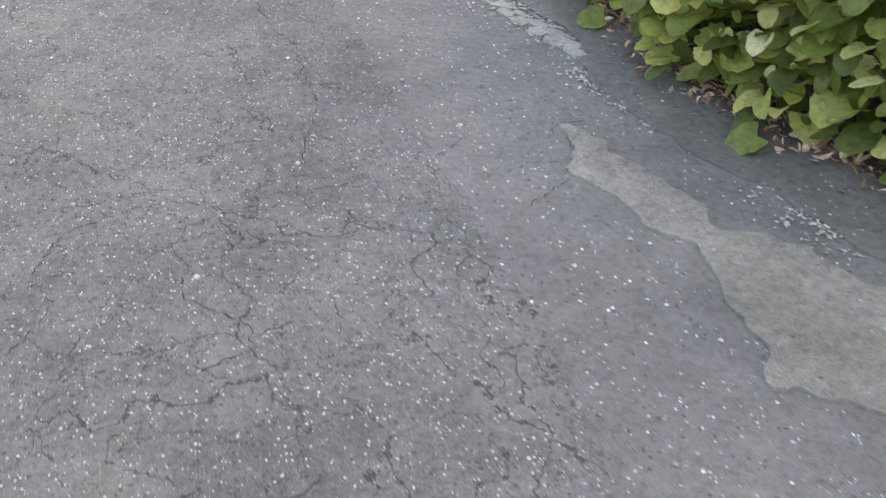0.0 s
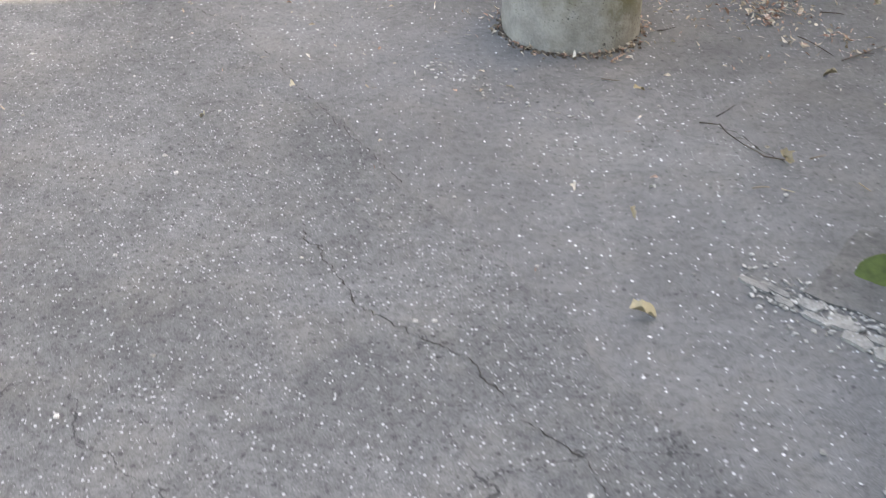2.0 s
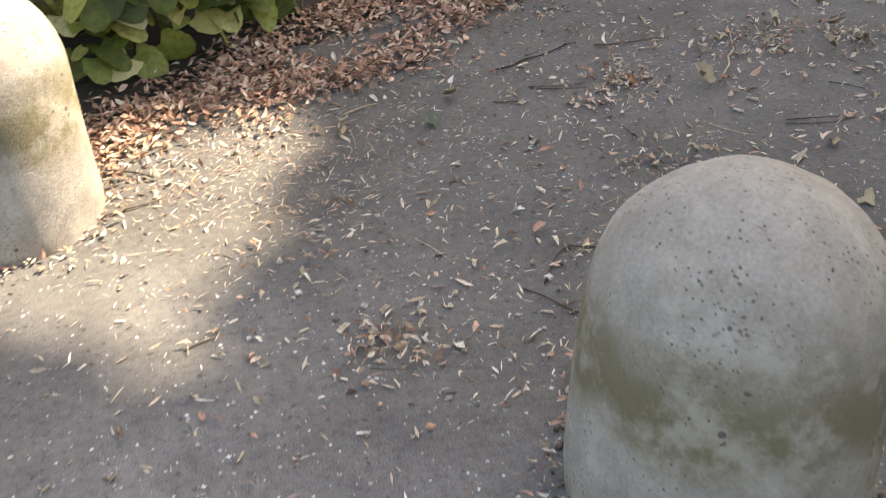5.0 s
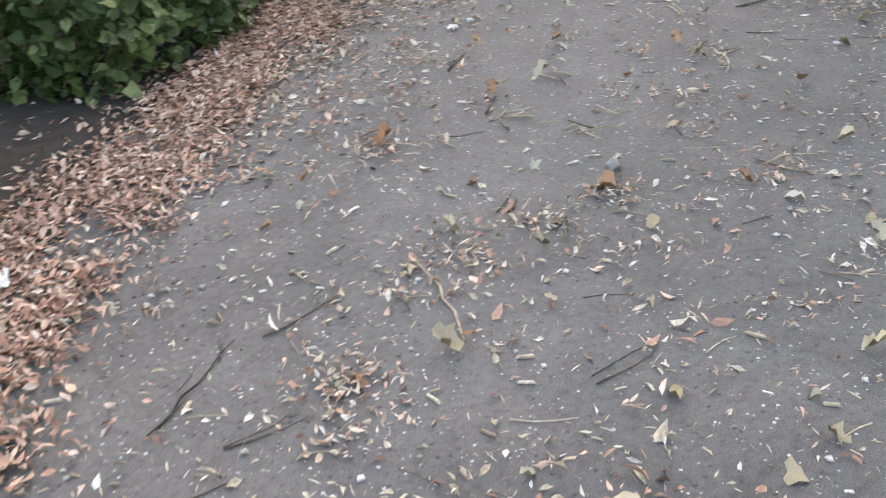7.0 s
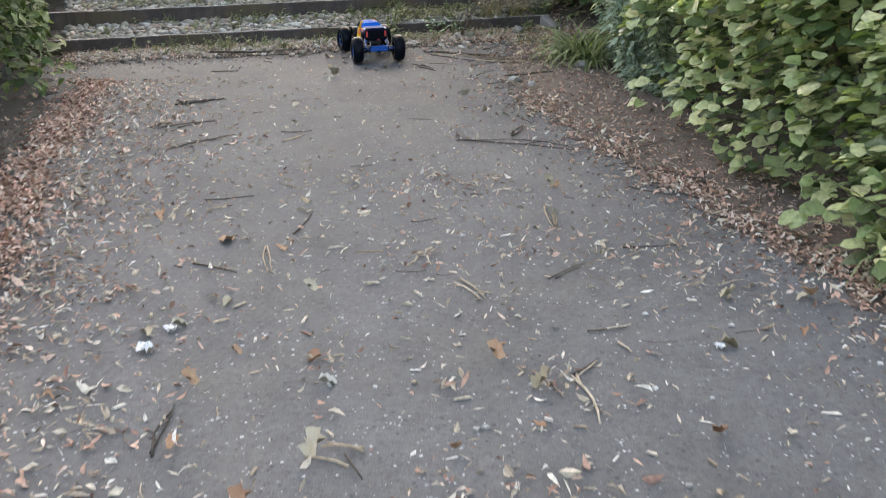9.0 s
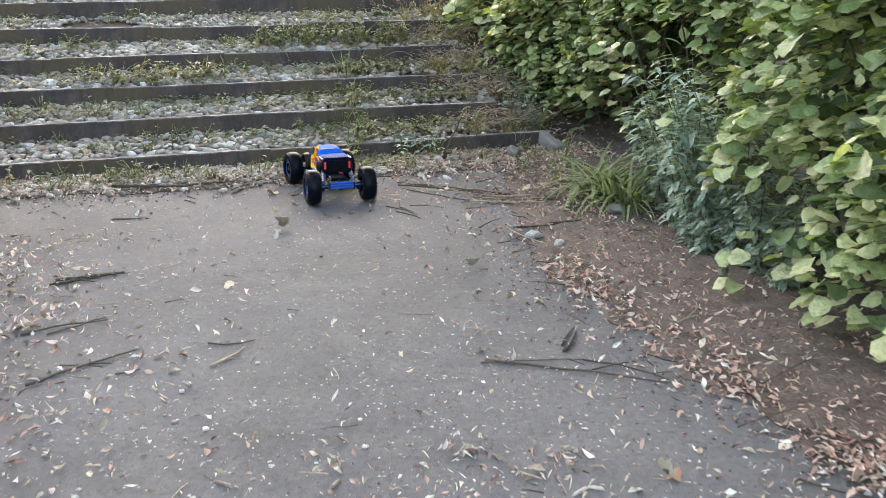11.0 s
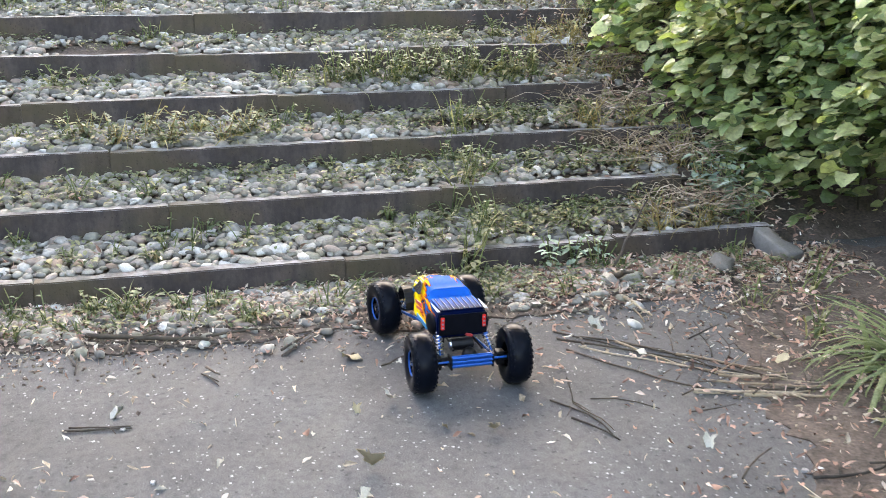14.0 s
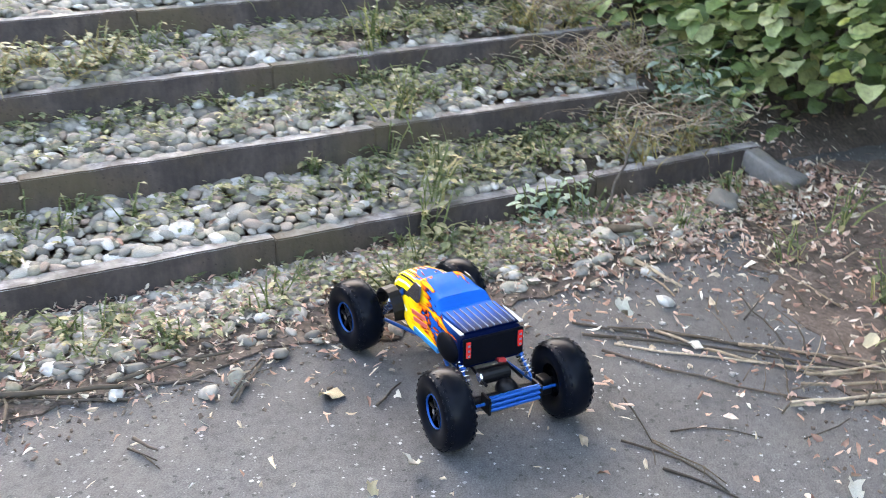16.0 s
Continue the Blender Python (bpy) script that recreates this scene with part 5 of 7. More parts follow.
for _ in range(1700):
    t = rl.random()
    p, tan = along(HEDGE_1, t * 0.6)
    d = rl.gauss(0.09, 0.065)
    flat(p.x + 0.775 * d, p.y + 0.63 * d, 0.014 + abs(rl.gauss(0, 0.006)), rl.uniform(0.02, 0.045), litter, DRY, 0.4)
for _ in range(9000):
    u, m = rl.uniform(2.0, 5.4), FIRST - abs(rl.gauss(0.12, 0.2))
    p = on_steps(u, m, 0)
    flat(p.x, p.y, 0.018 + abs(rl.gauss(0, 0.006)), rl.uniform(0.01, 0.028), litter if rl.random() < 0.55 else straw, STRAW + DRY[:3], 0.4)
for _ in range(1300):
    k = rl.randrange(7)
    p = on_steps(rl.uniform(2.2, 5.3), FIRST + GOING * k + rl.uniform(0.05, 0.28), TOP1 + RISE * k + 0.03)
    flat(p.x, p.y, p.z, rl.uniform(0.015, 0.036), straw if rl.random() < 0.6 else litter, STRAW, 0.5)
# bare trodden strip before the lowest kerb, strewn with leaf and straw
for _ in range(1700):
    p = on_steps(rl.uniform(1.75, 3.1), FIRST - 0.03 - abs(rl.gauss(0.0, 0.2)), 0)
    flat(p.x, p.y, 0.016 + abs(rl.gauss(0, 0.006)), rl.uniform(0.014, 0.042), litter if rl.random() < 0.7 else straw, DRY + STRAW[1:3], 0.5)
# straw, litter and twiglets heaped where the steps run into the bank
for _ in range(4600):
    u, m = rl.gauss(2.1, 0.28), rl.uniform(-0.35, GOING * 7)
    if u > 2.75 or u < 1.0:
        continue
    p = on_steps(u, FIRST + m, 0.014 if m < 0 else max(0.014, (bank_top - 0.03) * m / (GOING * ROWS_OF_STEPS) + 0.03 + abs(rl.gauss(0, 0.02))))
    flat(p.x, p.y, p.z, rl.uniform(0.012, 0.036), straw if rl.random() < 0.42 else litter, STRAW + DRY[:1], 0.55)
# broken bits of wood and bark round the brushwood
for _ in range(150):
    x, y = rl.uniform(7.7, 9.0), rl.uniform(7.5, 8.55)
    m = Matrix.Translation((x, y, 0.008)) @ Euler((rl.gauss(0, 0.1), rl.gauss(0, 0.1), rl.gauss(2.2, 0.9))).to_matrix().to_4x4()
    (straw if rl.random() < 0.25 else litter).put(CHIP, m @ Matrix.Diagonal((rl.uniform(0.003, 0.007), rl.uniform(0.012, 0.04), rl.uniform(0.008, 0.016), 1)))
# scattered over the open path
for _ in range(12500):
    x, y = rl.uniform(-0.6, 8.4), rl.uniform(5.0, 10.4)
    if border(x, y) > 0.3 or y < 5.2 + max(0, x - 2.0) * 0.12:
        continue
    near = 1 - min(1.0, -min(0.0, border(x, y)) / 1.6)
    if rl.random() > 0.42 + 0.4 * near or (noise.noise(Vector((x * 1.3, y * 1.3, 9))) < -0.12 and rl.random() < 0.6):
        continue
    if x > 6.2 and rl.random() < 0.55:
        continue
    pick = rl.random()
    if pick < 0.34:
        m = Matrix.Translation((x, y, 0.003)) @ Euler((0, 0, rl.uniform(0, 6.3))).to_matrix().to_4x4()
        straw.put(CHIP, m @ Matrix.Diagonal((rl.uniform(0.003, 0.006), rl.uniform(0.01, 0.034 if x < 4.5 else 0.02), rl.uniform(0.007, 0.012), 1)))
    elif pick < 0.8:
        flat(x, y, 0.006 + rl.random() * 0.004, rl.uniform(0.016, 0.048), straw, STRAW + DRY[:1], 0.4)
    elif pick < 0.9:
        flat(x, y, 0.006 + rl.random() * 0.004, rl.uniform(0.014, 0.032), litter, DRY, 0.3)
    else:
        white.put(CHIP, Matrix.Translation((x, y, 0.002)) @ Euler((0, 0, rl.uniform(0, 6.3))).to_matrix().to_4x4() @ Matrix.Scale(rl.uniform(0.008, 0.018), 4))
# thicker broken stems
for _ in range(170):
    x, y = rl.uniform(0.2, 5.2), rl.uniform(5.5, 8.6)
    if border(x, y) > 0.1:
        continue
    m = Matrix.Translation((x, y, 0.002)) @ Euler((0, 0, rl.uniform(0, 6.3))).to_matrix().to_4x4()
    straw.put(CHIP, m @ Matrix.Diagonal((rl.uniform(0.005, 0.009), rl.uniform(0.025, 0.06), rl.uniform(0.014, 0.022), 1)))
# little tangles of straw and curled scraps
for _ in range(150):
    cx, cy = rl.uniform(0.2, 6.6), rl.uniform(5.6, 9.6)
    if border(cx, cy) > 0.1 or cy < 5.4 + max(0, cx - 2.0) * 0.3:
        continue
    s = rl.uniform(0.02, 0.07)
    for _ in range(rl.randrange(4, 15)):
        flat(cx + rl.gauss(0, s), cy + rl.gauss(0, s), 0.007 + rl.random() * 0.008, rl.uniform(0.02, 0.055), straw if rl.random() < 0.7 else litter, STRAW + DRY[:2], 0.5)
# small drifts of brown bits
for cx, cy, n, s in ((5.13, 7.49, 330, 0.19), (5.13, 7.75, 130, 0.13), (4.58, 6.86, 200, 0.13), (4.54, 6.45, 150, 0.13), (4.88, 6.76, 130, 0.13), (4.42, 7.46, 150, 0.12), (4.5, 7.17, 90, 0.09), (4.71, 6.66, 90, 0.1), (5.24, 6.93, 90, 0.1), (1.22, 5.35, 110, 0.07), (1.34, 5.41, 60, 0.06), (1.44, 5.17, 24, 0.03), (1.29, 5.08, 24, 0.03), (0.64, 5.0, 40, 0.04), (1.48, 5.01, 20, 0.05), (0.97, 5.43, 30, 0.08), (0.12, 5.82, 60, 0.07), (1.55, 6.95, 130, 0.12), (1.75, 6.75, 80, 0.1), (2.0, 6.55, 70, 0.1), (2.6, 6.3, 70, 0.1), (1.25, 6.85, 60, 0.1), (3.15, 7.0, 60, 0.1), (0.9, 7.05, 120, 0.14), (5.6, 7.7, 60, 0.16), (5.2, 8.2, 50, 0.12), (0.3, 6.35, 60, 0.12), (1.24, 6.73, 70, 0.07), (1.8, 6.84, 80, 0.09), (1.07, 6.06, 90, 0.09), (1.02, 6.27, 40, 0.06), (0.74, 5.93, 40, 0.06), (2.1, 6.75, 30, 0.05), (0.12, 5.83, 40, 0.05), (0.1, 6.25, 70, 0.1), (1.2, 5.9, 90, 0.12), (1.25, 5.5, 90, 0.1), (1.15, 6.3, 60, 0.1), (0.45, 5.58, 40, 0.08), (1.27, 6.76, 60, 0.05), (1.82, 6.87, 60, 0.07), (1.06, 6.06, 60, 0.06), (0.11, 5.81, 50, 0.05), (1.04, 6.26, 30, 0.05), (2.31, 6.65, 60, 0.06), (2.08, 6.73, 40, 0.04), (2.32, 7.45, 40, 0.05), (2.61, 6.36, 40, 0.06), (3.67, 6.89, 40, 0.06), (2.76, 6.28, 30, 0.06), (2.15, 6.4, 40, 0.06), (3.13, 6.88, 40, 0.06), (2.91, 6.64, 30, 0.05), (3.58, 7.48, 30, 0.05), (1.92, 6.93, 50, 0.06), (1.16, 6.68, 50, 0.06), (1.08, 6.63, 40, 0.05), (2.35, 6.68, 50, 0.06), (1.95, 6.06, 40, 0.06), (2.85, 7.38, 30, 0.05)):
    for _ in range(n if s < 0.08 else n // 2):
        flat(cx + rl.gauss(0, s), cy + rl.gauss(0, s), 0.007 + rl.random() * 0.008, rl.uniform(0.014, 0.034), litter if rl.random() < 0.42 else straw, DRY + STRAW, 0.5)
# litter round the first bollard and the sunlit chips
for _ in range(1100):
    x, y = rl.gauss(0.9, 0.9), rl.gauss(5.9, 0.6)
    if math.dist((x, y), (0.503, 5.242)) < 0.27:
        continue
    flat(x, y, 0.006 + rl.random() * 0.004, rl.uniform(0.012, 0.032), straw if rl.random() < 0.75 else litter, STRAW, 0.3)
for _ in range(2500):
    x, y = rl.gauss(0.05, 0.28), rl.gauss(6.68, 0.24)
    flat(x, y, 0.004 + rl.random() * 0.005, rl.uniform(0.006, 0.026) if rl.random() < 0.9 else rl.uniform(0.03, 0.045), straw if rl.random() < 0.6 else litter, (STRAW[0], STRAW[3], STRAW[3]), 0.25)
# grit and scraps swept against the foot of the bollards
for bx, by in ((0.503, 5.242), (-0.55, 6.68)):
    for _ in range(260):
        w, d = rl.uniform(0, 6.3), 0.246 + abs(rl.gauss(0, 0.035))
        flat(bx + d * math.cos(w), by + d * math.sin(w), 0.008 + rl.random() * 0.006, rl.uniform(0.008, 0.028), litter if rl.random() < 0.5 else straw, DRY + STRAW, 0.4)
# crumbs of soil and leaf along the ragged edges of the beds
crumbs = FastBits()
for _ in range(2200):
    pick = rl.random()
    if pick < 0.42:
        x = rl.uniform(-1.6, 7.2)
        y = ridge(LITTER_L, x) + rl.gauss(-0.02, 0.12)
    elif pick < 0.8:
        x = rl.uniform(3.0, 9.0)
        y = ridge(LITTER_R, x) + rl.gauss(0.02, 0.12)
    else:
        x, y = along(FRONT, rl.random())[0].xy + Vector((rl.gauss(-0.02, 0.08), rl.gauss(0, 0.08)))
    crumbs.put(CHIP, Matrix.Translation((x, y, 0.001)) @ Euler((rl.gauss(0, 0.2), rl.gauss(0, 0.2), rl.uniform(0, 6.3))).to_matrix().to_4x4() @ Matrix.Diagonal((rl.uniform(0.003, 0.011), rl.uniform(0.003, 0.01), rl.uniform(0.005, 0.012), 1)))
for _ in range(4200):
    p = on_steps(rl.uniform(2.0, 5.4), FIRST - abs(rl.gauss(0.1, 0.22)), 0.008)
    crumbs.put(CHIP, Matrix.Translation(p) @ Euler((rl.gauss(0, 0.3), rl.gauss(0, 0.3), rl.uniform(0, 6.3))).to_matrix().to_4x4() @ Matrix.Diagonal((rl.uniform(0.005, 0.016), rl.uniform(0.005, 0.014), rl.uniform(0.008, 0.018), 1)))
for _ in range(240):
    w, d = rl.gauss(4.2, 1.1), 0.244 + abs(rl.gauss(0, 0.02))
    crumbs.put(CHIP, Matrix.Translation((0.503 + d * math.cos(w), 5.242 + d * math.sin(w), 0.0)) @ Euler((0, 0, rl.uniform(0, 6.3))).to_matrix().to_4x4() @ Matrix.Diagonal((rl.uniform(0.005, 0.016), rl.uniform(0.005, 0.014), rl.uniform(0.01, 0.024), 1)))
tagged(new("soil_crumbs", crumbs.mesh("soil_crumbs", M["crumb"])), "brown crumbs of soil along the path edges", "soil crumbs", kind="stuff")
# broken pale surfacing along the kerb line by the first hedge
for (ax, ay), (bx, by), n, wd in (((0.88, 3.66), (1.33, 3.2), 560, 0.055), ((1.25, 3.08), (1.56, 2.74), 200, 0.03), ((1.6, 2.8), (1.85, 2.5), 130, 0.025), ((1.85, 2.4), (2.05, 2.2), 130, 0.04), ((0.0, 4.9), (0.45, 4.5), 60, 0.035)):
    for _ in range(n):
        t = rl.random()
        x, y = ax + (bx - ax) * t + rl.gauss(0, wd), ay + (by - ay) * t + rl.gauss(0, wd)
        white.put(CHIP, Matrix.Translation((x, y, 0.004)) @ Euler((rl.gauss(0, 0.1), rl.gauss(0, 0.1), rl.uniform(0, 6.3))).to_matrix().to_4x4() @ Matrix.Diagonal((rl.uniform(0.004, 0.017), rl.uniform(0.004, 0.013), 0.007, 1)))
# loose grit on the road
for _ in range(260):
    x, y = rl.uniform(-2.5, 2.0), rl.uniform(0.5, 5.4)
    white.put(CHIP, Matrix.Translation((x, y, 0.006)) @ Euler((0, 0, rl.uniform(0, 6.3))).to_matrix().to_4x4() @ Matrix.Scale(rl.uniform(0.005, 0.014), 4))
tagged(new("leaf_litter", litter.mesh("leaf_litter", M["litter"], True)), "brown dry leaf litter along the path edges", "leaf litter", kind="stuff")
tagged(new("plant_debris", straw.mesh("plant_debris", M["straw"])), "pale dry plant scraps scattered over asphalt", "debris", kind="stuff")
tagged(new("stone_chips", white.mesh("stone_chips", M["chips_white"])), "pale broken stone chips on the asphalt", "stone chips", kind="stuff")

# ---- single fallen leaves: x, y, size, tone ----
LEAF_TONES = ("leaf_pale", "leaf_yellow", "leaf_orange", "leaf_grey")
LEAF_WORDS = ("pale dry fallen leaf lying on the asphalt", "yellow-brown fallen leaf lying on the asphalt", "orange-brown curled leaf lying on the asphalt", "grey-green fallen leaf lying on the asphalt")
FALLEN = [leaf_shape(0.6, 0.22, -0.25, 0.05, 6, 0.3, 3), leaf_shape(0.5, 0.4, 0.3, 0.0, 6, 0.45, 8), leaf_shape(0.75, -0.25, -0.35, 0.1, 6, 0.35, 5), leaf_shape(0.62, 0.6, 0.75, 0.0, 7, 0.6, 12), leaf_shape(0.8, 0.45, -0.8, 0.1, 7, 0.7, 17), leaf_shape(0.45, 0.8, 0.5, 0.0, 7, 0.5, 23)]
fallen_meshes = [[mesh_from("fallen_leaf", v.tolist(), f, M[t], True) for v, f in FALLEN] for t in LEAF_TONES]
rf = random.Random(9)


def fallen(rows):
    for x, y, size, tone in rows:
        ob = tagged(new("fallen_leaf", fallen_meshes[tone][rf.choice((0, 1, 2, 3, 3, 4, 4, 5))]), LEAF_WORDS[tone], "leaf", "fallen leaves on the path")
        ob.matrix_basis = place(x, y, 0.012 if border(x, y) < 0 else 0.02, max(0.02, size) * 0.92, rf.gauss(0, 0.08), rf.gauss(0, 0.08), rf.uniform(0, 6.3))


fallen([(1.35, 4.82, 0.05, 0), (1.43, 4.59, 0.05, 1), (1.05, 4.21, 0.042, 0), (1.66, 5.42, 0.04, 0), (4.91, 7.1, 0.05, 0), (4.26, 6.5, 0.05, 1), (4.09, 6.28, 0.045, 2), (5.26, 7.17, 0.045, 0), (4.34, 6.25, 0.05, 2), (4.21, 6.6, 0.04, 0)])
fallen([(0.514, 3.524, 0.075, 1), (0.663, 4.696, 0.045, 1), (1.051, 5.56, 0.05, 0), (0.426, 4.094, 0.035, 0), (0.649, 4.07, 0.03, 0), (0.569, 3.97, 0.03, 0), (-0.437, 4.705, 0.025, 0), (-0.68, 4.491, 0.03, 0), (1.2, 3.67, 0.05, 2), (1.15, 5.95, 0.06, 0)])
fallen([(1.18, 6.12, 0.056, 0), (1.51, 6.13, 0.06, 1), (1.45, 6.6, 0.066, 0), (1.74, 6.52, 0.038, 0), (1.85, 6.34, 0.037, 0), (0.6, 6.74, 0.067, 3), (0.23, 6.88, 0.037, 0), (0.29, 6.81, 0.044, 0), (0.35, 6.74, 0.065, 1), (0.71, 6.87, 0.047, 0), (1.38, 5.86, 0.055, 0), (2.1, 6.7, 0.047, 0), (1.54, 7.15, 0.038, 0), (2.17, 6.48, 0.059, 0), (2.43, 6.96, 0.059, 0), (2.54, 8.03, 0.057, 0), (1.55, 5.86, 0.062, 1), (2.51, 6.75, 0.037, 0), (1.26, 6.74, 0.053, 2), (1.53, 6.61, 0.037, 2), (3.61, 7.99, 0.073, 0), (3.94, 6.5, 0.069, 0), (3.57, 6.93, 0.054, 0), (1.65, 5.9, 0.035, 0)])
fallen([(1.86, 5.88, 0.05, 1), (2.51, 6.19, 0.071, 0), (2.9, 6.69, 0.064, 1), (1.16, 6.29, 0.041, 0), (1.46, 7.15, 0.027, 0), (1.66, 6.9, 0.041, 0), (3.7, 7.97, 0.054, 0), (2.71, 8.17, 0.056, 0), (3.03, 6.2, 0.061, 1), (1.97, 7.37, 0.044, 2), (2.02, 7.64, 0.041, 2), (2, 7.5, 0.036, 2), (1.94, 6.91, 0.051, 1), (1.98, 6.67, 0.049, 0), (1.74, 7.38, 0.041, 2), (2.14, 7.12, 0.044, 0), (1.89, 7.39, 0.037, 0), (2.37, 6.67, 0.1, 2), (3.61, 7.49, 0.051, 2), (2.36, 5.96, 0.048, 0), (2.48, 6, 0.044, 1), (3.09, 7.64, 0.052, 2), (3.38, 7.73, 0.043, 2), (3.26, 8.07, 0.044, 2)])
fallen([(3.7, 7.04, 0.051, 2), (3.46, 6.49, 0.042, 2), (3.6, 7.74, 0.043, 2), (3.41, 6.87, 0.037, 2), (3.13, 7.34, 0.062, 0), (3.3, 7.97, 0.044, 0), (3.25, 7.04, 0.031, 2), (3.51, 6.33, 0.04, 0), (4.26, 6.51, 0.047, 1), (3.48, 7.45, 0.057, 0), (4.61, 8.5, 0.085, 2), (4.34, 6.26, 0.049, 1), (4.02, 7.67, 0.042, 0), (4.86, 8.02, 0.047, 0), (3.9, 7.88, 0.044, 1), (5.26, 7.17, 0.042, 2), (6.34, 8.7, 0.058, 0), (7.18, 8.79, 0.067, 0), (4.36, 7.9, 0.044, 2), (4.42, 8.16, 0.083, 2), (7.23, 7.97, 0.042, 0), (7.09, 7.9, 0.037, 0), (6.42, 7.63, 0.044, 0), (6.99, 8.76, 0.041, 0)])
fallen([(2.56, 6.35, 0.045, 2), (2.9, 7.39, 0.05, 2), (2.33, 7.46, 0.07, 2), (2.22, 7.03, 0.05, 2), (7.11, 9.13, 0.033, 0), (6.75, 8.86, 0.03, 0), (7.54, 8.85, 0.04, 0), (6.2, 8.99, 0.029, 0), (6.8, 7.91, 0.054, 0), (6.55, 7.71, 0.026, 0), (6.97, 7.58, 0.036, 0), (6.48, 7.49, 0.036, 0), (8.16, 8.39, 0.049, 0), (6.69, 7.26, 0.039, 0), (7.8, 9.04, 0.068, 1), (7.67, 9.98, 0.046, 1), (7.44, 8.57, 0.036, 0), (8.03, 7.88, 0.055, 1), (7.29, 9.49, 0.055, 0), (7.83, 8.2, 0.032, 0), (7.41, 8.69, 0.023, 0), (7.47, 8.93, 0.037, 1), (7.77, 8.91, 0.021, 0), (7.53, 8.05, 0.051, 0)])

# ---- single twigs: from x, y to x, y, thickness, tone ----
TWIG_TONES = ("twig_dark", "bark", "twig_pale")
TWIG_WORDS = ("thin dark dead twig lying on the ground", "brown dead twig lying on the ground", "pale barkless stick lying on the ground")
rk = random.Random(19)


def twig(a, b, r0, tone, label):
    a, b = Vector(a), Vector(b)
    l = (b - a).length
    bm = bmesh.new()
    mid = (a + b) / 2
    n = max(3, min(7, int(l / 0.05)))
    side = Vector((-(b - a).y, (b - a).x, 0)).normalized()
    bow = rk.gauss(0, 0.05) * l
    pts = [a.lerp(b, k / n) - mid + side * (bow * math.sin(math.pi * k / n) + (rk.gauss(0, 0.012) * min(l, 0.3) if 0 < k < n else 0)) + Vector((0, 0, abs(rk.gauss(0, 0.002)))) for k in range(n + 1)]
    r0 *= 0.72
    tube(bm, pts, [r0 * (1 - 0.45 * k / n) for k in range(n + 1)], 6)
    ob = tagged(new("twig", mesh_bm("twig", bm, M[TWIG_TONES[tone]], True)), label, "twig", "dead twigs on the ground")
    if l > 0.12 and rk.random() < 0.6:
        k = rk.randrange(1, n)
        d = (b - a).normalized() * 0.3 * l * rk.uniform(0.3, 0.7) + side * rk.choice((-1, 1)) * l * rk.uniform(0.1, 0.2)
        bm = bmesh.new()
        tube(bm, [pts[k], pts[k] + d * 0.5 + side * 0.004, pts[k] + d], [r0 * 0.55, r0 * 0.45, r0 * 0.3], 5)
        part("side_shoot", bm, M[TWIG_TONES[tone]], ob, "", True)
    ob.location = mid
    return ob


def twigs(rows):
    for x0, y0, x1, y1, r0, tone in rows:
        z = 0.72 * r0 + (0.001 if border((x0 + x1) / 2, (y0 + y1) / 2) < 0 else 0.006)
        twig((x0, y0, z), (x1, y1, z), r0, tone, TWIG_WORDS[tone])


twigs([(0.9, 4.47, 0.95, 4.34, 0.0028, 0), (0.95, 4.34, 0.99, 4.27, 0.003, 0), (0.99, 4.27, 1.05, 4.25, 0.0036, 0), (0.84, 4.48, 0.9, 4.47, 0.003, 1), (0.9, 4.52, 0.97, 4.6, 0.003, 0), (1.3, 5.14, 1.38, 4.98, 0.003, 0), (1.4, 4.94, 1.58, 5.06, 0.0036, 0), (0.92, 4.09, 0.97, 4.1, 0.003, 2), (1.0, 4.09, 1.03, 4.07, 0.003, 2), (1.12, 4.26, 1.17, 4.28, 0.003, 2), (1.22, 4.12, 1.24, 4.08, 0.003, 2), (0.57, 4.79, 0.63, 4.77, 0.003, 0), (1.44, 5.37, 1.52, 5.35, 0.004, 0), (0.81, 5.19, 0.88, 5.22, 0.003, 0), (3.97, 6.8, 4.02, 6.74, 0.005, 2), (4.07, 6.39, 4.11, 6.36, 0.006, 2), (4.96, 7.12, 4.81, 7.08, 0.006, 2), (5.87, 7.72, 5.96, 7.43, 0.0045, 0), (5.96, 7.43, 5.86, 7.18, 0.0045, 0), (3.89, 6.76, 3.84, 6.72, 0.006, 2), (4.3, 7.02, 4.47, 6.93, 0.0035, 0), (4.63, 6.83, 4.7, 6.66, 0.0035, 0), (3.67, 6.85, 3.78, 6.8, 0.0045, 0), (4.23, 7.28, 4.1, 7.17, 0.005, 2), (5.33, 6.78, 5.35, 6.55, 0.006, 1), (6.06, 7.5, 6.22, 7.48, 0.006, 0), (3.67, 6.85, 3.59, 6.8, 0.004, 2)])
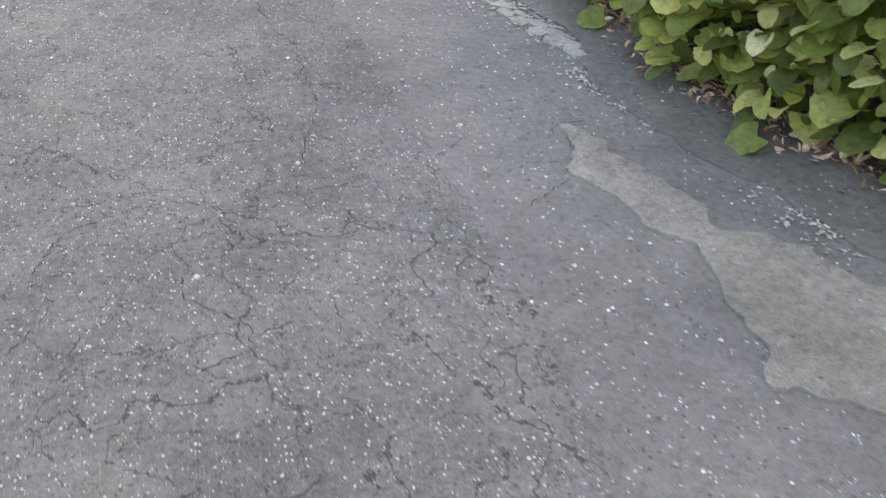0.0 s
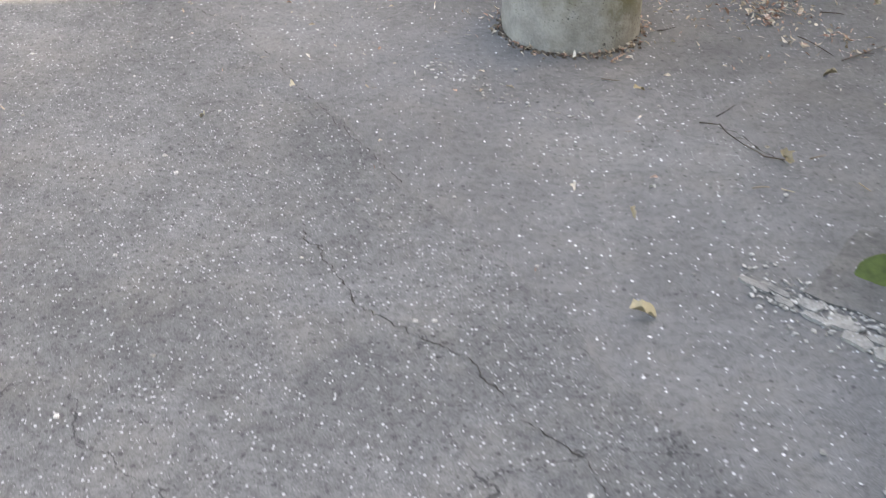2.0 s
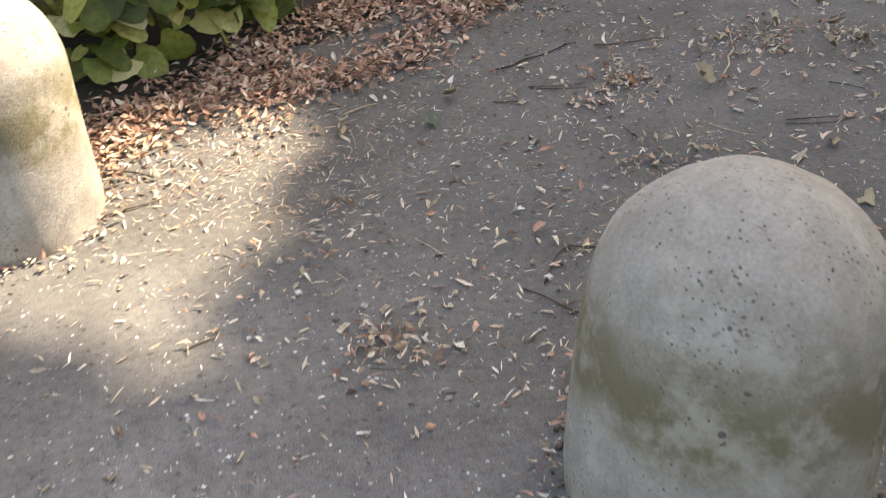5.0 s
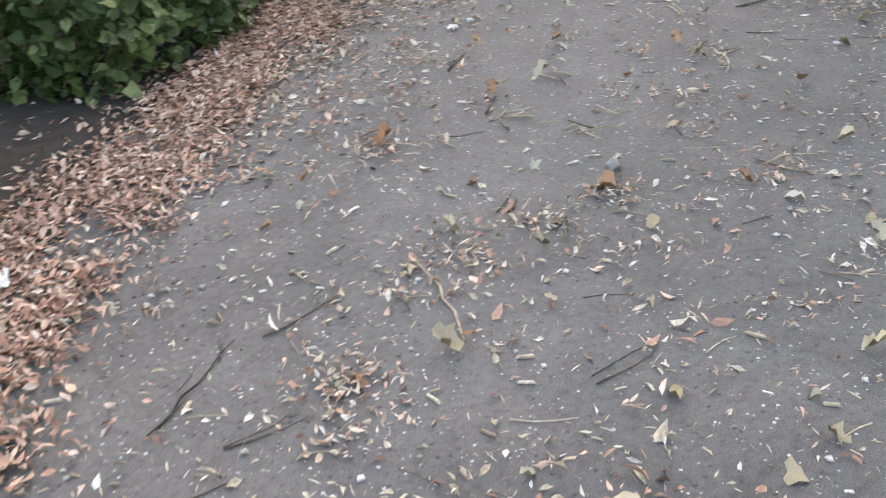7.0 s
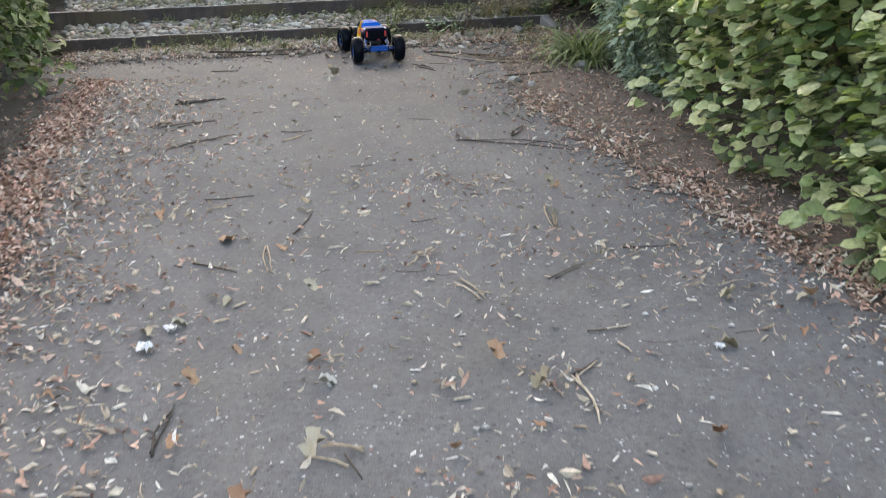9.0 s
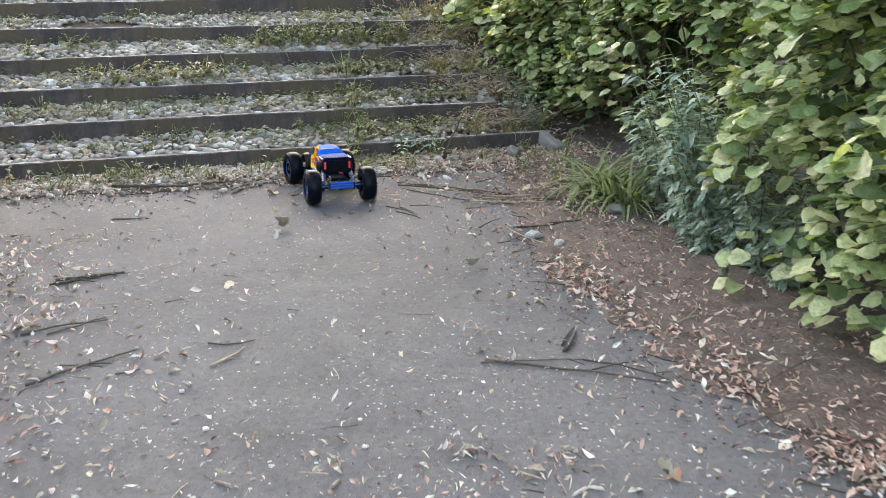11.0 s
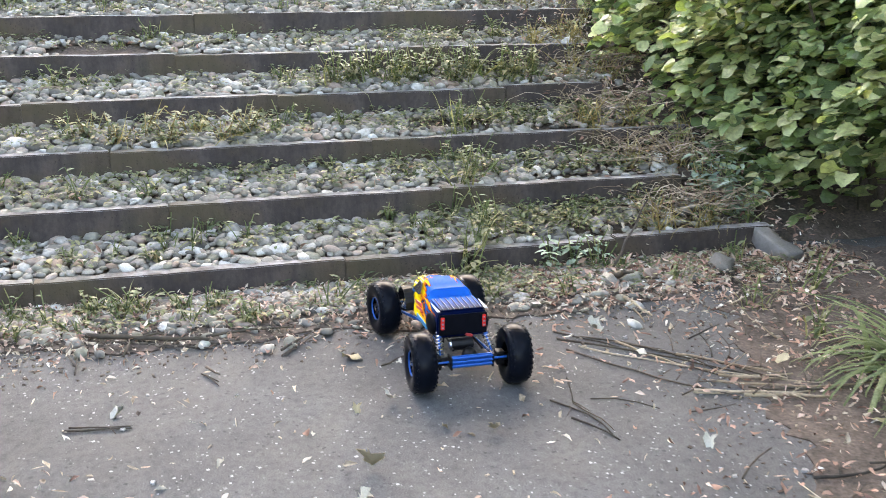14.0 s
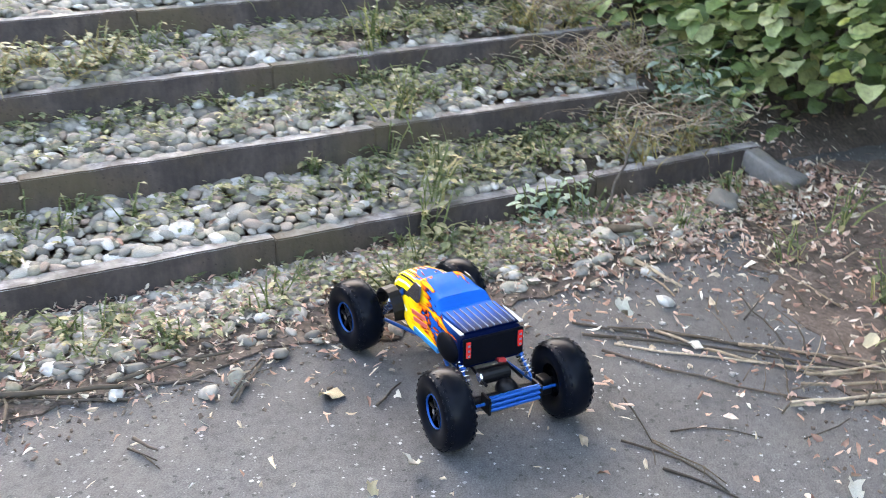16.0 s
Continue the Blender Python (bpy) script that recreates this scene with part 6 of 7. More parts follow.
twigs([(0.47, 5.88, 0.57, 5.7, 0.0033, 1), (0.52, 5.88, 0.65, 6, 0.0035, 1), (0.64, 5.99, 0.79, 5.93, 0.0027, 0), (0.57, 5.79, 0.65, 5.81, 0.0025, 0), (-0.35, 6.56, -0.16, 6.6, 0.0049, 0), (0.45, 7.12, 0.8, 7.18, 0.0062, 1), (0.94, 6.98, 1.26, 7.07, 0.0038, 0), (0.96, 6.82, 1.12, 6.74, 0.0036, 0), (1.3, 7.02, 1.56, 6.99, 0.004, 0), (1.5, 6.62, 1.79, 6.96, 0.0053, 2), (0.82, 6.03, 0.98, 6.07, 0.0048, 2), (1.49, 6.3, 1.69, 6.25, 0.0035, 0), (1.02, 6.26, 1.04, 6.17, 0.0021, 1), (-0.17, 6.71, -0.34, 6.83, 0.0042, 0), (-0.25, 5.96, -0.18, 5.98, 0.0024, 0), (0.07, 5.75, 0.17, 5.71, 0.0018, 0)])
twigs([(0.4, 6.87, 0.51, 6.9, 0.0046, 2), (0.8, 6.12, 0.87, 6.14, 0.0019, 2), (0.96, 6.82, 1.13, 6.78, 0.0025, 0), (1.06, 7.04, 1.15, 7.08, 0.0018, 0), (1.18, 7.04, 1.25, 7.09, 0.0019, 0), (0.91, 6.98, 1.04, 7, 0.0026, 0), (2.1, 6.86, 2.2, 6.89, 0.0046, 0), (1.51, 6.32, 1.69, 6.26, 0.0027, 0), (2.5, 7.31, 2.59, 7.23, 0.0027, 0), (2.73, 7.31, 2.88, 7.37, 0.0058, 1), (1.3, 6.39, 1.37, 6.28, 0.0025, 2), (2.71, 6.32, 2.73, 6.2, 0.0038, 2), (1.02, 6.67, 1.07, 6.62, 0.0024, 2), (0.82, 6.77, 0.91, 6.72, 0.0032, 1), (1.79, 6.48, 1.86, 6.38, 0.002, 1), (1.7, 6.15, 1.79, 6.12, 0.0028, 2)])
twigs([(3.06, 7.67, 3.26, 7.73, 0.0054, 0), (2.74, 7.31, 2.9, 7.37, 0.0047, 0), (3.65, 6.84, 3.44, 6.75, 0.0054, 2), (2.09, 6.89, 2.23, 6.92, 0.0027, 0), (2.28, 7.45, 2.45, 7.54, 0.0032, 0), (2.02, 6.74, 2.13, 6.78, 0.0034, 2), (2.14, 6.71, 2.02, 6.64, 0.0043, 2), (2.31, 6.29, 2.4, 6.24, 0.0027, 1), (2.53, 5.9, 2.37, 5.86, 0.0028, 1), (2.15, 6.05, 2.14, 5.97, 0.0025, 0), (3.74, 5.99, 3.76, 5.9, 0.0056, 0), (4.2, 7.29, 4.09, 7.18, 0.0048, 2), (3.07, 7.68, 3.29, 7.74, 0.004, 0), (6.01, 7.49, 6.18, 7.47, 0.008, 0), (4.36, 7.98, 4.15, 7.88, 0.0041, 2), (4.16, 8.14, 4.12, 7.97, 0.0041, 1)])
twigs([(4.79, 7.08, 4.94, 7.12, 0.0075, 2), (3.68, 6.84, 3.45, 6.75, 0.0041, 2), (3.67, 6.93, 3.55, 6.85, 0.0031, 2), (3.65, 6.84, 3.77, 6.8, 0.0032, 2), (3.94, 6.85, 4, 6.75, 0.0035, 1), (6.27, 9.34, 6.45, 9.15, 0.008, 0), (5.68, 8.48, 5.85, 8.44, 0.0059, 2), (5.89, 7.71, 5.83, 7.18, 0.0067, 0), (5.8, 9.16, 5.98, 8.96, 0.0056, 0), (5.44, 8.92, 5.75, 8.75, 0.0069, 0), (6.31, 9.34, 6.46, 9.15, 0.008, 0), (4.37, 7.98, 4.16, 7.87, 0.0046, 2), (4.17, 8.15, 4.15, 7.99, 0.0034, 2), (4.5, 7.94, 4.76, 7.97, 0.0038, 1), (4.79, 8.42, 4.88, 8.26, 0.0042, 0), (5.01, 7.16, 4.79, 7.09, 0.0052, 2)])
twigs([(4.31, 7, 4.44, 6.93, 0.0033, 1), (4.74, 7.32, 4.84, 7.39, 0.0038, 2), (5.33, 6.89, 5.26, 6.71, 0.0043, 1), (5.59, 6.86, 5.45, 6.59, 0.0046, 0), (5.48, 6.74, 5.3, 6.49, 0.0059, 1), (7.15, 9.57, 7.21, 9.42, 0.005, 0), (6.27, 9.32, 6.41, 9.27, 0.0055, 0), (6.39, 9.26, 6.46, 9.13, 0.0041, 0), (5.82, 9.08, 6, 8.98, 0.0047, 0), (5.57, 8.72, 5.62, 8.67, 0.0041, 0), (5.6, 8.91, 5.61, 8.78, 0.0032, 0), (5.85, 8.56, 5.91, 8.43, 0.0043, 0), (6.2, 8.43, 6.2, 8.39, 0.0035, 0), (8.08, 8.51, 7.95, 7.9, 0.0055, 1), (8.01, 8.47, 7.8, 7.97, 0.0053, 0), (8.04, 8.44, 7.96, 7.76, 0.0041, 2)])
twigs([(7.8, 7.97, 7.86, 7.73, 0.0078, 2), (7.88, 8.06, 8.05, 7.52, 0.0054, 2), (7.86, 7.96, 7.96, 7.64, 0.004, 1), (7.39, 7.82, 7.58, 7.61, 0.0059, 0), (7.5, 7.69, 7.57, 7.56, 0.0048, 0), (8.79, 8.46, 8.55, 8.22, 0.0065, 1), (7.56, 8.39, 7.47, 8.26, 0.0048, 0), (7.12, 7.86, 7.39, 7.71, 0.0033, 0), (7.67, 9.84, 7.73, 9.46, 0.0071, 0), (7.76, 9.51, 7.89, 9.29, 0.0059, 0), (7.74, 9.24, 7.91, 9.22, 0.0035, 0), (7.74, 8.95, 7.84, 8.91, 0.0045, 0), (7.46, 9.74, 7.61, 9.82, 0.0035, 0), (7.65, 8.46, 7.49, 8.28, 0.004, 0), (7.81, 8.44, 7.65, 8.4, 0.0032, 0), (7.65, 8.4, 7.52, 8.28, 0.003, 1)])
twigs([(8.51, 8.39, 8.3, 8.27, 0.0065, 2), (8.79, 8.45, 8.71, 8.33, 0.0071, 2), (7.8, 8.1, 7.88, 7.8, 0.0055, 2), (8.14, 8.53, 7.92, 8.02, 0.0047, 0), (8.12, 8.45, 7.98, 8.05, 0.0047, 1), (8.11, 8.34, 7.94, 8, 0.0058, 2), (8.1, 8.31, 7.96, 7.88, 0.0047, 1), (8.05, 8.16, 7.98, 7.86, 0.0058, 2), (7.93, 8, 7.99, 7.84, 0.0057, 2), (7.17, 9.57, 7.22, 9.43, 0.004, 0), (7.56, 9.4, 7.5, 9.33, 0.0033, 0), (7.72, 9.73, 7.73, 9.47, 0.0066, 0), (7.74, 9.25, 7.9, 9.22, 0.0037, 0), (7.56, 9.41, 7.52, 9.34, 0.0034, 0), (7.66, 8.4, 7.61, 8.35, 0.0025, 1), (7.69, 8.36, 7.68, 8.18, 0.0026, 0)])
twigs([(7.68, 8.1, 7.76, 7.99, 0.0027, 0), (7.92, 8.04, 7.95, 7.86, 0.0059, 2), (7.8, 8.1, 7.85, 7.89, 0.0038, 2), (8.68, 8, 8.56, 7.8, 0.0037, 0), (8.6, 8.14, 8.45, 8.05, 0.0035, 1)])
for a, b, r0, tone in (((7.68, 9.84), (7.75, 9.48), 0.0125, 1), ((7.77, 9.5), (7.92, 9.29), 0.0075, 1), ((7.48, 9.75), (7.66, 9.87), 0.0055, 0), ((7.58, 9.66), (7.71, 9.72), 0.0055, 1), ((7.74, 9.25), (7.89, 9.22), 0.0055, 0), ((7.57, 9.4), (7.53, 9.34), 0.006, 0), ((8.47, 8.35), (8.32, 8.25), 0.009, 2), ((8.82, 8.44), (8.72, 8.33), 0.007, 2), ((8.56, 8.51), (8.45, 8.44), 0.006, 2)):
    twig((*a, 0.018 + r0 * 0.5), (*b, 0.018 + r0 * 0.5), r0, tone, "thick broken stick at the foot of the steps")
twig((8.66, 8.4, 0.03), (8.5, 8.36, 0.1), 0.02, 1, "short grey weathered stub propped in the litter")
for (u, m), (u1, m1), z, r0 in (((2.43, 0.22), (2.2, 0.25), 0.125, 0.008), ((2.48, 0.06), (2.36, 0.2), 0.13, 0.006), ((2.25, 0.42), (2.3, 0.6), 0.27, 0.006), ((2.5, 0.5), (2.22, 0.46), 0.27, 0.006)):
    a, b = on_steps(u, FIRST + m, z), on_steps(u1, FIRST + m1, z + 0.01)
    twig(a, b, r0, 2, "pale dead stick lying across the treads")
twig((8.74, 8.42, 0.03), (8.86, 8.32, 0.26), 0.007, 0, "dark stick leaning against the lowest kerb")
for i in range(26):
    x, y = rk.uniform(7.7, 8.9), rk.uniform(7.75, 8.35)
    w, l = rk.gauss(-0.5, 0.5), rk.uniform(0.06, 0.24)
    twig((x, y, 0.02), (x + l * math.cos(w), y + l * math.sin(w), 0.022), rk.uniform(0.002, 0.004), rk.randrange(3), "thin twig in the brushwood heap by the steps")
for i in range(48):
    x = rk.uniform(4.4, 8.3)
    y = rk.uniform(ridge(HEDGE_R, x) + 0.12, ridge(LITTER_R, x) + 0.18)
    w, l = rk.gauss(0.15, 0.45), rk.uniform(0.1, 0.36)
    twig((x, y, 0.012), (x + l * math.cos(w), y + l * math.sin(w), 0.014), rk.uniform(0.002, 0.0042), rk.choice((0, 1, 1, 2)), "thin dead stick in the litter under the hedge")
for i in range(70):
    x = rk.uniform(0.2, 7.2)
    y = rk.uniform(ridge(LITTER_R, x) if x > 3 else 5.6, ridge(LITTER_L, x))
    w, l = rk.uniform(0, 6.3), rk.uniform(0.04, 0.13)
    twig((x, y, 0.005), (x + l * math.cos(w), y + l * math.sin(w), 0.005), rk.uniform(0.0014, 0.0026), rk.choice((0, 1, 2, 2)), "short thin dead twig on the asphalt")

for i in range(44):
    p = on_steps(rk.uniform(1.75, 3.0), FIRST - rk.uniform(0.04, 0.36), 0.026)
    w, l = rk.uniform(0, 6.3), rk.uniform(0.05, 0.17)
    twig(tuple(p), (p.x + l * math.cos(w), p.y + l * math.sin(w), 0.03), rk.uniform(0.0024, 0.005), rk.choice((0, 1, 2, 2)), "short broken stick before the lowest kerb")
# little heaps of pale broken stems on the path
for cx, cy, n in ((2.71, 7.18, 6), (2.7, 7.0, 6), (2.87, 6.83, 4), (2.81, 6.63, 3), (2.43, 7.31, 4), (2.59, 7.28, 3), (2.42, 7.51, 3), (2.74, 6.3, 4), (3.21, 7.26, 4), (4.58, 6.86, 4), (5.13, 7.49, 5), (4.42, 7.46, 4)):
    for _ in range(n):
        x, y = cx + rk.gauss(0, 0.05), cy + rk.gauss(0, 0.05)
        w, l = rk.uniform(0, 6.3), rk.uniform(0.04, 0.12)
        twig((x, y, 0.008), (x + l * math.cos(w), y + l * math.sin(w), 0.012), rk.uniform(0.003, 0.0055), rk.choice((1, 2, 2, 2)), "pale broken stem in a small heap on the asphalt")
# dry stalks and fine brushwood caught between the kerb ends and the bank
bm = bmesh.new()
for i in range(420):
    k = rk.choice((0, 0, 1, 1, 1, 2, 2, 3))
    u, m = min(rk.gauss(2.22, 0.14), 2.6), rk.uniform(0.06, 0.32)
    w, l = rk.gauss(0.2, 0.8), rk.uniform(0.06, 0.24)
    a = on_steps(u, FIRST + GOING * k + m, TOP1 + RISE * k + 0.03 + 0.05 * m / GOING + abs(rk.gauss(0, 0.02)))
    d = (-U * math.cos(w) + UP * math.sin(w)) * rk.choice((-1, 1)) * l + Vector((0, 0, rk.uniform(-0.01, 0.06)))
    sag = Vector((rk.gauss(0, 0.02), rk.gauss(0, 0.02), abs(rk.gauss(0, 0.02))))
    r0 = rk.uniform(0.0009, 0.0022)
    tube(bm, [a, a + d * 0.35 + sag * 0.8, a + d * 0.7 + sag, a + d], [r0, r0, r0 * 0.8, r0 * 0.5], 4)
tagged(new("dry_stalks", mesh_bm("dry_stalks", bm, M["stalks"], True)), "tangle of dry beige stalks beside the pebble steps", "dry stalks", kind="stuff")

# ---- stones ----
def stone(x, y, z, size, label, seed, material="stone"):
    bm = bmesh.new()
    bmesh.ops.create_icosphere(bm, subdivisions=3, radius=0.5)
    for v in bm.verts:
        v.co *= 1 + 0.45 * noise.noise(v.co * 2.4 + Vector((seed, 0, 0))) + 0.16 * noise.noise(v.co * 6 + Vector((seed, 0, 0)))
        v.co.z = max(v.co.z, -0.28)
    ob = tagged(new("stone", mesh_bm("stone", bm, M[material], True)), label, "stone")
    ob.matrix_basis = place(x, y, z + size[2] * 0.26, size, 0, 0, seed)
    return ob


def scrap(x, y, z, size, material, label, seed, name="paper_scrap", category="litter"):
    """A crumpled thin sheet: folded along random creases."""
    r = random.Random(seed)
    bm = bmesh.new()
    bmesh.ops.create_grid(bm, x_segments=7, y_segments=7, size=0.5)
    for _ in range(6):
        w, d = r.uniform(0, 6.3), r.uniform(-0.25, 0.25)
        n = Vector((math.cos(w), math.sin(w), 0))
        for v in bm.verts:
            k = v.co.dot(n) - d
            if k > 0:
                v.co.z += k * r.choice((-0.35, 0.45, 0.6))
                v.co -= n * k * 0.22
    low = min(v.co.z for v in bm.verts)
    for v in bm.verts:
        v.co = v.co * 0.9 + Vector((r.gauss(0, 0.025), r.gauss(0, 0.025), r.gauss(0, 0.03) - low * 0.9))
        v.co.z = min(v.co.z, 0.55) + 0.03
    bmesh.ops.solidify(bm, geom=list(bm.faces), thickness=0.012)
    ob = tagged(new(name, mesh_bm(name, bm, M[material])), label, category)
    ob.matrix_basis = place(x, y, z, size, 0, 0, r.uniform(0, 6.3))
    return ob


scrap(1.14, 7.75, 0.012, (0.13, 0.1, 0.1), "paper", "crumpled white paper lying in leaf litter", 3, "crumpled_paper")
scrap(5.06, 9.58, 0.01, (0.18, 0.11, 0.08), "foil", "crumpled blue-silver foil wrapper in leaf litter", 5, "foil_wrapper")
for i, (x, y, s) in enumerate(((4.32, 9.56, 0.09), (4.21, 9.34, 0.065), (3.68, 8.99, 0.05), (3.67, 7.96, 0.06), (3.55, 7.96, 0.075), (3.92, 6.5, 0.05))):
    scrap(x, y, 0.004, (s, s * 0.7, s * 0.4), "paper", "small scrap of white paper on the ground", 11 + i)
stone(2.5, 6.74, 0.0, (0.045, 0.04, 0.042), "grey rounded pebble on the asphalt", 9)
for i, (x, y) in enumerate(((0.7, 7.98), (0.85, 8.08), (1.02, 7.86), (1.3, 8.02), (0.5, 7.72))):
    weed(x, y, 0.006, 0.09, 30, 0.03, "leaf_dark", 700 + i, "small dark green weed in bare soil", blades=6)
stone(7.254, 7.73, 0.008, (0.07, 0.052, 0.04), "pale flat stone at the path edge", 2)
stone(7.16, 7.62, 0.008, (0.05, 0.04, 0.03), "small pale stone at the path edge", 3)
stone(8.62, 8.42, 0.012, (0.075, 0.06, 0.05), "grey rounded cobble near the lowest kerb", 4, "pebble")
stone(8.66, 8.34, 0.012, (0.08, 0.06, 0.05), "grey rounded cobble near the lowest kerb", 5, "pebble")
stone(8.72, 8.29, 0.012, (0.07, 0.055, 0.05), "grey rounded cobble near the lowest kerb", 6, "pebble")
stone(8.9, 8.05, 0.012, (0.12, 0.08, 0.07), "mossy grey stone by the steps", 7, "pebble")
stone(7.75, 7.42, 0.008, (0.08, 0.06, 0.05), "grey stone under the mugwort", 8, "pebble")
bm = bmesh.new()
box(bm, (0, 0, 0), (0.21, 0.075, 0.07), (0, 0, 0), 0.012)
bmesh.ops.subdivide_edges(bm, edges=[e for e in bm.edges if e.calc_length() > 0.05], cuts=5)
for v in bm.verts:
    v.co += v.co.normalized() * 0.022 * noise.noise(v.co * 14)
ob = tagged(new("concrete_block", mesh_bm("concrete_block", bm, M["block"], True)), "broken mossy grey concrete block tilted beside the kerb", "concrete block")
ob.matrix_basis = Matrix.Translation((9.13, 7.86, 0.05)) @ pose(0, 0, 0, 0, -16, 40)

# ---- the toy truck ----
def loft(bm, rings):
    made = [[bm.verts.new(p) for p in ring] for ring in rings]
    for a, b in zip(made, made[1:]):
        for k in range(len(a) - 1):
            bm.faces.new((a[k], a[k + 1], b[k + 1], b[k]))
    for ring, flip in ((made[0], False), (made[-1], True)):
        bm.faces.new(ring if flip else ring[::-1])
    bmesh.ops.recalc_face_normals(bm, faces=bm.faces)


def section(x, wb, wt, zb, zt, n=13, power=0.42):
    """Half-open hoop of the shell at x: up one side, over the top, down the other."""
    out = []
    for k in range(n):
        a = math.pi * k / (n - 1)
        c, s = math.cos(a), math.sin(a)
        h = abs(s) ** power
        w = wb + (wt - wb) * h
        out.append((x, math.copysign(abs(c) ** power, c) * w if abs(c) > 1e-6 else 0.0, zb + (zt - zb) * h))
    return out


def coil(bm, a, b, radius, wire, turns):
    a, b = Vector(a), Vector(b)
    q = (b - a).to_track_quat("Z", "Y").to_matrix()
    n = turns * 8
    pts = [a + q @ Vector((radius * math.cos(k * math.pi / 4), radius * math.sin(k * math.pi / 4), (b - a).length * k / n)) for k in range(n + 1)]
    for p0, p1 in zip(pts, pts[1:]):
        rod(bm, p0, p1, wire, wire, 5)


def wheel(x, y, steer, truck):
    s = 1 if y > 0 else -1
    m = Matrix.Translation((x, y, 0.082)) @ Matrix.Rotation(steer, 4, "Z")
    bm = bmesh.new()
    lathe(bm, [(0, -0.022), (0.026, -0.022), (0.034, -0.018), (0.034, 0.008 * s), (0.02, 0.014 * s), (0, 0.015 * s)], 28, "Y")
    hub = part("wheel", bm, M["black"], truck, "black plastic wheel disc with spokes")
    hub.matrix_basis = m
    for k in range(6):
        a = k * math.pi / 3
        bm = bmesh.new()
        box(bm, (0.0195 * math.cos(a), 0.017 * s, 0.0195 * math.sin(a)), (0.027, 0.008, 0.008), (0, -a, 0), 0.002)
        part("spoke", bm, M["black"], hub)
    bm = bmesh.new()
    half = [(0.034, 0.024), (0.040, 0.029), (0.051, 0.0325), (0.063, 0.0328), (0.0715, 0.0298), (0.0772, 0.0228), (0.0802, 0.012), (0.081, 0.0)]
    prof = [(r, -y0) for r, y0 in half] + half[-2::-1]
    lathe(bm, prof, 48, "Y")
    for k in range(28):
        a = 2 * math.pi * k / 28
        for row, (yy, dr, tilt) in enumerate(((-0.019, -0.0006, 0.5), (0.019, -0.0006, -0.5), (-0.0065, 0.0012, -0.45), (0.0065, 0.0012, 0.45), (-0.028, -0.0064, 0.2), (0.028, -0.0064, -0.2))):
            b = a + (0.11 if row in (1, 2, 5) else 0)
            r = 0.0782 + dr
            tmp = bmesh.new()
            box(tmp, (0, 0, 0), (0.0085, 0.0115 if row < 4 else 0.007, 0.0013), (0, 0, tilt), 0.001)
            bmesh.ops.transform(tmp, matrix=Matrix.Rotation(-b, 4, "Y") @ Matrix.Translation((0, yy, r)), verts=tmp.verts)
            me = bpy.data.meshes.new("lug")
            tmp.to_mesh(me)
            tmp.free()
            bm.from_mesh(me)
            bpy.data.meshes.remove(me)
    part("tyre", bm, M["rubber"], hub, "fat black rubber tyre with block tread", True)
    bm = bmesh.new()
    lathe(bm, [(0.0322, 0.023 * s), (0.0338, 0.0235 * s), (0.0344, 0.0268 * s), (0.0334, 0.0274 * s), (0.0322, 0.026 * s), (0.0322, 0.023 * s)], 36, "Y")
    part("rim", bm, M["anodised"], hub, "blue anodised bead ring", True)
    bm = bmesh.new()
    rod(bm, (0, 0.013 * s, 0), (0, 0.027 * s, 0), 0.0075, 0.0065, 6)
    part("nut", bm, M["steel"], hub, "bright hexagonal wheel nut")
    return hub


truck = tagged(new("toy_truck"), "blue radio-controlled crawler truck with yellow flames and fat tyres", "toy car")
truck.matrix_basis = pose(7.868, 8.8, 0.004, 0, 0, 30.5)
for x, y, st in ((0.22, 0.13, 0.12), (0.22, -0.13, 0.12), (-0.22, 0.13, -0.04), (-0.22, -0.13, -0.04)):
    wheel(x, y, st, truck)

bm = bmesh.new()
SHELL = ((-0.168, 0.074, 0.073, 0.126, 0.187, 0.26), (-0.16, 0.079, 0.077, 0.12, 0.195, 0.24), (-0.1, 0.08, 0.077, 0.12, 0.197, 0.24), (-0.062, 0.081, 0.076, 0.12, 0.198, 0.25), (-0.052, 0.082, 0.074, 0.117, 0.2, 0.26),
         (-0.036, 0.083, 0.068, 0.115, 0.219, 0.28), (-0.012, 0.083, 0.064, 0.115, 0.22, 0.3), (-0.004, 0.083, 0.062, 0.115, 0.223, 0.32), (0.03, 0.083, 0.061, 0.115, 0.226, 0.34), (0.062, 0.083, 0.061, 0.115, 0.224, 0.34), (0.07, 0.082, 0.061, 0.115, 0.221, 0.36),
         (0.095, 0.079, 0.061, 0.118, 0.207, 0.4), (0.11, 0.076, 0.059, 0.122, 0.205, 0.45), (0.15, 0.07, 0.055, 0.128, 0.201, 0.5), (0.2, 0.062, 0.048, 0.132, 0.19, 0.5), (0.228, 0.054, 0.04, 0.134, 0.177, 0.5), (0.242, 0.042, 0.03, 0.138, 0.158, 0.5))
loft(bm, [section(row[0] * (0.87 if row[0] > 0 else 1.0), row[1] * 0.91, row[2] * 0.91, row[3], row[4], 17, row[5]) for row in SHELL])
for e in bm.edges:
    e.smooth = e.calc_face_angle(0.0) < 0.4
body = part("body_shell", bm, M["shell"], truck, "glossy blue body shell with yellow and orange flames", True)
bm = bmesh.new()
box(bm, (-0.112, 0, 0.1975), (0.098, 0.122, 0.006), (0, 0, 0), 0.002)
bed = part("bed_cover", bm, M["shell"], truck, "load-bed cover fading from blue to black")
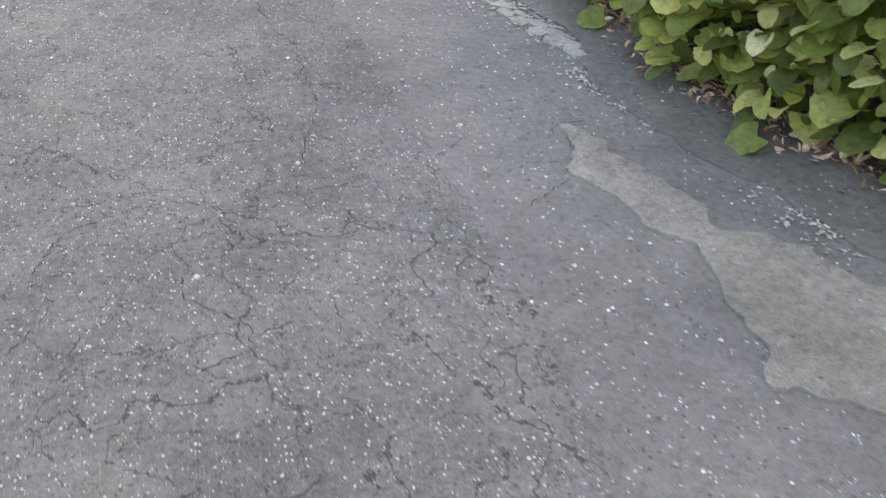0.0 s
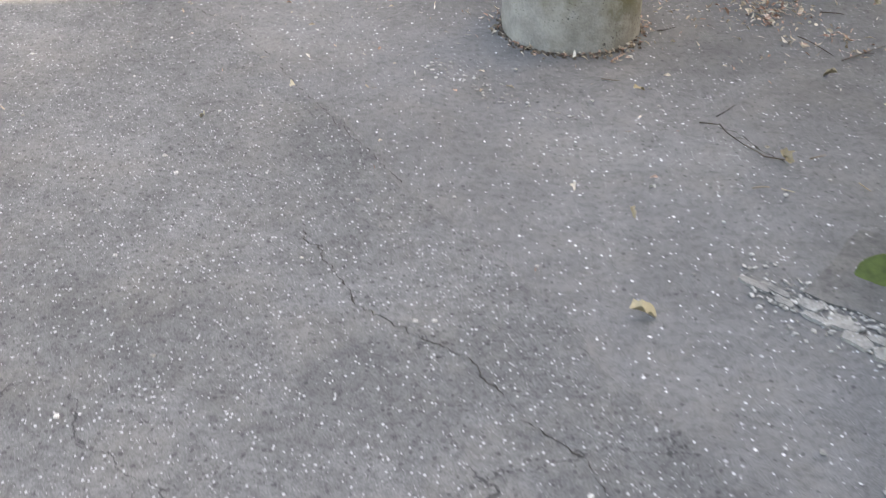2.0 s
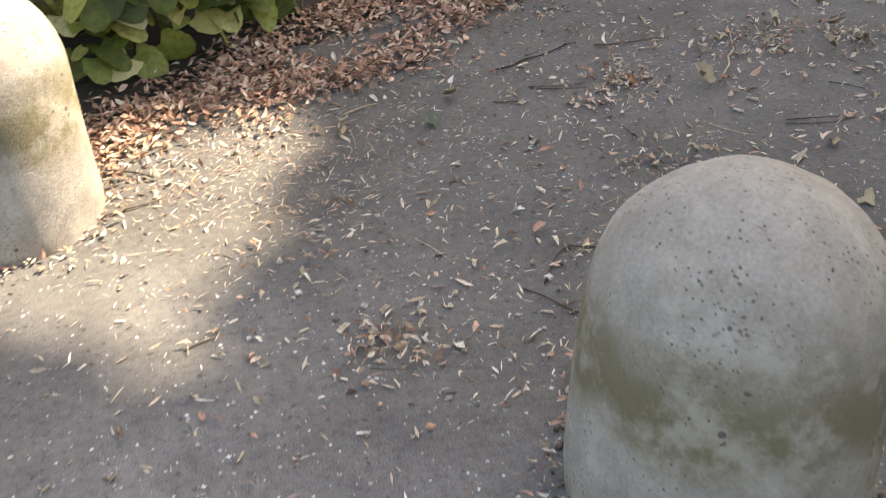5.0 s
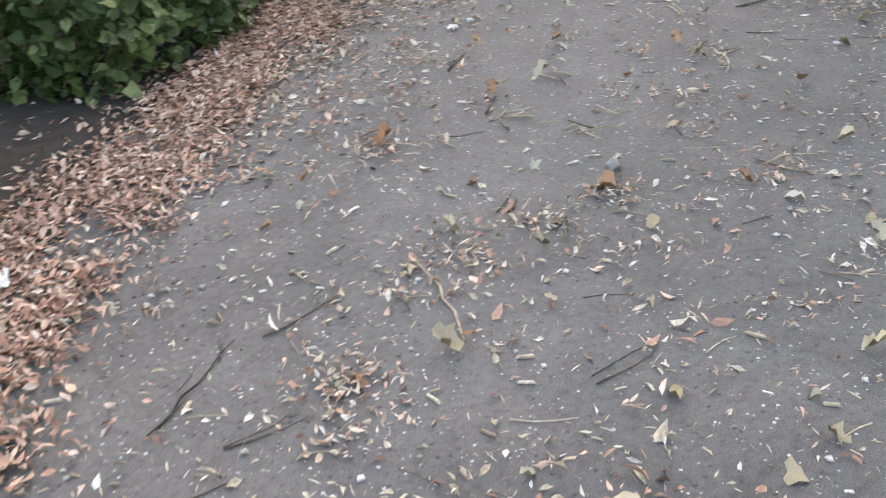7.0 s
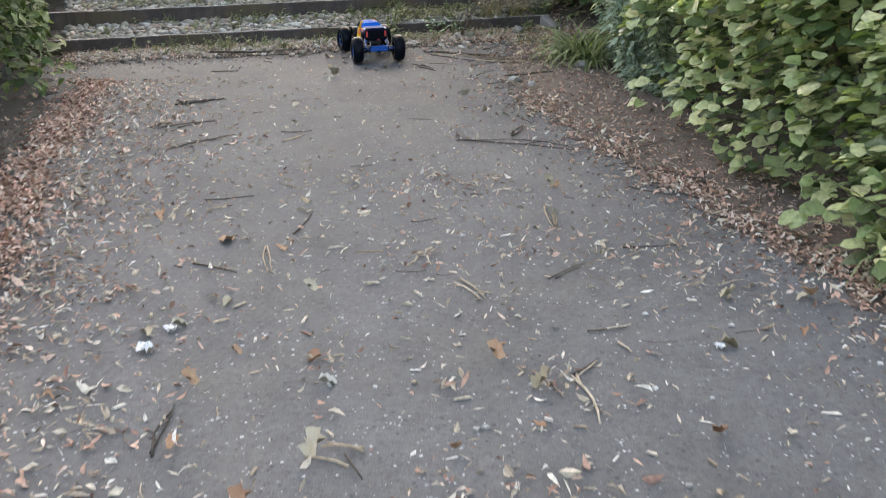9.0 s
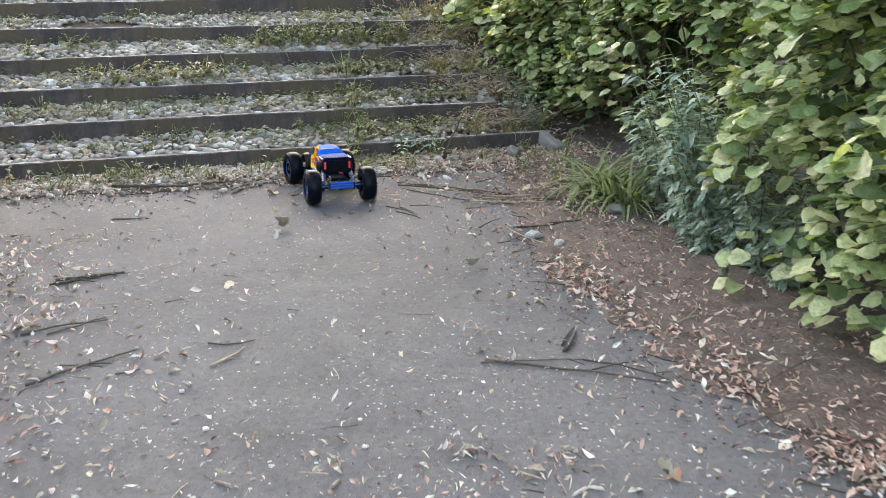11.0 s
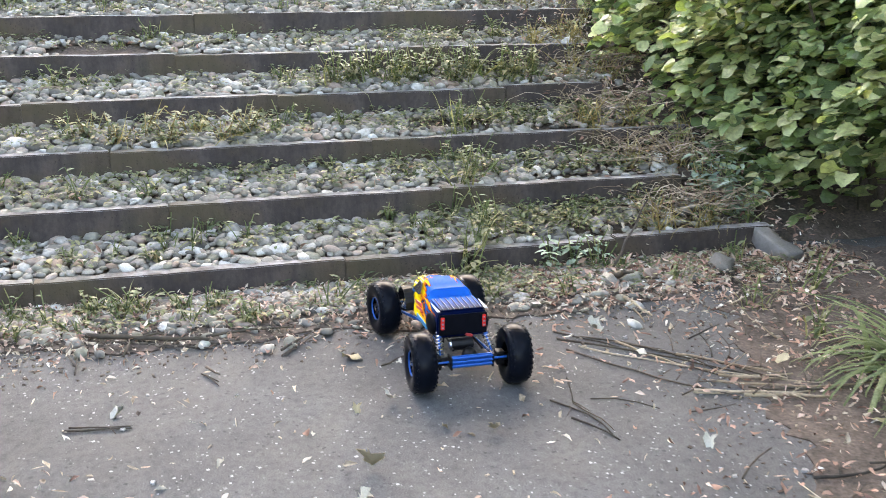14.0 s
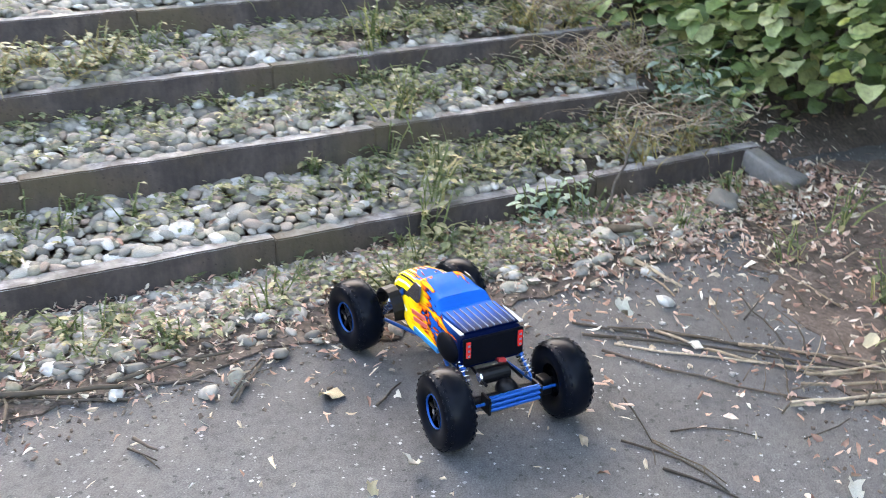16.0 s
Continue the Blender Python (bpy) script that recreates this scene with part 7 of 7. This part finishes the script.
for k in range(8):
    bm = bmesh.new()
    box(bm, (-0.115, -0.0525 + 0.015 * k, 0.2014), (0.09, 0.0024, 0.0034), (0, 0, 0), 0.0006)
    part("rib", bm, M["rib_grey"], bed, "raised rib with sky sheen in its colour")
bm = bmesh.new()
box(bm, (-0.1685, 0, 0.16), (0.008, 0.134, 0.058), (0, 0, 0), 0.003)
tail = part("tailgate", bm, M["bed_black"], truck, "black tailgate panel")
for s in (1, -1):
    bm = bmesh.new()
    box(bm, (-0.1735, 0.058 * s, 0.167), (0.004, 0.010, 0.034), (0, 0, 0), 0.001)
    lamp = part("tail_light", bm, M["red_lens"], truck, "red tail light")
    for k in range(3):
        bm = bmesh.new()
        box(bm, (-0.176, 0.058 * s, 0.155 + 0.011 * k), (0.0014, 0.005, 0.004))
        part("lens_dot", bm, M["white_decal"], lamp)
    bm = bmesh.new()
    loft(bm, [[(0.02 + dx, (0.0735 - 0.012 * t) * s + o * s, 0.187 + 0.028 * t) for dx, t, o in row] for row in
              ([(0.0, 0.0, -0.004), (0.006, 0.6, -0.004), (0.016, 1.0, -0.004), (0.04, 1.0, -0.004), (0.055, 0.0, -0.004)], [(0.0, 0.0, 0.0015), (0.006, 0.6, 0.0), (0.016, 1.0, -0.001), (0.04, 1.0, -0.001), (0.055, 0.0, 0.0015)])])
    part("side_window", bm, M["window_decal"], truck, "smoked side window")
    for k in range(2):
        bm = bmesh.new()
        box(bm, (0.01 - 0.008 * k, 0.0762 * s, 0.165 - 0.014 * k), (0.062, 0.002, 0.009), (0, 0.12, 0), 0.0005)
        part("side_lettering", bm, M["pink_decal"], truck, "pink-red lettering bar")
    bm = bmesh.new()
    arc = [(0.145 + 0.05 * math.cos(a), 0.122 + 0.05 * math.sin(a)) for a in [math.pi * k / 10 for k in range(11)]]
    loft(bm, [[(x0, 0.066 * s, z0), (x0, 0.092 * s, z0 - 0.004), (x0, 0.092 * s, z0 - 0.008), (x0, 0.066 * s, z0 - 0.01), (x0, 0.066 * s, z0)] for x0, z0 in arc])
    bmesh.ops.remove_doubles(bm, verts=bm.verts, dist=0.0001)
    part("front_fender", bm, M["black"], truck, "black front fender flare")
    bm = bmesh.new()
    bmesh.ops.create_uvsphere(bm, u_segments=20, v_segments=12, radius=1.0)
    bmesh.ops.transform(bm, matrix=Matrix.Translation((-0.112, 0.07 * s, 0.147)) @ Matrix.Rotation(0.12, 4, "Y") @ Matrix.Diagonal((0.046, 0.014, 0.03, 1)), verts=bm.verts)
    part("rear_fender", bm, M["bed_black"], truck, "black rounded rear wheel-arch bulge", True)
    bm = bmesh.new()
    box(bm, (-0.02, 0.0735 * s, 0.121), (0.11, 0.006, 0.012), (0, 0, 0), 0.002)
    part("side_sill", bm, M["azure"], truck, "light azure sill")
    bm = bmesh.new()
    loft(bm, [[(-0.163, 0.0625 * s, z), (-0.163, 0.0705 * s, z), (-0.12, 0.0705 * s, z), (-0.085, 0.068 * s, z)] for z in (0.1965, 0.1992)])
    part("corner_decal", bm, M["pale_decal"], truck, "pale wedge decal on the bed edge")
    # frame rails and links
    bm = bmesh.new()
    box(bm, (0, 0.042 * s, 0.105), (0.25, 0.006, 0.03), (0, 0, 0), 0.002)
    part("frame_rail", bm, M["black"], truck)
    for e in (1, -1):
        bm = bmesh.new()
        rod(bm, (0.06 * e, 0.05 * s, 0.088), (0.215 * e, 0.085 * s, 0.072), 0.0042, 0.0042, 10)
        part("lower_link", bm, M["anodised"], truck, "blue anodised suspension link")
        bm = bmesh.new()
        rod(bm, (0.07 * e, 0.03 * s, 0.115), (0.215 * e, 0.04 * s, 0.105), 0.0032, 0.0032, 8)
        part("upper_link", bm, M["black"], truck, "black suspension link")
        top, low = Vector((0.125 * e, 0.058 * s, 0.165)), Vector((0.2 * e, 0.072 * s, 0.088))
        bm = bmesh.new()
        rod(bm, top, top.lerp(low, 0.55), 0.0075, 0.0075, 12)
        rod(bm, top.lerp(low, 0.5), low, 0.003, 0.003, 8)
        shock = part("shock_absorber", bm, M["anodised"], truck, "blue shock absorber body")
        bm = bmesh.new()
        coil(bm, top.lerp(low, 0.2), top.lerp(low, 0.95), 0.0105, 0.0016, 8)
        part("spring", bm, M["steel"], shock, "bright coil spring")
for e in (1, -1):
    bm = bmesh.new()
    rod(bm, (0.22 * e, -0.11, 0.078), (0.22 * e, 0.11, 0.078), 0.0115, 0.0115, 14)
    for s in (1, -1):
        box(bm, (0.22 * e, 0.088 * s, 0.078), (0.03, 0.024, 0.036), (0, 0, 0), 0.004)
    axle = part("axle", bm, M["black"], truck, "black axle tube")
    bm = bmesh.new()
    bmesh.ops.create_uvsphere(bm, u_segments=18, v_segments=12, radius=0.027)
    bmesh.ops.scale(bm, verts=bm.verts, vec=(1.0, 0.85, 1.0))
    bmesh.ops.translate(bm, verts=bm.verts, vec=(0.217 * e, -0.005, 0.084))
    part("gear_case", bm, M["black"], axle, "rounded black gear case", True)
    bm = bmesh.new()
    rod(bm, (0.19 * e, -0.02, 0.112), (0.19 * e, 0.04, 0.112), 0.0165, 0.0165, 18)
    motor = part("motor", bm, M["black"], truck, "black electric motor")
    bm = bmesh.new()
    rod(bm, (0.19 * e, 0.04, 0.112), (0.19 * e, 0.044, 0.112), 0.011, 0.01, 14)
    part("end_cap", bm, M["steel"], motor, "bright motor end cap")
    bm = bmesh.new()
    box(bm, (0.175 * e, -0.015, 0.13), (0.016, 0.018, 0.007), (0.2, 0.1, 0), 0.002)
    part("wire_lead", bm, M["motor_red"], motor, "red motor lead")
    for k in range(3):
        bm = bmesh.new()
        rod(bm, (0.258 * e, -0.056, 0.078 + 0.011 * k), (0.258 * e, 0.056, 0.078 + 0.011 * k), 0.0042, 0.0042, 10)
        part("bumper_bar", bm, M["anodised"], truck, "blue anodised bar")
    bm = bmesh.new()
    box(bm, (0.2545 * e, 0, 0.089), (0.004, 0.11, 0.034), (0, 0, 0), 0.001)
    part("bumper_plate", bm, M["anodised"], truck, "blue anodised plate behind the bars")
    for s in (1, -1):
        bm = bmesh.new()
        box(bm, (0.245 * e, 0.057 * s, 0.086), (0.034, 0.006, 0.036), (0, 0, 0), 0.002)
        part("bumper_bracket", bm, M["black"], truck)
    bm = bmesh.new()
    rod(bm, (0.245 * e, -0.1, 0.086), (0.245 * e, 0.1, 0.086), 0.0032, 0.0032, 8)
    part("tie_rod", bm, M["anodised"], truck, "slim blue tie rod")
bm = bmesh.new()
box(bm, (0.205, 0.062, 0.118), (0.03, 0.02, 0.022), (0, 0, 0.2), 0.003)
servo = part("steering_servo", bm, M["black"], truck, "black steering servo")
bm = bmesh.new()
box(bm, (0.205, 0.062, 0.1305), (0.022, 0.014, 0.003), (0, 0, 0.2), 0.001)
part("servo_label", bm, M["white_decal"], servo, "silver label plate")
bm = bmesh.new()
box(bm, (0, 0, 0.092), (0.16, 0.078, 0.012), (0, 0, 0), 0.003)
part("skid_plate", bm, M["black"], truck)
bm = bmesh.new()
box(bm, (0.0, 0, 0.117), (0.13, 0.06, 0.036), (0, 0, 0), 0.005)
part("battery_box", bm, M["black"], truck, "black battery and radio box")
